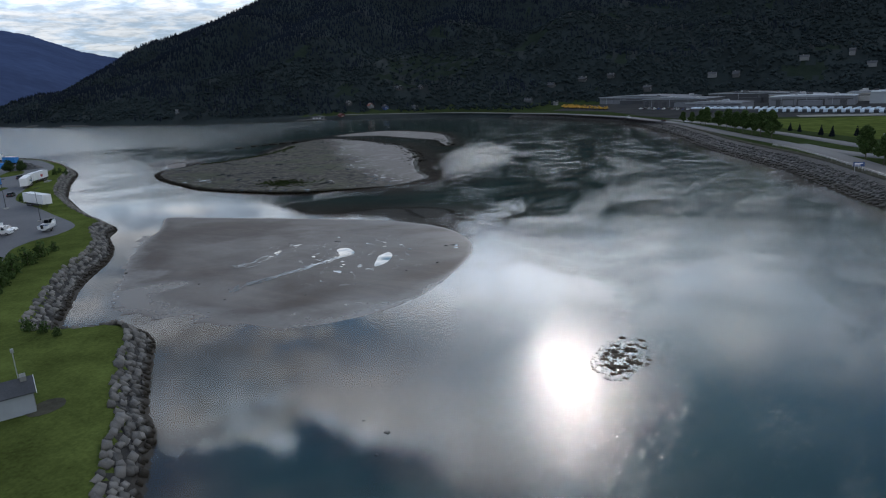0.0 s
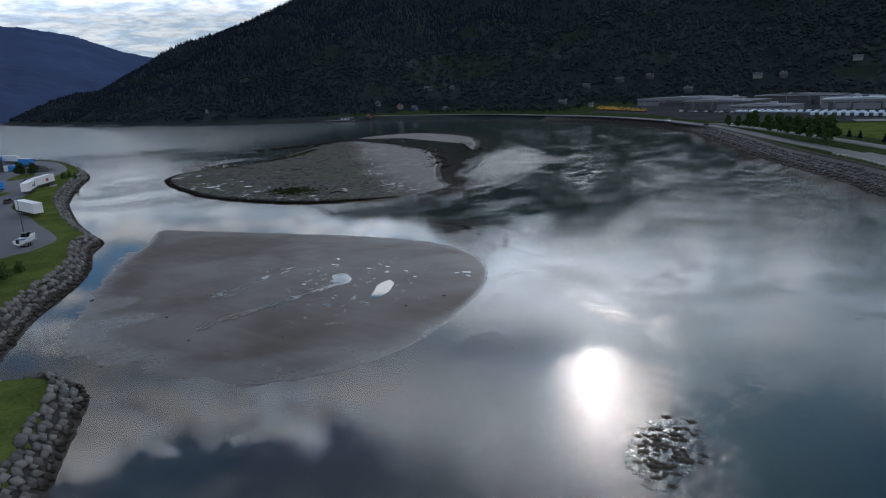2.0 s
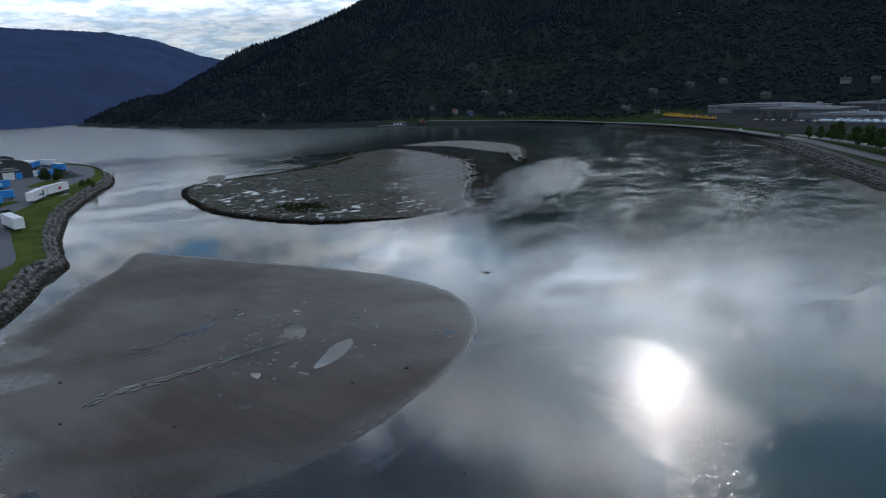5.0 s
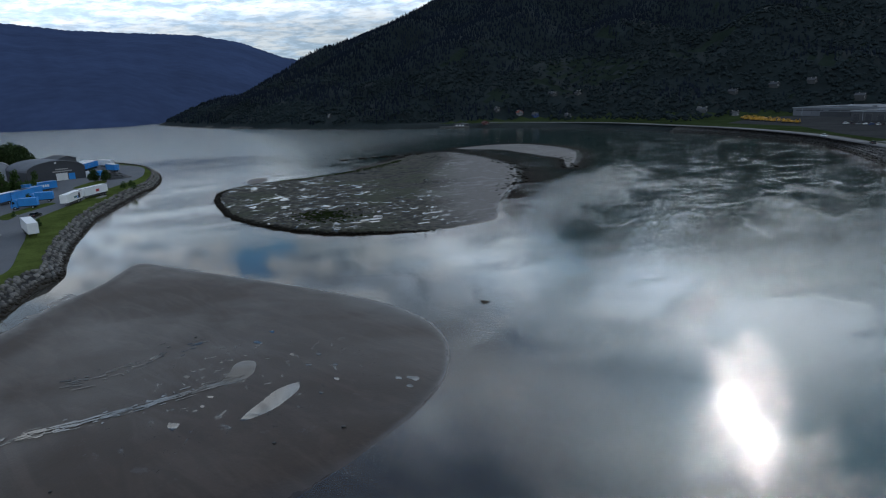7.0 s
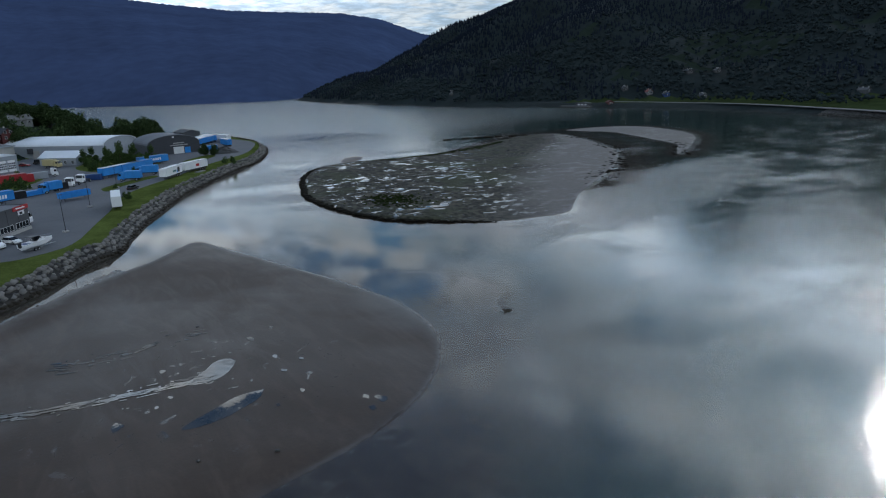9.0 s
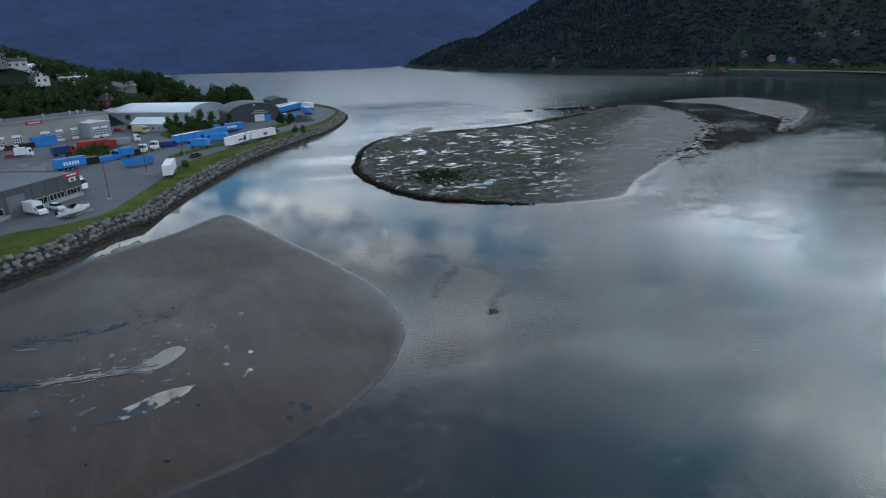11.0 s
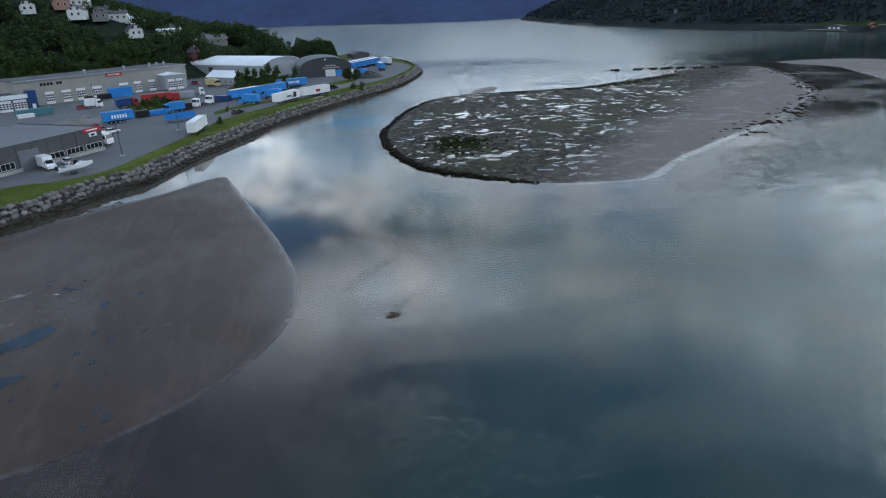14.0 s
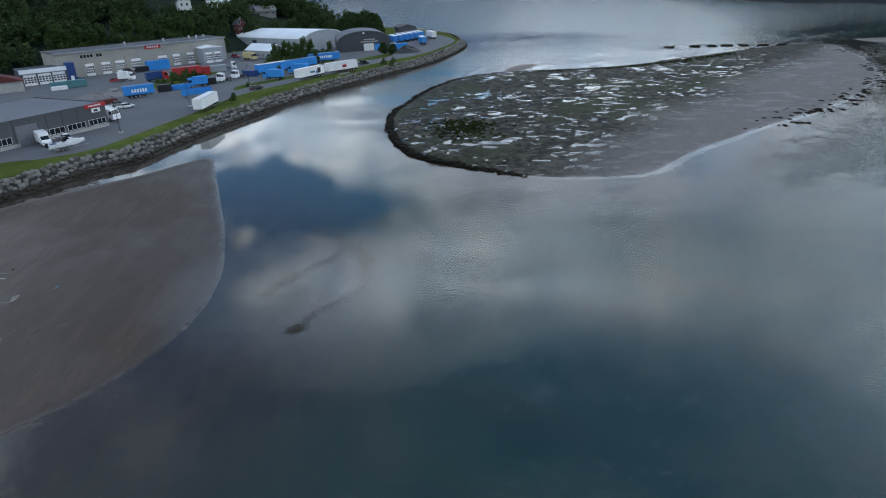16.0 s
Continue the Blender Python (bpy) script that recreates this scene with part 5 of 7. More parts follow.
def barrel_hall(name, m, length, width, wall, rise, wall_mat, roof_mat, label, ends, front="x"):
    """Hall with a barrel roof; local y runs across the vault, x along it."""
    e = thing(name, m, label, "hall")
    side = part("wall", boxed(0, length, 0, 0.25, -0.4, wall), wall_mat, e)
    part("wall", boxed(0, length, width - 0.25, width, -0.4, wall), wall_mat, e)
    for i in range(1, int(length / 5)):
        part("panel_joint", boxed(i * 5 - 0.05, i * 5 + 0.05, -0.05, 0.0, 0, wall), wall_mat, side)
    prof = arch_profile(width, wall, rise)
    bm = bmesh.new()
    out = [(y, z) for y, z in prof]
    inner = [(width / 2 + (y - width / 2) * 0.985, z - 0.25) for y, z in prof]
    cols = []
    for x in (-0.35, length + 0.35):
        cols.append(([bm.verts.new((x, y, z)) for y, z in out], [bm.verts.new((x, y, z)) for y, z in inner]))
    for i in range(len(prof) - 1):
        (a, ai), (b, bi) = cols
        bm.faces.new((a[i], a[i + 1], b[i + 1], b[i]))
        bm.faces.new((ai[i + 1], ai[i], bi[i], bi[i + 1]))
        bm.faces.new((a[i + 1], a[i], ai[i], ai[i + 1]))
        bm.faces.new((b[i], b[i + 1], bi[i + 1], bi[i]))
    bmesh.ops.recalc_face_normals(bm, faces=bm.faces)
    part("roof", bm, roof_mat, e)
    for x in (0.0, length - 0.2):
        bm = bmesh.new()
        pr = [(0, -0.4)] + [(y, z - 0.12) for y, z in prof] + [(width, -0.4)]
        a = [bm.verts.new((x, y, z)) for y, z in pr]
        b = [bm.verts.new((x + 0.2, y, z)) for y, z in pr]
        bm.faces.new(a)
        bm.faces.new(b[::-1])
        for i in range(len(pr)):
            j = (i + 1) % len(pr)
            bm.faces.new((a[j], a[i], b[i], b[j]))
        bmesh.ops.recalc_face_normals(bm, faces=bm.faces)
        part("end_wall", bm, ends, e)
    return e


def halls():
    h1 = barrel_hall("white_hall", pose(-399, 69, ZL, rz=44.6), 60.5, 26.0, 6.0, 3.7, M_HALLGREY, M_ROOFLT, "long barrel-vaulted hall with white roof and grey walls", M_HALLGREY)
    part("door", boxed(20, 24, -0.12, 0.0, 0, 4.0), M_PLINTH, h1)
    part("vent_box", boxed(18, 20.5, -1.2, 0, 2.5, 5.0), M_HALLDK, h1)
    u = Vector((-0.103, 0.995, 0))
    h2 = barrel_hall("dark_hall", pose(-341 - 24 * 0.995, 128.7 - 24 * 0.103, ZL, rz=5.9), 24.0, 25.5, 5.1, 4.3, M_HALLDK, M_ROOFMID, "barrel-vaulted hall with charcoal gable and grey roof", M_HALLDK)
    x = 24.0
    d = part("garage_door", boxed(x, x + 0.1, 12.4, 17.4, 0, 3.4), M_WALLW, h2)
    part("gate", boxed(x, x + 0.14, 17.8, 20.6, 0, 3.0), M_BLUE, h2)
    part("letter_bar", boxed(x, x + 0.06, 11.0, 19.5, 4.0, 4.5), M_PLINTH, h2)
    part("letter_bar", boxed(x, x + 0.06, 12.5, 18.0, 5.0, 5.5), M_PLINTH, h2)
    part("gable_light", boxed(x, x + 0.3, 12.4, 13.2, 8.0, 8.6), M_WHITE, h2)


def gable_house(m, w, l, h, rise, wall, roof, label, name="house", category="house", storeys=2, group="", chimney=True):
    """Gabled house, ridge along local x. Front wall faces -y."""
    e = thing(name, m, label, category, group)
    bm = bmesh.new()
    prof = [(0, -1.5), (0, h), (w / 2, h + rise), (w, h), (w, -1.5)]
    a = [bm.verts.new((0, y, z)) for y, z in prof]
    b = [bm.verts.new((l, y, z)) for y, z in prof]
    bm.faces.new(a)
    bm.faces.new(b[::-1])
    for i in range(5):
        j = (i + 1) % 5
        bm.faces.new((a[j], a[i], b[i], b[j]))
    bmesh.ops.recalc_face_normals(bm, faces=bm.faces)
    part("wall", bm, wall, e)
    bm = bmesh.new()
    t, o = 0.22, 0.5
    k = rise / (w / 2)
    pr = [(-o, h - o * k + 0.03), (w / 2, h + rise + 0.03), (w + o, h - o * k + 0.03), (w + o, h - o * k + t), (w / 2, h + rise + t + 0.05), (-o, h - o * k + t)]
    a = [bm.verts.new((-o, y, z)) for y, z in pr]
    b = [bm.verts.new((l + o, y, z)) for y, z in pr]
    bm.faces.new(a)
    bm.faces.new(b[::-1])
    for i in range(6):
        j = (i + 1) % 6
        bm.faces.new((a[j], a[i], b[i], b[j]))
    bmesh.ops.recalc_face_normals(bm, faces=bm.faces)
    r = part("roof", bm, roof, e)
    if chimney:
        part("chimney", boxed(l * 0.6, l * 0.6 + 0.7, w / 2 - 0.35, w / 2 + 0.35, h + rise - 0.6, h + rise + 0.9), M_PLINTH, r)
    n = max(2, int(l / 3.2))
    for s in range(storeys):
        z0 = 0.9 + s * 2.7
        if z0 + 1.3 > h:
            break
        for i in range(n):
            x = l * (i + 0.5) / n
            pane(e, x - 0.6, x + 0.6, z0, z0 + 1.25, 2, 1)
    # gable windows on both ends
    for x, sg in ((-0.05, 1), (l - 0.0, 1)):
        for y in (w * 0.3, w * 0.7):
            for s in range(storeys):
                z0 = 0.9 + s * 2.7
                g = part("window", boxed(x, x + 0.05, y - 0.62, y + 0.62, z0 - 0.07, z0 + 1.32), M_WALLW, e)
                part("pane", boxed(x - 0.012, x + 0.062, y - 0.5, y + 0.5, z0, z0 + 1.25), M_GLASS, g)
    return e


def small_barn():
    gable_house(pose(-345, 84, ZL, rz=44.6), 9, 19, 3.6, 2.4, M_HALLGREY, M_ROOFLT, "small grey store with a white pitched roof", "store_building", "building", 1, chimney=False)


# ---- plants ----
def leaf_cloud(rng, lobes, n, size):
    """n small bent leaf clumps spread through ellipsoid lobes (cx, cy, cz, rx, ry, rz)."""
    V, F = [], []
    tot = sum(q[3] * q[4] * q[5] for q in lobes)
    o = 0
    for cx, cy, cz, rx, ry, rz in lobes:
        k = max(6, int(n * rx * ry * rz / tot))
        d = rng.normal(size=(k, 3))
        d /= np.linalg.norm(d, axis=1)[:, None]
        p = d * (rng.uniform(0.35, 1.0, k) ** 0.5)[:, None] * np.array([rx, ry, rz]) + np.array([cx, cy, cz])
        a, b = rng.normal(size=(k, 3)), rng.normal(size=(k, 3))
        a /= np.linalg.norm(a, axis=1)[:, None]
        b = b - (a * b).sum(1)[:, None] * a
        b /= np.linalg.norm(b, axis=1)[:, None]
        s = (size * rng.uniform(0.6, 1.4, k))[:, None]
        q = np.stack([p + a * s, p + b * s * 0.7, p - a * s, p - b * s * 0.7], 1)
        V.append(q.reshape(-1, 3))
        i = o + np.arange(k) * 4
        F.append(np.stack([i, i + 1, i + 2], 1))
        F.append(np.stack([i, i + 2, i + 3], 1))
        o += 4 * k
    return np.vstack(V), np.vstack(F)


def crown_lobes(rng, h, r, base, n):
    out = []
    for _ in range(n):
        a, t = rng.uniform(0, 2 * np.pi), rng.uniform(0, 1)
        z = base + (h - base) * (0.12 + 0.75 * t)
        rr = r * (0.75 - 0.45 * t) * rng.uniform(0.3, 1.0)
        s = r * rng.uniform(0.38, 0.62) * (1.1 - 0.4 * t)
        out.append((rr * np.cos(a), rr * np.sin(a), z, s, s, s * rng.uniform(0.8, 1.2)))
    return out


def make_tree(rng, h, r, base, lobes, leaves, size, name, label, category, leaf=None):
    e = thing(name, pose(0, 0, 0), label, category)
    bm = rod(bmesh.new(), (0, 0, -0.3), (0.1, 0, h * 0.75), 0.035 * h * 0.5, 8, 0.03)
    L = crown_lobes(rng, h, r, base, lobes)
    for q in L[:7]:
        rod(bm, (0.03, 0, max(base * 0.8, q[2] * 0.55)), q[:3], 0.05, 5, 0.015)
    part("trunk", bm, M_BARK, e)
    v, f = leaf_cloud(rng, L, leaves, size)
    me = arrays_mesh("crown", v, f)
    tagged_mesh("crown", me, leaf or M_LEAFNEAR, e)
    return e


TREE_RNG = np.random.RandomState(5)
PARK = "row of young trees along the road"
LIME = make_tree(TREE_RNG, 9.0, 2.9, 2.8, 18, 2600, 0.34, "street_tree", "round-crowned green roadside tree with a bare slender trunk", "tree")
BIRCH = make_tree(TREE_RNG, 9.5, 2.4, 1.2, 15, 1500, 0.30, "birch_tree", "slender green birch tree with an open crown", "tree")
OAK = make_tree(TREE_RNG, 12.0, 4.6, 1.6, 20, 2200, 0.42, "broadleaf_tree", "large dark green broadleaf tree with uneven crown", "tree", M_LEAFSLOPE)
BUSH = make_tree(TREE_RNG, 2.6, 1.7, 0.1, 9, 420, 0.22, "bush", "low green willow bush on rough grass", "bush")


def cone_shrub():
    e = thing("conifer", pose(0, 0, 0), "small dense conical conifer on the lawn", "tree", "small conifers on the lawn")
    part("trunk", rod(bmesh.new(), (0, 0, -0.2), (0, 0, 1.0), 0.12, 7), M_BARK, e)
    lob = [(0, 0, 0.7 + 0.55 * i, 1.35 - 0.17 * i, 1.35 - 0.17 * i, 0.5) for i in range(8)]
    v, f = leaf_cloud(TREE_RNG, lob, 700, 0.22)
    tagged_mesh("crown", arrays_mesh("crown", v, f), M_SPRUCE, e)
    return e


CONE = cone_shrub()
USED = set()


def put(proto, x, y, s=1.0, rz=None, z=None, group=""):
    """Place the prototype itself first, then copies of it."""
    zz = ground_z(x, y) if z is None else z
    m = pose(x, y, zz, rz=TREE_RNG.uniform(0, 360) if rz is None else rz)
    if proto.name in USED:
        proto_copy = copy_thing(proto, m)
        proto_copy.scale = (s, s, s)
    else:
        USED.add(proto.name)
        proto_copy = proto
        proto.matrix_world = m
        proto.scale = (s, s, s)
    if group:
        proto_copy["group"] = group
    return proto_copy


def place_plants():
    # roadside row across the river
    for x, y, s in ((-59, 405, .62), (-53, 396, .66), (-47, 388, .8), (-43.5, 381, .95), (-35, 363, .86), (-30, 354, .98), (-25.5, 345, .9), (-21, 335, 1.0), (-16.5, 328, .92), (-12.5, 319, 1.05), (-7.5, 306, 1.12), (22.5, 236, 1.0), (26, 220, .9), (30, 226, 1.05)):
        put(LIME, x, y, s * 1.2, z=ZR, group=PARK)
    for x, y, s in ((-0.5, 345, .85), (3.5, 339, .8), (12, 322, .95), (16, 314, 1.0), (25.5, 317, .95), (38, 325, .9)):
        put(CONE, x, y, s, z=ZR)
    # yard trees on the near side
    for x, y, s in ((-306, 112, .85), (-312, 118, .9), (-318, 108, .8), (-322, 114, .95), (-328, 100, .7), (-333, 104, .75), (-298, 121, .6), (-316, 126, .75), (-300, 116, .5), (-262, 110, .45)):
        put(BIRCH, x, y, s * 1.15, z=ZL)
    for x, y, s in ((-320, 150, .55), (-317, 154, .5)):
        put(OAK, x, y, s, z=ZL)
    for k in range(26):
        put(BUSH, TREE_RNG.uniform(-338, -300), TREE_RNG.uniform(98, 126), TREE_RNG.uniform(0.8, 2.0), z=ZL + 0.08)
    for k in range(14):
        put(BUSH, TREE_RNG.uniform(-296, -256), TREE_RNG.uniform(64, 77), TREE_RNG.uniform(0.5, 1.3), z=ZL + 0.08)
    for x, y, s in ((-263, 68, .9), (-271, 70, 1.2), (-279, 72, 1.3), (-286, 70, 1.1), (-290, 74, 1.5), (-268, 64, .8), (-280, 152, .8), (-283, 149, 1.0), (-286, 153, .9), (-244, 101, .6), (-217, 101, .8), (-222, 100.5, .6),
                    (-137, 57, 1.2), (-133, 52, 1.3), (-139, 61, .8), (-129, 47, 1.4), (-126, 44, 1.3), (-131, 45, 1.6), (-122, 41, 1.1), (-118, 38, 1.0), (-94, 30, .7), (-91, 30.5, .6), (-88, 30.5, .5), (-60, 6, .9), (-57, 3, 1.0)):
        put(BUSH, x, y, s, z=ZL - 0.02)
    # slender birches behind the workshop
    for k in range(16):
        put(BIRCH, -335 - 2.6 * k + TREE_RNG.uniform(-2, 2), 1 + 3.4 * k + TREE_RNG.uniform(-2, 2), TREE_RNG.uniform(1.2, 1.7))
    # tall trees behind the halls
    for k in range(34):
        t = k / 33
        x, y = -470 + 45 * t + TREE_RNG.uniform(-9, 9), 84 + 62 * t + TREE_RNG.uniform(-8, 8)
        put(OAK, x, y, TREE_RNG.uniform(0.95, 1.45), z=ground_z(x, y))
    for x, y, s in ((-410, 112, .95), (-418, 122, 1.05), (-425, 133, .9), (-402, 122, .8), (-430, 145, 1.0), (-420, 150, .85), (-392, 66, .8), (-398, 78, .9), (-408, 92, .95), (-420, 100, 1.0), (-436, 120, 1.0), (-440, 135, .9)):
        put(OAK, x, y, s)


def leaf_forest_proto(rng):
    lob = crown_lobes(rng, 1.0, 0.32, 0.12, 9)
    return leaf_cloud(rng, lob, 150, 0.047)


def town_woods():
    protos = [leaf_forest_proto(TREE_RNG) for _ in range(5)]
    hs = [(x, y) for x, y, *_ in TOWN_HOUSES]
    # gardens stay open round the houses and on their sunny, downhill side
    def far_from(x, y):
        ok = np.ones(x.shape, bool)
        for a, b in hs:
            c = Vector((-5 - a, 110 - b)).normalized()
            u, w = (x - a - 4) * c.x + (y - b - 4) * c.y, (y - b - 4) * c.x - (x - a - 4) * c.y
            ok &= ((x - a - 4) ** 2 + (y - b - 4) ** 2 > 8 ** 2) & ~((u > 0) & (u < 15) & (np.abs(w) < 5))
        return ok


    p = scatter(8600, -640, -290, -160, 150, lambda x, y, z, k: (k == 5) & far_from(x, y) & ((x + 3) * -0.2 + y > -60) & (wobble(x, y, 60, 31) > -0.30))
    plant_many("town_slope_trees", p, RNG.uniform(7, 13, len(p)), protos, M_LEAFSLOPE, "dense green broadleaf trees on the slope among the houses", "trees")


TOWN_HOUSES = []


# ---- stones of the banks ----
def stone_proto(rng):
    """An angular quarried block: hull of the jittered corners of a box and a few knobs."""
    bm = bmesh.new()
    for sx in (-1, 1):
        for sy in (-1, 1):
            for sz in (-1, 1):
                bm.verts.new((sx * rng.uniform(0.66, 1.0), sy * 0.78 * rng.uniform(0.66, 1.0), sz * 0.5 * rng.uniform(0.78, 1.0)))
    for _ in range(2):
        bm.verts.new((rng.uniform(-0.8, 0.8), rng.uniform(-0.7, 0.7), rng.uniform(0.38, 0.50)))
    r = bmesh.ops.convex_hull(bm, input=bm.verts[:])
    loose = [v for v in bm.verts if not v.link_faces]
    bmesh.ops.delete(bm, geom=loose, context="VERTS")
    bmesh.ops.triangulate(bm, faces=bm.faces[:])
    bm.verts.index_update()
    v = np.array([q.co[:] for q in bm.verts])
    f = np.array([[q.index for q in t.verts] for t in bm.faces])
    bm.free()
    return v, f


STONES = [stone_proto(np.random.RandomState(60 + i)) for i in range(8)]


def bank_stones(name, shore, width, rise, size, step, near, label, inside, mat, slim=None, cover=1.0, foot=0.0):
    """Riprap along a shoreline: separate stones on the near stretch, the rest joined."""
    rng = np.random.RandomState(77)
    line = smooth_line(shore, step)
    t = np.gradient(line, axis=0)
    t /= np.linalg.norm(t, axis=1)[:, None]
    nrm = np.stack([-t[:, 1], t[:, 0]], 1) * inside
    root = tagged(new(name), label, "riprap", kind="structure")
    meshes = []
    for i, (v, f) in enumerate(STONES):
        me = arrays_mesh("stone", v, f)
        me.materials.append(mat)
        meshes.append(me)
    # stones lie with their flat side on the slope
    lean = [Vector((-a[0] * rise, -a[1] * rise, width)).normalized().to_track_quat("Z", "Y") for a in nrm]
    V, F, o, singles = [], [], 0, 0
    rows = int(width * (cover - foot) / (size * 0.74)) + 2
    full = width
    for i in range(len(line)):
        width = slim if slim and line[i][0] > -92 else full
        for j in range(rows):
            d = width * (foot + (j + rng.uniform(-0.3, 0.3)) * (cover - foot) / (rows - 1))
            p = line[i] + nrm[i] * d + t[i] * (0.5 * (j % 2) + rng.uniform(-0.34, 0.34)) * step
            s = size * 0.50 * rng.uniform(0.78, 1.18) * (0.70 if rng.uniform() < 0.2 else 0.88)
            z = rise * min(max(d / width, -0.05), 1.0) - 0.20 * s
            q = lean[i] @ Euler((rng.uniform(-0.16, 0.16), rng.uniform(-0.16, 0.16), math.pi * rng.randint(2) + rng.uniform(-0.5, 0.5) * size / 1.42)).to_quaternion()
            rot = q.to_euler()
            if near(p[0], p[1]) and singles < 300:
                st = new("stone", meshes[rng.randint(8)])
                st.parent = root
                st.matrix_local = Matrix.LocRotScale((p[0], p[1], z + 0.14), rot, (s, s, s))
                singles += 1
            else:
                v, f = STONES[rng.randint(8)]
                w = (v * s) @ np.array(rot.to_matrix()).T + np.array([p[0], p[1], z + 0.14])
                V.append(w)
                F.append(f + o)
                o += len(w)
    ob = tagged_mesh("stones", arrays_mesh("stones", np.vstack(V), np.vstack(F)), mat, root)
    ob["kind"] = "stuff"
    return root


# ---- near-side yard ----
workshop_row()
triple_garage()
brown_store()
showroom()
halls()
small_barn()

Z = ZL + 0.05


def at(x, y, deg):
    return pose(x, y, Z, rz=deg)


LOGO_A = [(-1.5, 1.2, 2.0, 2.7, M_TEAL), (-4.6, -2.8, 1.6, 3.4, M_BLACK), (-2.7, -2.0, 1.5, 2.6, M_BLUE)]
LOGO_B = [(-1.6, 0.4, 1.9, 2.9, M_RED)]
BARS = [(-2.6 + k * 1.0, -1.9 + k * 1.0, 2.0, 3.0, M_WHITE) for k in range(6)]
semitrailer(at(-204.5, 96.0, -7), M_WHITE, "plain white refrigerated semitrailer standing on the yard edge")
semitrailer(at(-255.5, 121.5, -36.5), M_WHITE, "white semitrailer with dark printed pictures on its sides", decor=LOGO_A)
semitrailer(at(-267.0, 132.5, -52), M_WHITE, "white semitrailer with a red emblem on its sides", decor=LOGO_B)
semitrailer(at(-235.8, 67.5, 121), M_BLUE, "blue box trailer with pale lettering bars", 9.4, decor=[(-2.4 + k * 0.85, -1.85 + k * 0.85, 1.8, 2.9, M_WHITE) for k in range(6)])
semitrailer(at(-303.0, 124.0, 112), M_BLUE, "blue curtain trailer with pale lettering bars", 13.6, decor=BARS)
semitrailer(at(-277.0, 105.0, -47), M_BLUE, "blue trailer with a white roof in the lorry park", 13.6)
semitrailer(at(-283.0, 112.0, -47), M_BLUE, "plain blue trailer in the lorry park", 12.0)
semitrailer(at(-287.5, 116.5, -47), M_BLUE, "plain blue trailer in the lorry park", 12.0)
part("tarpaulin_roof", boxed(-6.75, 6.75, -1.2, 1.2, 4.02, 4.06), M_WHITE, bpy.data.objects["semitrailer.005"])
lorry(at(-259, 108, -120), M_BLUE, M_BLUE, "blue lorry with a blue box", 8.0)
lorry(at(-271, 116, -115), M_BLUE, M_BLUE, "blue lorry with a blue box", 8.0)
open_bed(at(-229.3, 87.5, 113), M_BLUE, "open blue truck body with ribbed sides on legs")
lorry(at(-262, 90, -35), M_WHITE, M_WHITE, "white lorry cab with bare chassis", 6.2, False)
lorry(at(-268.5, 94, -35), M_WHITE, M_BLUE, "white lorry tractor with dark chassis", 6.2, False)
container(at(-273, 97.5, 60), M_DKBLUE, "dark blue open container on asphalt", 6.1, 2.2)
lorry(at(-251.5, 82.5, -60), M_BLUE, M_BLUE, "blue lorry with a white-roofed cab", 7.0, True)
container(at(-249, 77.2, 120), M_BLUE, "low blue skip container on asphalt", 6.0, 1.6)
container(at(-256.5, 86, 120), M_BLACK, "black steel container on the yard", 3.2, 2.4)
container(at(-245.2, 72.9, 115), M_BLACK, "black waste container on the yard", 4.2, 2.4)
container(at(-262, 84, 120), M_BLUE, "low blue skip container on asphalt", 4.5, 1.7)
semitrailer(at(-282, 71.5, 110), M_RED, "dark red curtain trailer beside the bushes", 11.0)
container(at(-287.5, 76.5, 110), M_RED, "red steel container beside the bushes", 5.0, 3.0)
container(at(-294, 81, 110), M_HALLGREY, "pale grey container beside the bushes", 6.0, 2.6)
lorry(at(-298, 84.5, 100), M_WHITE, M_WHITE, "white lorry with a rounded cab", 6.5, False)
container(at(-314.5, 51, 126), M_BLUE, "large blue container beside the workshop doors", 9.5, 4.0)
container(at(-310, 45.5, 126), M_BLACK, "black container beside the workshop doors", 5.0, 2.2)
car(at(-309.5, 40, 126), M_DKRED, "dark red pickup parked in front of the workshop", length=5.2, tall=1.8)
lorry(at(-275, 62, 125), M_RED, M_DKBLUE, "red lorry with a dark blue flat body", 8.0, True)
car(at(-281.5, 44.2, 110), M_RED, "small red car parked on the yard")
lorry(at(-281.5, 48.6, 95), M_WHITE, M_WHITE, "small white van body on the yard", 6.0, True)
car(at(-296, 23, 130), M_BLACK, "dark tractor-like vehicle by the garage doors", tall=1.9)
container(at(-271, 31, 122), M_TEAL, "long teal open waste container", 12.0, 2.6)
container(at(-266.5, 29.5, 122), M_WHITE, "white covered skip beside the container", 5.0, 1.4)
car(at(-216, 70.0, 130), M_WHITE, "white car parked behind the grey workshop")
car(at(-213.5, 66.5, 130), M_WHITE, "white car parked behind the grey workshop", length=4.7)
car(at(-221, 66, 125), M_GREYWOOD, "old grey car among scrap", length=4.5)
container(at(-226, 61, 130), M_DKRED, "rusty brown skip among scrap", 5.0, 1.5)
lorry(at(-196.5, 71.5, 60), M_WHITE, M_WHITE, "white lorry beside the grey workshop", 7.0, True)
box_van(pose(-170.5, 66.2, Z, rz=36))
car(at(-173.5, 70.0, 36), M_WHITE, "white estate car beside the van", length=4.6)
motorboat(pose(-163.0, 74.6, Z, rz=128))
car(at(-236.5, 105.2, 140), M_BLACK, "dark car parked by the track", length=4.7)
car(at(-288, 141, 130), M_BLACK, "dark car parked by the bank", tall=1.7)
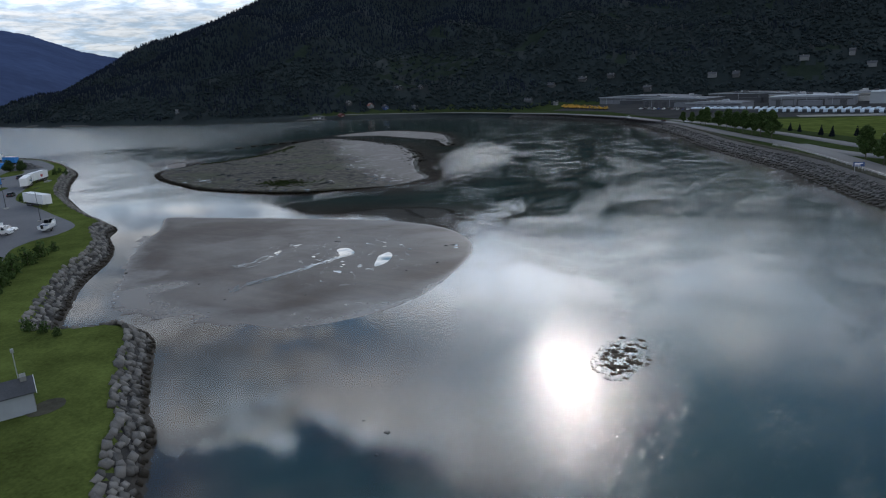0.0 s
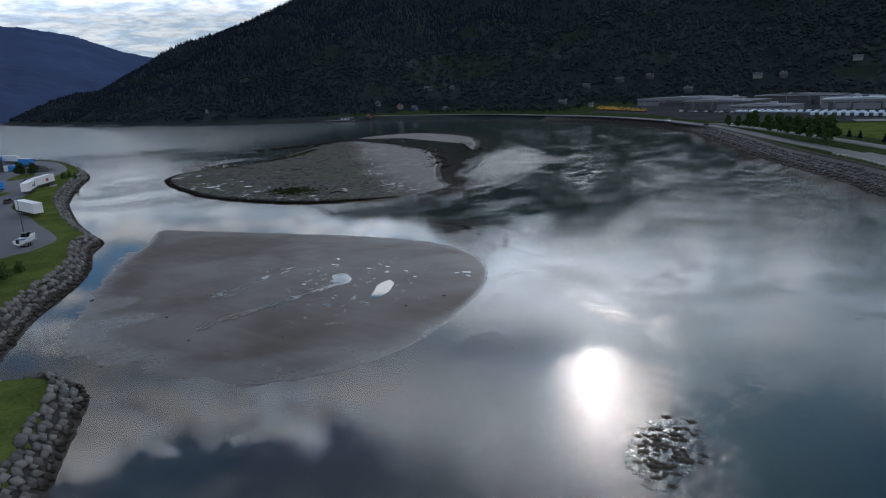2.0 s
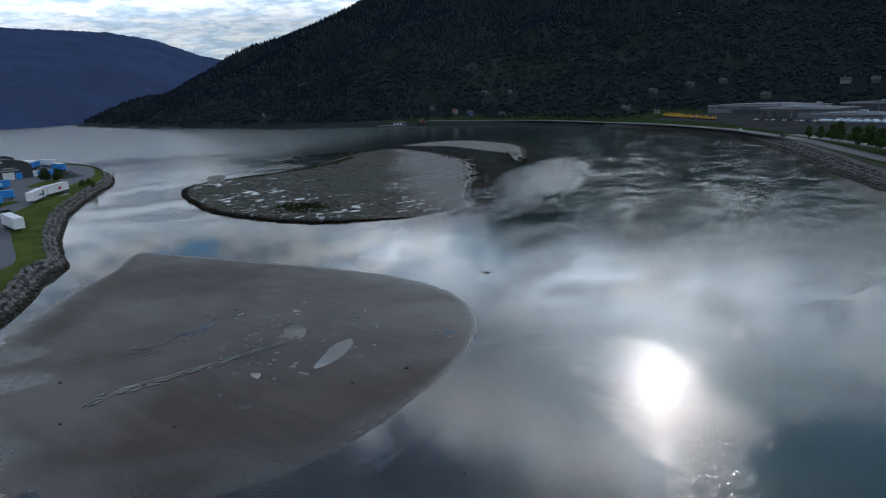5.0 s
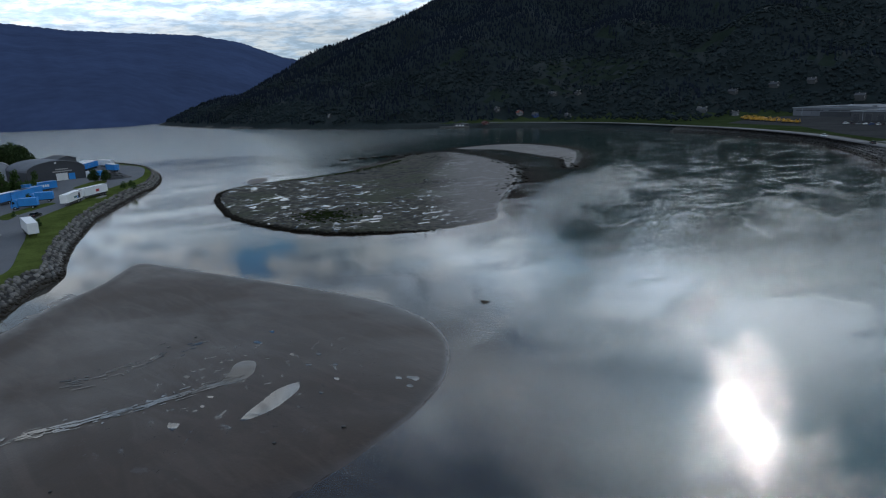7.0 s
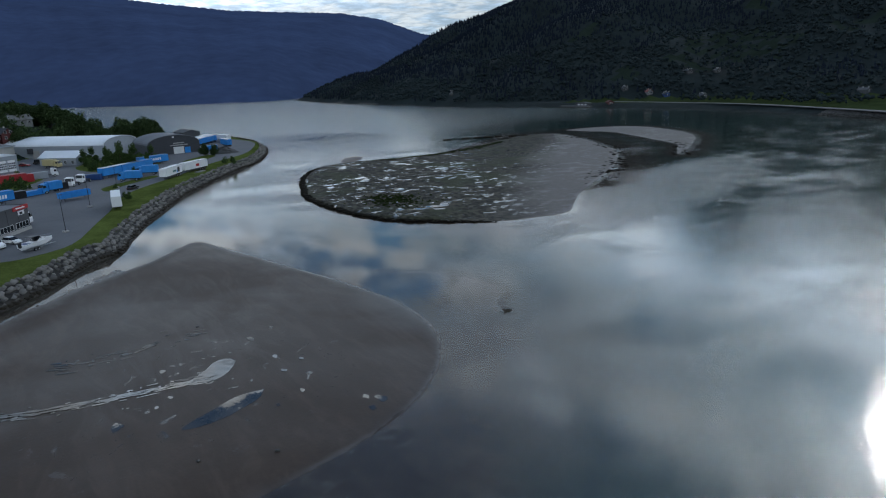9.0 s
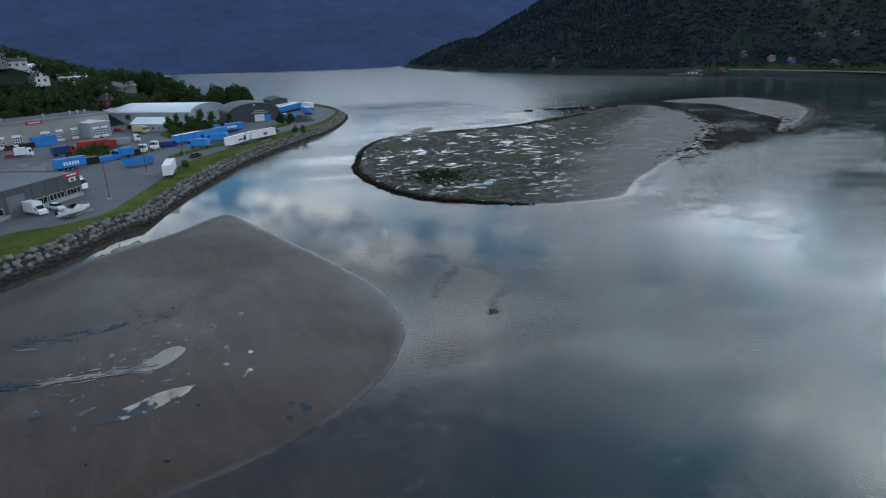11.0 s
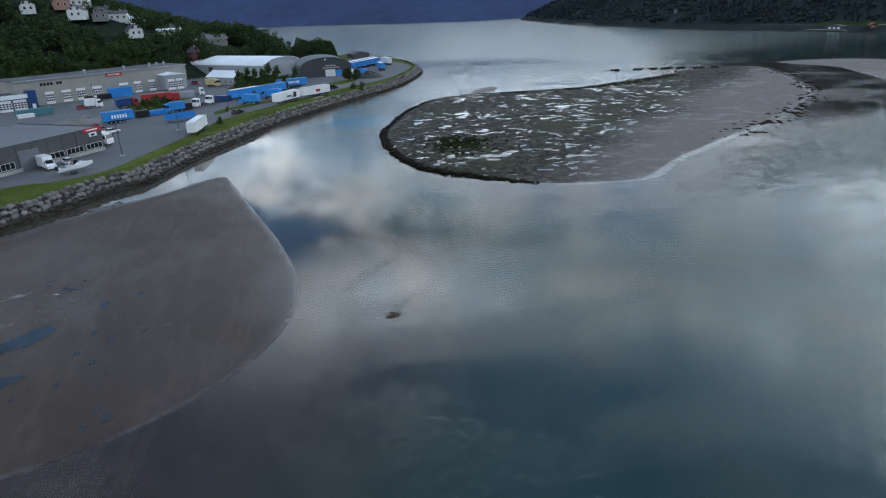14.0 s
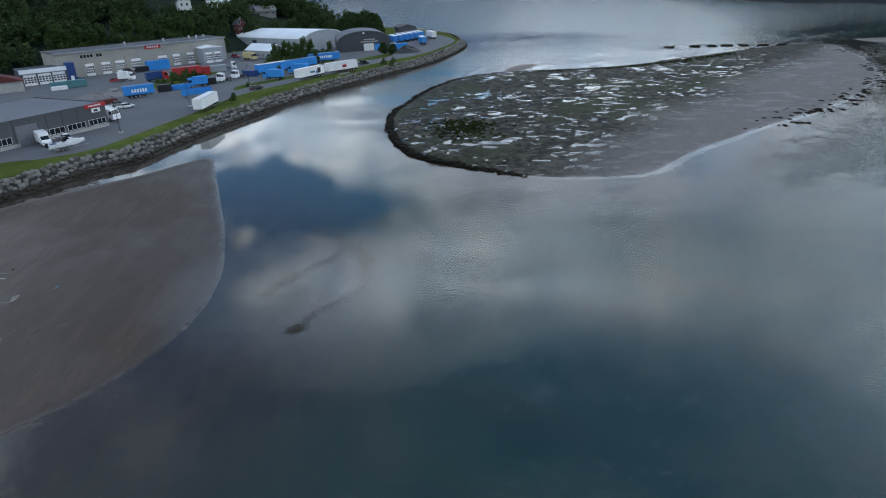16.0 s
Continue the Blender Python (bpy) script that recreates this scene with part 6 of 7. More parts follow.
car(at(-286, 136, 130), M_BLACK, "dark car parked behind the white trailers", tall=1.6)
car(at(-349, 78, 60), M_RED, "red car parked by the white hall")
car(at(-353, 84, 60), M_BLACK, "black van parked by the white hall", length=5.0, tall=2.2)
e = lorry(at(-331, 88, 45), M_CREAM, M_CREAM, "cream vintage bus with dark windows", 8.0, True)
lamp_post(at(-177.8, 81, 20))
lamp_post(at(-210.7, 89.7, 20))
lamp_post(at(-244.8, 101.5, 20), 7.0)
lamp_post(at(-286, 48, 20))
# trailers parked at the fjord tip
for k in range(6):
    e = semitrailer(at(-373.7 - 4.2 * k, 156.8 + 3.1 * k, 190), M_BLUE, "blue trailer with a white roof beside the fjord", 13.0)
    part("tarpaulin_roof", boxed(-6.4, 6.4, -1.2, 1.2, 4.02, 4.06), M_WHITE, e)
e = semitrailer(at(-357, 171, 187), M_BLUE, "short blue trailer with a white roof by the quay", 9.0)
part("tarpaulin_roof", boxed(-4.4, 4.4, -1.2, 1.2, 4.02, 4.06), M_WHITE, e)
semitrailer(at(-388, 178.5, 190), M_WHITE, "white trailer parked by the fjord", 13.0)
container(at(-345.5, 155.4, 100), M_WHITE, "small white container near the tip", 3.0, 2.6)
container(at(-342.5, 159.0, 100), M_BLUE, "blue container near the tip", 6.0, 2.6)
gable_house(pose(-430, 160, Z, rz=8), 10, 16, 4.8, 1.5, M_GREYPANEL, M_ROOFDK, "dark boathouse at the fjord tip", "boathouse", "building", 1, chimney=False)


def heap(x, y, r, h, mat, label):
    """A pile of loose material."""
    rng = np.random.RandomState(int(abs(x)))
    bm = bmesh.new()
    bmesh.ops.create_grid(bm, x_segments=14, y_segments=14, size=r)
    for v in bm.verts:
        d = v.co.length / r
        v.co.z = h * max(0, 1 - d) ** 0.8 * (0.8 + 0.4 * rng.uniform()) - 0.08
    o = part("gravel_mound", bm, mat)
    o.matrix_world = pose(x, y, Z)
    tagged(o, label, "heap")


heap(-326, 161, 7, 3.0, M_STONEDK, "dark gravel heap near the dark hall")
heap(-244, 52, 8, 1.6, M_GRAVEL, "heap of scrap and gravel behind the grey workshop")
heap(-250, 60, 6, 1.2, M_GRAVEL, "heap of stones on the rough yard")


def pole_stack(x, y, deg):
    e = thing("log_stack", at(x, y, deg), "stack of grey poles lying on rough ground", "logs")
    for k in range(7):
        part("log", rod(bmesh.new(), (-5 + 0.2 * k, -1.4 + 0.42 * k, 0.2), (5 - 0.3 * k, -1.2 + 0.42 * k, 0.25 + 0.1 * (k % 2)), 0.18, 7), M_GREYWOOD, e)


pole_stack(-256, 52, 15)


def bench_slab(x, y, deg):
    e = thing("timber_stack", at(x, y, deg), "low stack of pale boards on the grass bank", "timber")
    for k in range(3):
        part("board", boxed(-2.6, 2.6, -0.8 + 0.55 * k, -0.3 + 0.55 * k, 0.0, 0.35), M_GREYWOOD, e)


bench_slab(-262.5, 133.5, -45)


# ---- hut and lawn on the near shore ----
def hut():
    e = thing("pump_hut", pose(-68, 16.1, ZL, rz=154), "small white hut with a dark pitched roof and mast", "hut")
    L, W, H, R = 6.0, 3.2, 2.4, 1.0
    part("wall", prism(bmesh.new(), [(0, -0.2), (0, H), (W / 2, H + R), (W, H), (W, -0.2)], 0, L), M_HALLGREY, e)
    k = R / (W / 2)
    o = 0.3
    part("roof", prism(bmesh.new(), [(-o, H - o * k + 0.02), (W / 2, H + R + 0.02), (W + o, H - o * k + 0.02), (W + o, H - o * k + 0.14), (W / 2, H + R + 0.16), (-o, H - o * k + 0.14)], -o, L + o), M_TILE, e)
    part("barge_board", prism(bmesh.new(), [(-o, H - o * k - 0.05), (W / 2, H + R - 0.05), (W + o, H - o * k - 0.05), (W + o, H - o * k + 0.16), (W / 2, H + R + 0.18), (-o, H - o * k + 0.16)], -o - 0.06, -o), M_WHITE, e)
    part("door", boxed(0.9, 1.7, -0.06, 0.0, 0, 1.9), M_GREYWOOD, e)
    w = part("window", boxed(2.0, 2.6, -0.06, 0.0, 0.9, 1.6), M_WHITE, e)
    part("pane", boxed(2.08, 2.52, -0.075, -0.05, 0.98, 1.52), M_GLASS, w)
    part("mast", rod(bmesh.new(), (W / 2, 1.0, H + R - 0.3), (W / 2 + 0.1, 1.0, H + R + 3.4), 0.05, 8), M_STEEL, e)
    part("antenna_bracket", boxed(W / 2 - 0.1, W / 2 + 0.2, 0.85, 1.15, H + R + 3.1, H + R + 3.5, 0.03), M_STEEL, e)
    part("hatch", boxed(W / 2 - 0.6, W / 2 + 0.6, 0.3, 0.9, H + R - 0.1, H + R + 0.4), M_GREYWOOD, e)


hut()
sheet("hut_apron", smooth_line([(-69.2, 15.6), (-69.6, 18.2), (-68.2, 19.2), (-66.6, 18.2), (-66.4, 16.4), (-67.4, 15.0)], 0.8, True), ZL + 0.03, M_SHOULDER, "gravel apron before the hut door", "pavement")

# ---- houses on the town slope ----
TOWN_HOUSES += [
    (-424, 0, 20, 8, 9, 4.4, 3.0, M_PINK, M_TILE, "pink-brown gabled house among trees on the slope"),
    (-417, 11, 5, 8, 13, 4.2, 2.8, M_WALLW, M_TILE, "large white house with a dark roof and tall gable"),
    (-421, 20, 12, 8, 9, 3.4, 2.4, M_GREYWOOD, M_TILE, "grey boarded house with a dark roof"),
    (-430, 26, 95, 7, 9, 4.4, 1.8, M_WALLW, M_ROOFDK, "white house with a flat-pitched dark roof"),
    (-448, 14, 95, 8, 10, 3.8, 2.0, M_WALLW, M_TILE, "white house high on the slope"),
    (-450, 30, 95, 7, 10, 3.8, 1.8, M_WALLW, M_ROOFLT, "white house with a pale roof on the slope"),
    (-414, 37, 20, 7, 11, 4.0, 2.8, M_WALLW, M_TILE, "white house with a dark pitched roof above the workshop"),
    (-447, 55, 95, 7, 9, 3.6, 2.4, M_DKRED, M_DKRED, "dark red wooden house among trees"),
    (-427, 51, 100, 8, 12, 3.6, 0.8, M_WALLW, M_ROOFLT, "white flat-roofed house on the slope"),
    (-405, 68, 25, 6.5, 8, 4.4, 3.0, M_DKRED, M_TILE, "dark red gabled house behind the workshop"),
    (-441, 77, 115, 8, 11, 3.8, 2.8, M_GREYWOOD, M_GREYWOOD, "grey house with a weathered pitched roof"),
    (-474, 102, 15, 7, 8, 5.0, 3.4, M_CREAM, M_TILE, "cream gabled house near the fjord"),
    (-466, 95, 15, 6.5, 8, 4.6, 3.2, M_WALLW, M_TILE, "white gabled house near the fjord"),
    (-440, -8, 15, 7, 10, 4.0, 2.4, M_WALLW, M_TILE, "white house with a dark roof high on the slope"),
    (-456, -2, 100, 7, 9, 3.8, 2.4, M_DKRED, M_TILE, "dark red house high on the slope"),
    (-463, 22, 20, 7, 9, 3.8, 2.4, M_WALLW, M_TILE, "white gabled house with a dark roof on the slope"),
    (-468, 45, 100, 7, 11, 3.6, 2.2, M_WALLW, M_TILE, "white house with a dark roof among gardens"),
    (-452, 68, 105, 7, 9, 3.6, 2.4, M_WALLW, M_TILE, "white house behind trees on the slope"),
    (-410, -12, 20, 7, 10, 3.8, 2.6, M_WALLW, M_TILE, "white gabled house above the workshop"),
    (-428, -24, 100, 7, 11, 3.8, 2.2, M_GREYWOOD, M_TILE, "grey house with a dark roof high on the slope"),
    (-436, 6, 95, 7, 9, 4.2, 2.2, M_WALLW, M_REDTILE, "white house with a red roof on the slope"),
]
for x, y, a, w, l, h, r, wm, rm, lab in TOWN_HOUSES:
    gable_house(pose(x, y, ground_z(x, y) - 0.9, rz=a), w * 1.0, l * 1.08, h * 0.80, r * 0.85, wm, rm, lab, group="houses on the town slope")


# ---- right bank and the industrial estate ----
def guard_rail(line, z, label):
    """Steel rail on posts."""
    p = smooth_line(line, 4.0)
    e = thing("guard_rail", pose(p[0][0], p[0][1], z), label, "railing")
    o = p[0]
    for i, q in enumerate(p):
        part("post", boxed(q[0] - o[0] - 0.06, q[0] - o[0] + 0.06, q[1] - o[1] - 0.06, q[1] - o[1] + 0.06, -0.2, 0.95), M_STEEL, e)
    bm = bmesh.new()
    for a, b in zip(p, p[1:]):
        for zz in (0.5, 0.9):
            rod(bm, (*(a - o), zz), (*(b - o), zz), 0.05, 5)
    part("rail", bm, M_STEEL, e)


guard_rail([(33, 165), (21.5, 203), (11.5, 235), (3.0, 258), (-6, 275)], ZR, "galvanised guard rail between shore road and river")


def estate_hall(x, y, deg, L, D, H, wall, roof, label, bays=0, band=False):
    e = thing("industrial_hall", pose(x, y, ZR, rz=deg), label, "building", "halls of the industrial estate")
    H *= 0.8
    part("wall", boxed(0, L, 0, D, -0.3, H), wall, e)
    part("roof", prism(bmesh.new(), [(-0.5, H), (L / 2, H + L * 0.012 + 0.3), (L + 0.5, H), (L + 0.5, H - 0.15), (-0.5, H - 0.15)], -0.6, D + 0.5), roof, e)
    part("fascia", boxed(-0.55, L + 0.55, -0.7, -0.6, H - 0.55, H + 0.1), M_HALLGREY, e)
    rng = random.Random(int(L * 7 + D))
    for k in range(1, int(L / 9)):
        part("downpipe", boxed(9 * k - 0.12, 9 * k + 0.12, -0.12, 0.0, 0.0, H - 0.4), M_HALLGREY if k % 2 else M_HALLDK, e)
    for k in range(4):
        u, v = rng.uniform(4, L - 8), rng.uniform(3, D - 5)
        part("roof_unit", boxed(u, u + rng.uniform(1.5, 5), v, v + rng.uniform(1.5, 3), H - 0.2, H + rng.uniform(1.2, 2.4), 0.05), rng.choice((M_STEEL, M_HALLGREY, M_ROOFDK)), e)
    u = rng.uniform(0.1, 0.6) * L
    part("lean_to", boxed(u, u + 0.28 * L, -5.0, -0.02, -0.2, H * 0.55, 0.05), rng.choice((M_HALLDK, M_PLINTH, M_ESTWALL)), e)
    for k in range(bays):
        x0 = L * (k + 0.5) / bays
        sectional_door(e, x0 - 2.4, x0 + 2.4, 0.1, min(5.0, H - 2.0), M_HALLDK, False)
    if band:
        for k in range(3):
            part("window_strip", boxed(L * (k + 0.08) / 3, L * (k + 0.92) / 3, -0.06, 0.0, H * 0.60, H * 0.70), M_HALLDK, e)
    return e


estate_hall(-185, 688, -24, 95, 40, 9.0, M_ESTWALL, M_ESTROOF, "wide grey industrial hall with a low roof", 0, True)
estate_hall(-124, 611, -22, 62, 32, 9.0, M_GREYPANEL, M_ESTROOF, "dark grey workshop hall with large doors", 7)
estate_hall(-80, 566, -18, 46, 24, 6.0, M_ESTWALL, M_ESTROOF, "low grey workshop hall", 0, True)
estate_hall(-72, 655, -14, 70, 24, 11.0, M_HALLDK, M_ROOFDK, "dark industrial building with a window band", 0, True)
estate_hall(-20, 640, -10, 42, 22, 9.0, M_BEIGE, M_ESTROOF, "tan-coloured industrial hall with doors", 3)
estate_hall(-18, 585, -8, 60, 28, 9.0, M_ESTWALL, M_HALLGREY, "grey hall with a pale roof", 4, True)
estate_hall(52, 590, -8, 90, 34, 11.0, M_HALLGREY, M_HALLGREY, "large pale sheet-metal hall", 0, False)
estate_hall(40, 640, -8, 60, 30, 9.0, M_BEIGE, M_ESTROOF, "beige industrial hall with window band", 0, True)


def caravan(m):
    e = thing("caravan", m, "white and pale blue parked caravan", "caravan", "row of parked caravans")
    bm = prism(bmesh.new(), [(-3.2, 0.5), (-3.3, 1.6), (-2.9, 2.6), (2.7, 2.65), (3.2, 1.8), (3.2, 0.5)], -1.15, 1.15)
    bmesh.ops.bevel(bm, geom=bm.edges[:], offset=0.08, segments=1, affect="EDGES")
    part("body", bm, M_CARAVAN, e)
    part("stripe", boxed(-3.0, 3.0, -1.18, 1.18, 0.9, 1.25), M_PALEBLUE, e)
    for s in (-1, 1):
        for q in (-1.6, 0.9):
            part("window", boxed(q - 0.6, q + 0.6, min(s * 1.14, s * 1.19), max(s * 1.14, s * 1.19), 1.45, 2.1), M_GLASS, e)
        wheel(e, 0, s * 1.0, 0.33, 0.2)
    part("drawbar", boxed(3.1, 4.4, -0.06, 0.06, 0.4, 0.52), M_STEEL, e)
    return e


first = caravan(pose(-68, 532, ZR + 0.05, rz=80))
for k in range(4, 38):
    x = -88 + k * 4.6
    copy_thing(first, pose(x, 540 - 0.42 * (x + 88) + (k % 3) * 0.4, ZR + 0.05, rz=78 + (k * 37) % 9))
for k in range(22):
    x = -20 + k * 4.9
    copy_thing(first, pose(x, 528 - 0.42 * (x + 88) + (k % 3) * 0.5, ZR + 0.05, rz=80 + (k * 29) % 11))
for k in range(26):
    x = -60 + k * 5.2
    copy_thing(first, pose(x, 552 - 0.42 * (x + 88) + (k % 2) * 0.6, ZR + 0.05, rz=258 + (k * 23) % 8))


def digger(m):
    e = thing("excavator", m, "yellow construction machine parked in a row", "excavator", "yellow machines")
    part("track", block(block(bmesh.new(), -1.8, 1.8, -1.4, -0.8, 0, 0.8, 0.1), -1.8, 1.8, 0.8, 1.4, 0, 0.8, 0.1), M_TYRE, e)
    part("body", boxed(-1.9, 1.5, -1.2, 1.2, 0.9, 2.1, 0.1), M_YELLOW, e)
    c = part("cab", boxed(0.2, 1.6, -1.15, -0.1, 2.0, 3.1, 0.08), M_YELLOW, e)
    part("window", boxed(0.4, 1.63, -1.0, -0.25, 2.3, 2.95), M_GLASS, c)
    part("boom", rod(rod(bmesh.new(), (1.2, 0.3, 1.6), (3.6, 0.3, 3.6), 0.22, 6), (3.6, 0.3, 3.6), (5.0, 0.3, 1.4), 0.18, 6), M_YELLOW, e)
    part("bucket", boxed(4.6, 5.4, -0.2, 0.8, 0.3, 1.3, 0.1), M_CHASSIS, e)
    return e


dig = digger(pose(-208, 632, ZR + 0.05, rz=20))
for k in range(1, 16):
    copy_thing(dig, pose(-205 + 5.5 * (k % 11) + 3 * (k // 11), 620 - 4.6 * (k % 11) + 9 * (k // 11), ZR + 0.05, rz=(k * 67) % 360))
for k in range(14):
    car(pose(-118 + 4.2 * k, 571 - 2.2 * k + (k % 2), ZR + 0.05, rz=70 + (k * 31) % 20), (M_WHITE, M_BLACK, M_STEEL, M_WHITE, M_DKBLUE)[k % 5], "parked car in the industrial yard", "cars in the industrial yard")
car(pose(-73, 418, ZR + 0.06, rz=118), M_BLACK, "dark car standing on the shore road")
car(pose(-104, 459, ZR + 0.06, rz=128), M_WHITE, "pale car standing on the shore road")
car(pose(-58, 412, ZR + 0.06, rz=110), M_WHITE, "white car at the side road mouth")
lorry(pose(36, 292, ZR + 0.06, rz=120), M_WHITE, M_WHITE, "white coach at the lawn edge", 9.0, True)
sheet("white_court", [(4, 446), (60, 452), (58, 470), (2, 462)], ZR + 0.1, M_GRAVEL, "pale concrete slab beyond the lawn", "pavement")
sheet("court_wall", [(-70, 520), (75, 461), (77, 466), (-68, 525)], ZR + 2.2, M_GREYPANEL, "dark retaining wall below the caravans", "wall", 2.3)


def road_sign(x, y, deg):
    e = thing("road_sign", pose(x, y, ZR, rz=deg), "blue direction sign on two posts", "sign")
    for s in (-1, 1):
        part("post", rod(bmesh.new(), (s * 1.0, 0, -0.2), (s * 1.0, 0, 2.6), 0.05, 6), M_STEEL, e)
    b = part("sign_board", boxed(-1.5, 1.5, -0.08, -0.04, 1.4, 2.7, 0.01), M_DKBLUE, e)
    part("letter_bar", boxed(-1.1, 1.0, -0.1, -0.08, 2.15, 2.4), M_WHITE, b)
    part("letter_bar", boxed(-1.1, 0.4, -0.1, -0.08, 1.7, 1.95), M_WHITE, b)


road_sign(18.5, 207, 15)

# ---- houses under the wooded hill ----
# dimmed copies of the wall paints, with the haze of distance in the colour
M_HAZEGREY = material("hazed_grey_walls", (0.060, 0.062, 0.064), 0.8, 0, 0.2, 0.5)
M_HAZEWHITE = material("hazed_white_boards", (0.17, 0.175, 0.18), 0.8, 0, 0.15, 0.5)
FAR_HOUSES = [
    (-434, 622, 150, 8, 11, 5.0, 2.6, M_WALLW, M_REDTILE, "white house with a red tiled roof above the shore road"),
    (-462, 618, 150, 8, 10, 4.6, 2.6, M_GREYWOOD, M_TILE, "grey house beside dark trees"),
    (-416, 626, 150, 8, 12, 4.4, 2.4, M_DKBLUE, M_TILE, "dark blue house above the shore road"),
    (-384, 640, 155, 8, 12, 4.4, 2.4, M_GREYWOOD, M_TILE, "grey house above the shore road"),
    (-426, 675, 155, 9, 17, 4.8, 2.2, M_PLINTH, M_TILE, "long grey house higher on the hillside"),
    (-404, 690, 155, 8, 11, 4.2, 2.2, M_GREYWOOD, M_TILE, "small grey hillside house"),
    (-232, 690, 170, 7, 10, 5.0, 1.0, M_WALLW, M_ROOFDK, "white flat-roofed house with dark windows"),
    (-262, 690, 170, 8, 14, 4.0, 1.8, M_GREYPANEL, M_ROOFDK, "dark barn beside the meadow"),
    (-254, 745, 165, 8, 13, 4.6, 2.4, M_PLINTH, M_TILE, "pale house on the lower slope"),
    (-222, 768, 165, 8, 14, 4.6, 2.2, M_PLINTH, M_TILE, "pale house on the lower slope"),
    (-190, 775, 165, 8, 12, 4.6, 2.2, M_GREYWOOD, M_TILE, "grey house on the lower slope"),
    (-142, 748, 175, 10, 13, 6.0, 2.4, M_PLINTH, M_TILE, "tall pale house behind the industrial halls"),
    (-80, 797, 175, 9, 14, 5.0, 2.2, M_WALLW, M_TILE, "white house above the estate"),
    (-56, 797, 175, 9, 11, 5.0, 3.4, M_PLINTH, M_TILE, "gabled house above the estate"),
    (11, 833, 180, 9, 15, 5.0, 2.0, M_WALLW, M_TILE, "white house high above the estate"),
    (55, 846, 180, 9, 9, 7.0, 3.0, M_WALLW, M_TILE, "tall white house high above the estate"),
    (74, 824, 180, 9, 14, 5.0, 2.2, M_WALLW, M_TILE, "white house on a green terrace"),
    (-658, 533, 150, 6, 10, 3.0, 1.6, M_GREYWOOD, M_ROOFMID, "small shore hut below the forest"),
]
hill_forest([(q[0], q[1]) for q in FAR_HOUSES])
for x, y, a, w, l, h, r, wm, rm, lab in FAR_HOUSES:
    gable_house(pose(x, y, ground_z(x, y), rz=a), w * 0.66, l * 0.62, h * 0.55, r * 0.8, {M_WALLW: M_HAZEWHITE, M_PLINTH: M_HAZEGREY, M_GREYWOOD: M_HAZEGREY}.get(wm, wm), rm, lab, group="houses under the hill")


def jetty():
    e = thing("jetty", pose(-466, 548, 0, rz=8), "timber jetty with a low boathouse", "jetty")
    part("deck", boxed(-17, 17, -4, 4, 0.9, 1.2), M_GREYWOOD, e)
    for i in range(7):
        for y in (-3.5, 3.5):
            part("pile", rod(bmesh.new(), (-15 + 5 * i, y, -3.5), (-15 + 5 * i, y, 1.0), 0.2, 7), M_BARK, e)
    b = part("boathouse", boxed(-2, 13, 0.5, 5.5, 1.2, 3.8), M_GREYPANEL, e)
    part("roof", prism(bmesh.new(), [(-2.5, 3.8), (5.5, 4.9), (13.5, 3.8), (13.5, 3.65), (-2.5, 3.65)], 0.1, 6.0), M_ROOFDK, b)
    for k in range(3):
        part("window", boxed(0.5 + 4 * k, 2.6 + 4 * k, 0.42, 0.5, 1.8, 3.0), M_WALLW, b)


jetty()
gable_house(pose(-432, 562, 2.0, rz=150), 5, 8, 2.6, 1.6, M_DKRED, M_DKRED, "red boathouse on the shore", "boathouse", "boathouse", 1, chimney=False)


# ---- pools and stones on the bars ----
def pool(name, pts, z, label):
    bm = bmesh.new()
    line = smooth_line(pts, 0.6, True)
    zz, _ = height(line[:, 0], line[:, 1])
    f = bm.faces.new([bm.verts.new((x, y, q + z)) for (x, y), q in zip(line, zz)])
    if f.normal.z < 0:
        f.normal_flip()
    bmesh.ops.triangulate(bm, faces=bm.faces)
    return tagged(part(name, bm, M_PONDBED), label, "puddle")


POOL_A = [(-73.7, 93.0), (-72.0, 92.2), (-70.8, 90.0), (-69.8, 87.4), (-69.6, 84.8), (-70.2, 83.0), (-71.4, 84.6), (-72.6, 87.2), (-73.9, 90.0)]
POOL_B = [(-84.0, 93.0), (-85.6, 92.0), (-85.2, 90.4), (-83.4, 88.8), (-81.9, 87.0), (-81.2, 85.2), (-80.4, 86.0), (-79.8, 88.0), (-80.2, 90.0), (-81.6, 91.6)]
RILL = [(-80.8, 88.5), (-81.3, 86.4), (-82.0, 81.8), (-82.5, 78.4), (-83.5, 74.5), (-84.4, 70.7), (-86.1, 66.2), (-86.8, 63.3), (-86.0, 60.8)]
RILL_FAINT = [(-96.7, 91.6), (-97.6, 87.6), (-95.9, 82.0), (-96.5, 77.4), (-98.3, 73.0)]


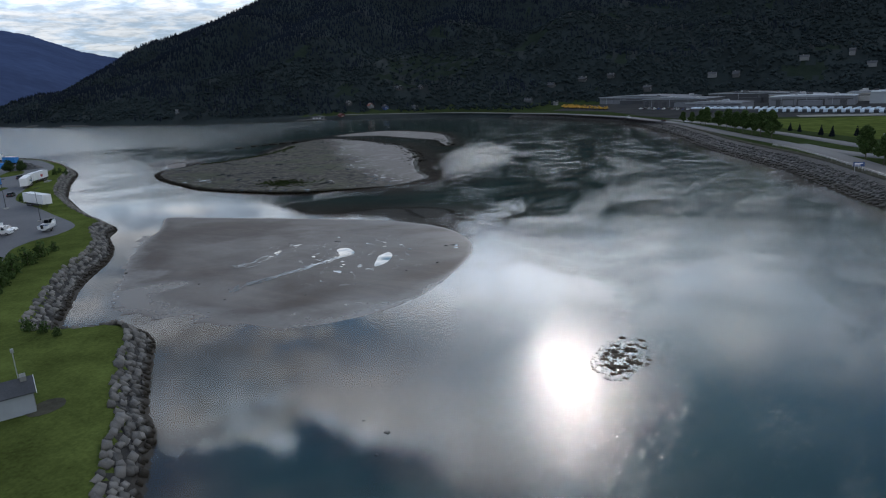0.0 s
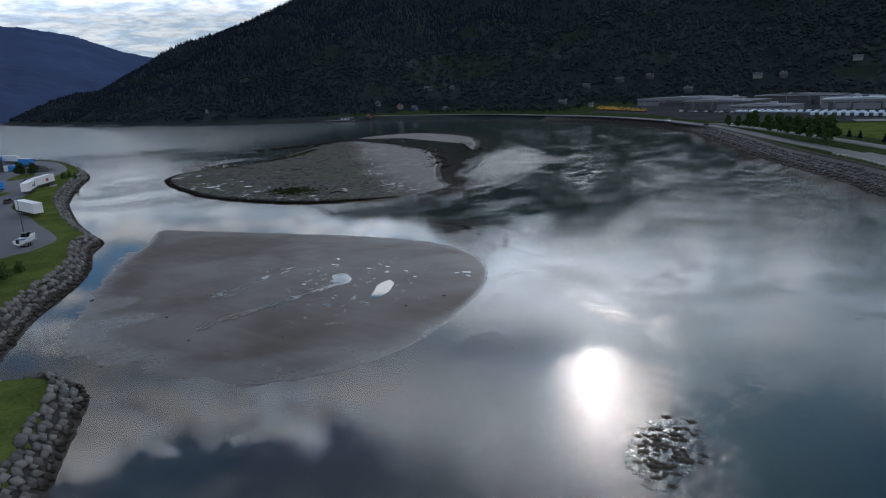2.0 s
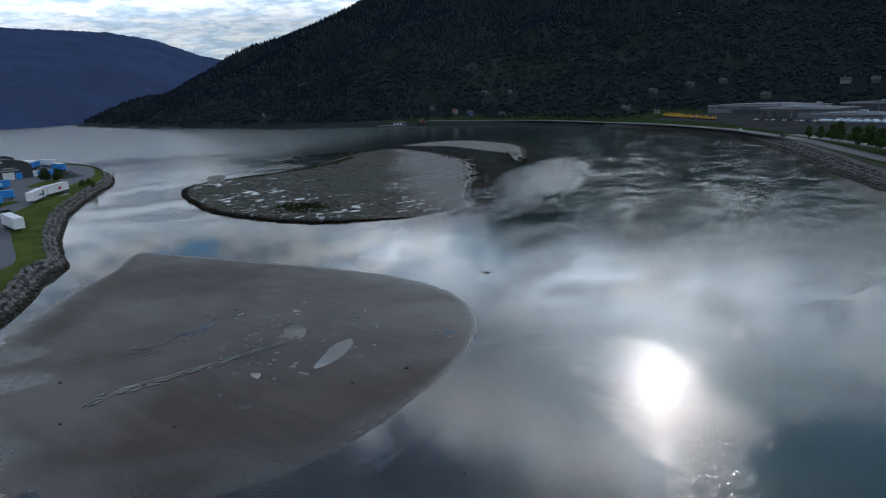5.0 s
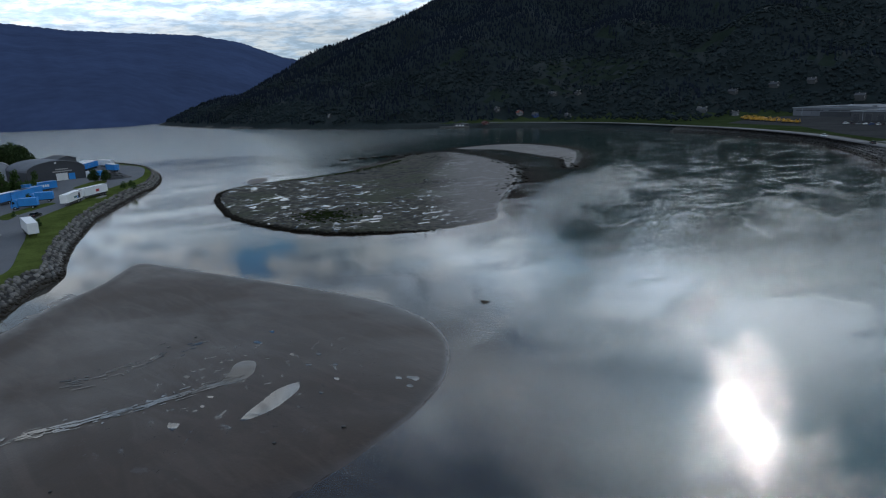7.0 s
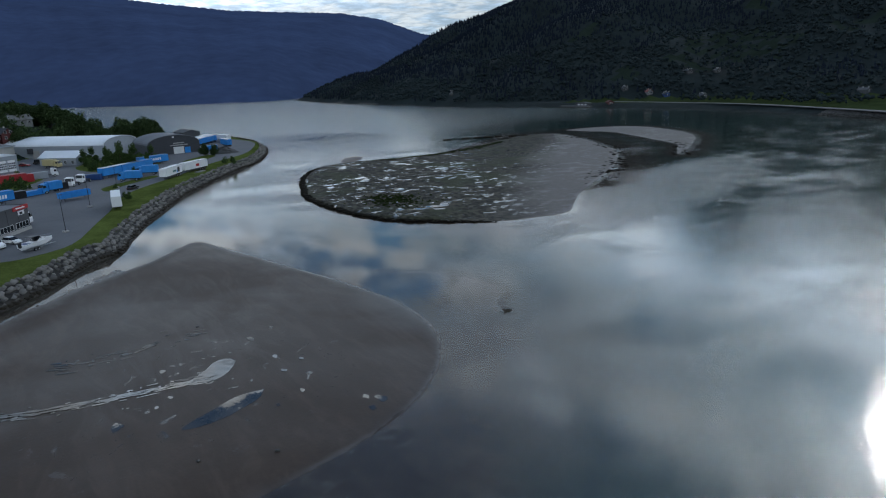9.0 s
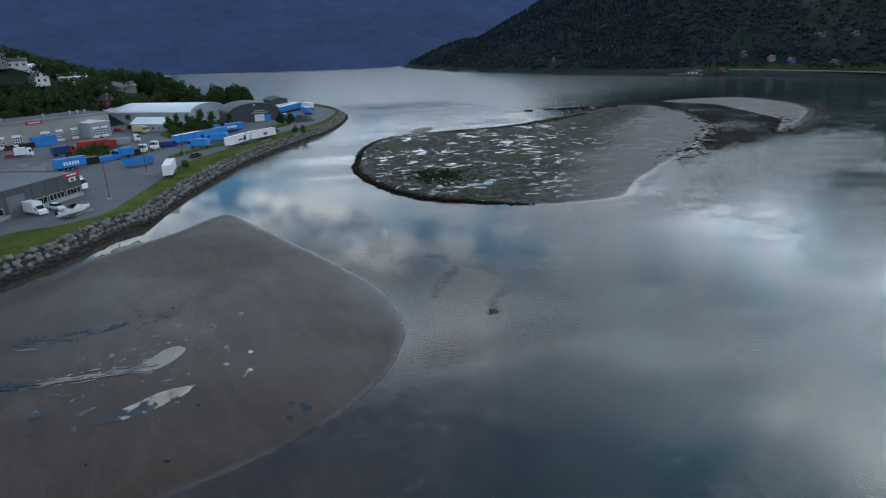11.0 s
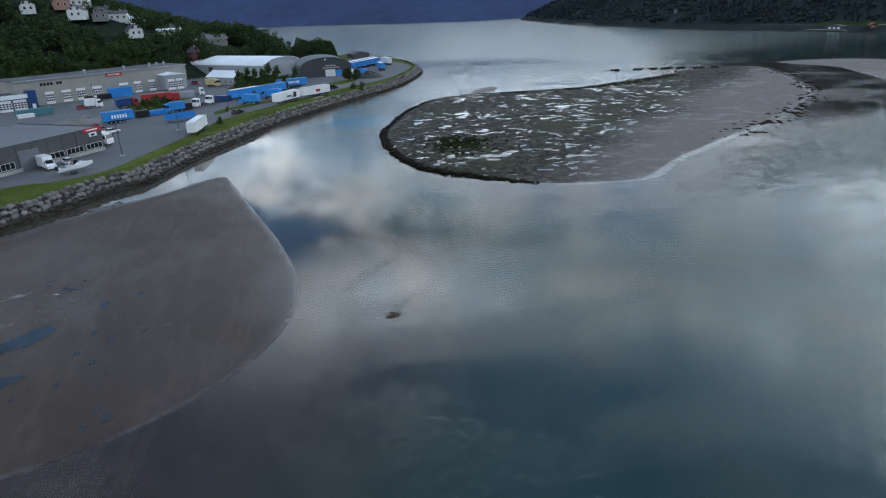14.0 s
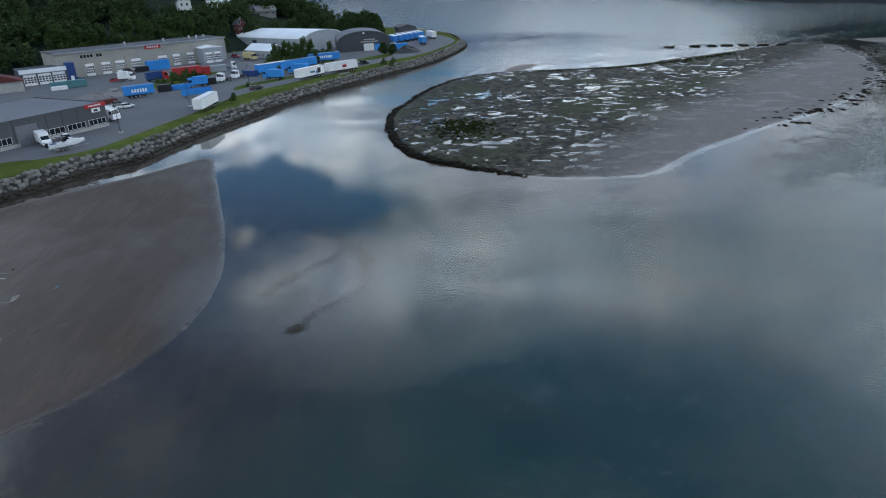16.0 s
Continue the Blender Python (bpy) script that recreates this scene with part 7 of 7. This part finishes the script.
def rill(line, spread, n, seed, label):
    """Braided trickle: many small films of water strung along a line."""
    rng = np.random.RandomState(seed)
    p = smooth_line(line, 0.6)
    t = np.gradient(p, axis=0)
    t /= np.linalg.norm(t, axis=1)[:, None]
    nn = np.stack([-t[:, 1], t[:, 0]], 1)
    V, F, o = [], [], 0
    a = np.linspace(0, 2 * np.pi, 10)[:-1]
    for k in range(n):
        i = rng.randint(len(p))
        c = p[i] + nn[i] * rng.normal(0, spread * 0.55)
        lng, wid = rng.uniform(0.25, 1.3) ** 1.5, rng.uniform(0.05, 0.26)
        q = rng.uniform(0.6, 1.3, 9)
        e = c + t[i] * (lng * q * np.cos(a))[:, None] + nn[i] * (wid * q * np.sin(a))[:, None]
        e = np.vstack([c[None], e])
        z, _ = height(e[:, 0], e[:, 1])
        V.append(np.c_[e, z + 0.04 + 0.0002 * k])
        m = np.arange(9)
        F.append(np.stack([np.zeros(9, int), 1 + m, 1 + (m + 1) % 9], 1) + o)
        o += 10
    ob = tagged_mesh("tide_rill", arrays_mesh("tide_rill", np.vstack(V), np.vstack(F)), M_PONDBED)
    tagged(ob, label, "puddle", kind="stuff")


rill(RILL, 1.1, 210, 3, "braided trickle of water across the wet sand")
rill(RILL_FAINT, 2.2, 60, 8, "faint trickle of water across the wet sand")
pool("tide_pool", POOL_A, 0.03, "teardrop tide pool mirroring the sky on wet sand")
pool("tide_pool", POOL_B, 0.03, "winding tide pool on wet sand")

POOL_C = [(-152.5, 176.5), (-151.0, 174.0), (-148.6, 172.6), (-148.2, 169.5), (-149.2, 166.6), (-151.0, 165.8), (-151.4, 168.4), (-150.6, 170.8), (-152.6, 172.4), (-153.8, 174.8)]
pool("tide_pool", POOL_C, 0.05, "shallow ragged pool on the dark mud island")


def puddles(spots, seed):
    """Small shallow puddles of uneven outline on the wet sand."""
    rng = np.random.RandomState(seed)
    for x, y, r in spots:
        a = np.linspace(0, 2 * np.pi, 9)[:-1]
        q = r * rng.uniform(0.55, 1.25, 8)
        pool("puddle", [(x + k * math.cos(t) * 1.3, y + k * math.sin(t) * 0.8) for k, t in zip(q, a)], 0.035, "small bright puddle lying on the wet sand")["group"] = "puddles on the sandbar"


puddles([(-64.6, 102.4, 0.45), (-63.0, 103.7, 0.8), (-61.7, 101.9, 0.5), (-75.0, 77.4, 0.9), (-82.0, 97.8, 0.5), (-77.2, 97.2, 0.45), (-74.4, 99.6, 0.4), (-70.6, 97.0, 0.4), (-79.4, 100.4, 0.4), (-69.0, 93.4, 0.35), (-86.6, 84.4, 0.5), (-78.6, 83.6, 0.4), (-77.0, 81.8, 0.35), (-90.0, 97.0, 0.7), (-92.6, 101.0, 0.5)], 4)


def loose_stone(x, y, s, mat, label, seed):
    v, f = STONES[seed % 8]
    me = arrays_mesh("loose_stone", v * np.array([s, s, s * 0.8]) * 0.65, f)
    o = tagged(tagged_mesh("loose_stone", me, mat), label, "stone", "stones on the sandbar")
    o.matrix_world = pose(x, y, max(ground_z(x, y), -0.1) + 0.14 * s, rz=seed * 47)


for k, (x, y, s) in enumerate(((-34.3, 31.9, .5), (-40.1, 75.1, .3), (-38, 33, .3), (-58, 20, .5), (-96, 62, .35), (-84, 57, .3), (-117, 62, .4), (-72, 64, .3), (-63, 83, .35), (-60, 90, .4), (-100, 92, .3), (-33, 28, .35))):
    loose_stone(x, y, s, M_STONEDK, "dark stone lying on wet sand", k)
for k, (x, y, s) in enumerate(((-307, 281, 2.4), (-304, 292, 2.6), (-302, 299, 2.2), (-300, 305, 3.0), (-297, 311, 2.6), (-293, 318, 2.6), (-290, 325, 2.4))):
    v, f = STONES[k]
    me = arrays_mesh("skerry", v * np.array([s, s * 1.3, 0.7]), f)
    o = tagged(tagged_mesh("skerry", me, M_WETROCK), "low dark weed-covered skerry awash by the mud island", "rock", "skerries")
    o.matrix_world = pose(x, y, 0.12, rz=-35)


def weed_ledge():
    """Dark crumbling clods along the cut edge of the mud island."""
    rng = np.random.RandomState(9)
    line = smooth_line(ISLE, 0.7, True)
    V, F, o = [], [], 0
    for x, y in line:
        # the cut bank sinks away towards the river
        fade = min(1.0, max(0.0, (49 - 0.65 * x - 0.76 * y) / 22)) ** 0.7
        if fade < 0.1 or x < -262:
            continue
        for q in range(5):
            v, f = STONES[rng.randint(8)]
            s = rng.uniform(0.3, 0.85) * (0.35 + 0.65 * fade)
            a = rng.uniform(0, 6.28)
            c, n = np.cos(a), np.sin(a)
            p = v * np.array([s * 1.3, s, s * 0.55])
            p = np.stack([p[:, 0] * c - p[:, 1] * n + x + rng.uniform(-0.8, 0.8), p[:, 0] * n + p[:, 1] * c + y + rng.uniform(-0.8, 0.8), p[:, 2] + rng.uniform(0.0, 0.42) * fade], 1)
            V.append(p)
            F.append(f + o)
            o += len(p)
    ob = tagged_mesh("weed_ledge", arrays_mesh("weed_ledge", np.vstack(V), np.vstack(F)), M_WETROCK)
    tagged(ob, "dark seaweed-covered clods along the island edge", "seaweed", kind="stuff")


weed_ledge()


def weed_patch(x, y, rx, ry, n, seed, rise=0.12):
    """Dark weed-grown stones just awash."""
    rng = np.random.RandomState(seed)
    V, F, o = [], [], 0
    for k in range(n):
        a, r = rng.uniform(0, 6.28), min(1.3, abs(rng.normal(0, 0.55)))
        v, f = STONES[rng.randint(8)]
        s = rng.uniform(0.15, 0.45)
        a2 = rng.uniform(0, 6.28)
        v = np.stack([v[:, 0] * math.cos(a2) - v[:, 1] * math.sin(a2), v[:, 0] * math.sin(a2) + v[:, 1] * math.cos(a2), v[:, 2]], 1)
        p = v * np.array([s * 1.2, s, s * 0.35]) + np.array([x + rx * r * math.cos(a), y + ry * r * math.sin(a), rng.uniform(-0.20, 0.0) + rise * max(0, 1 - r)])
        V.append(p)
        F.append(f + o)
        o += len(p)
    ob = tagged_mesh("weed_bed", arrays_mesh("weed_bed", np.vstack(V), np.vstack(F)), M_WEED_FOLDS)
    tagged(ob, "dark weed-covered stones awash in the shallows", "seaweed", kind="stuff")


def fold_shade_line(line, spread, n, seed, rise):
    """Dark pebbles just under the surface, added to stand for the lobe's fold shading."""
    rng = np.random.RandomState(seed)
    p = smooth_line(line, 0.4)
    V, F, o = [], [], 0
    for k in range(n):
        i = rng.randint(len(p))
        fade = math.sin(math.pi * (i + 1) / (len(p) + 1)) ** 0.5
        x, y = p[i] + rng.normal(0, spread * fade, 2)
        v, f = STONES[rng.randint(8)]
        s = rng.uniform(0.10, 0.26) * (0.5 + 0.5 * fade)
        a = rng.uniform(0, 6.28)
        v = np.stack([v[:, 0] * math.cos(a) - v[:, 1] * math.sin(a), v[:, 0] * math.sin(a) + v[:, 1] * math.cos(a), v[:, 2]], 1)
        V.append(v * np.array([s * 1.3, s, s * 0.3]) + np.array([x, y, rise - rng.uniform(0, 0.14)]))
        F.append(f + o)
        o += len(v)
    ob = tagged_mesh("weed_bed", arrays_mesh("weed_bed", np.vstack(V), np.vstack(F)), M_WEED_FOLDS)
    tagged(ob, "dark pebbles added as fold shading under shallow water", "seaweed", kind="stuff")


def wrack(line, n, seed, label):
    """Scattered dark weed clods along a shore."""
    rng = np.random.RandomState(seed)
    p = smooth_line(line, 1.0)
    V, F, o = [], [], 0
    for k in range(n):
        x, y = p[rng.randint(len(p))] + rng.normal(0, 3.0, 2)
        v, f = STONES[rng.randint(8)]
        s = rng.uniform(0.2, 0.7)
        V.append(v * np.array([s * 1.5, s * 1.1, s * 0.35]) + np.array([x, y, 0.08]))
        F.append(f + o)
        o += len(v)
    ob = tagged_mesh("wrack", arrays_mesh("wrack", np.vstack(V), np.vstack(F)), M_WETROCK)
    tagged(ob, label, "seaweed", kind="stuff")


wrack([(-150, 232), (-168, 262), (-186, 286), (-205, 303), (-225, 316)], 130, 3, "dark weed clods strewn on the pale sand edge")
wrack([(-172, 308), (-186, 330), (-205, 348), (-235, 372), (-262, 385)], 110, 4, "dark weed clods strewn on the far spit")
wrack([(-285, 305), (-270, 330), (-250, 335)], 60, 5, "dark weed clods on the fjord side of the island")

weed_patch(-16.6, 59.5, 2.6, 5.2, 1300, 4, -0.06)
weed_patch(-76.0, 133.2, 1.0, 0.9, 90, 5, 0.0)
fold_shade_line([(-99, 138), (-95, 136.4), (-91.5, 133), (-88, 130), (-85, 128)], 0.75, 420, 11, -0.30)
fold_shade_line([(-84, 140), (-81, 137.3), (-79.5, 135), (-77, 133.8)], 0.5, 260, 12, -0.28)
fold_shade_line([(-109, 131), (-104, 136), (-97, 140), (-90, 141.2), (-85, 140.6)], 0.9, 420, 13, -0.50)


def salt_meadow():
    """Tussocks of coarse green growth on the mud island."""
    rng = np.random.RandomState(21)
    V, F, o = [], [], 0
    spots = [(-167 + rng.normal(0, 5.0), 165.5 + rng.normal(0, 4.2)) for _ in range(330)]
    fringe = smooth_line([(-255, 206), (-253, 222), (-253, 240), (-256, 256), (-264, 274), (-274, 292)], 1.0)
    spots += [tuple(fringe[rng.randint(len(fringe))] + np.array([abs(rng.normal(0, 2.4)), rng.normal(0, 1.5)])) for _ in range(420)]
    zs, _ = height(np.array([q[0] for q in spots]), np.array([q[1] for q in spots]))
    for (x, y), z in zip(spots, zs):
        r, h = rng.uniform(0.25, 0.6), rng.uniform(0.05, 0.18)
        v, f = leaf_cloud(rng, [(0, 0, h * 0.5, r, r, h * 0.6)], 26, 0.16)
        V.append(v + np.array([x, y, z]))
        F.append(f + o)
        o += len(v)
    ob = tagged_mesh("salt_grass", arrays_mesh("salt_grass", np.vstack(V), np.vstack(F)), M_TUSSOCK)
    tagged(ob, "coarse dark green tussocks growing on the mud island", "grass", kind="stuff")


salt_meadow()

# ---- plants ----
place_plants()
town_woods()

# ---- stones of the banks, last ----
bank_stones("riprap_near", LEFT_SHORE[2:] + LEFT_BACK[:4], 4.0, ZL, 1.42, 1.04, lambda x, y: x > -88 and y > 8, "grey granite boulders armouring the grassy bank", 1, M_ROCK, 3.3, 0.90, 0.13)
bank_stones("riprap_far", RIGHT_SHORE[2:17], 9.4, ZR, 2.0, 1.55, lambda x, y: y < 232 and y > 150, "dark granite boulders armouring the road bank", -1, M_ROCKDK, cover=0.72)
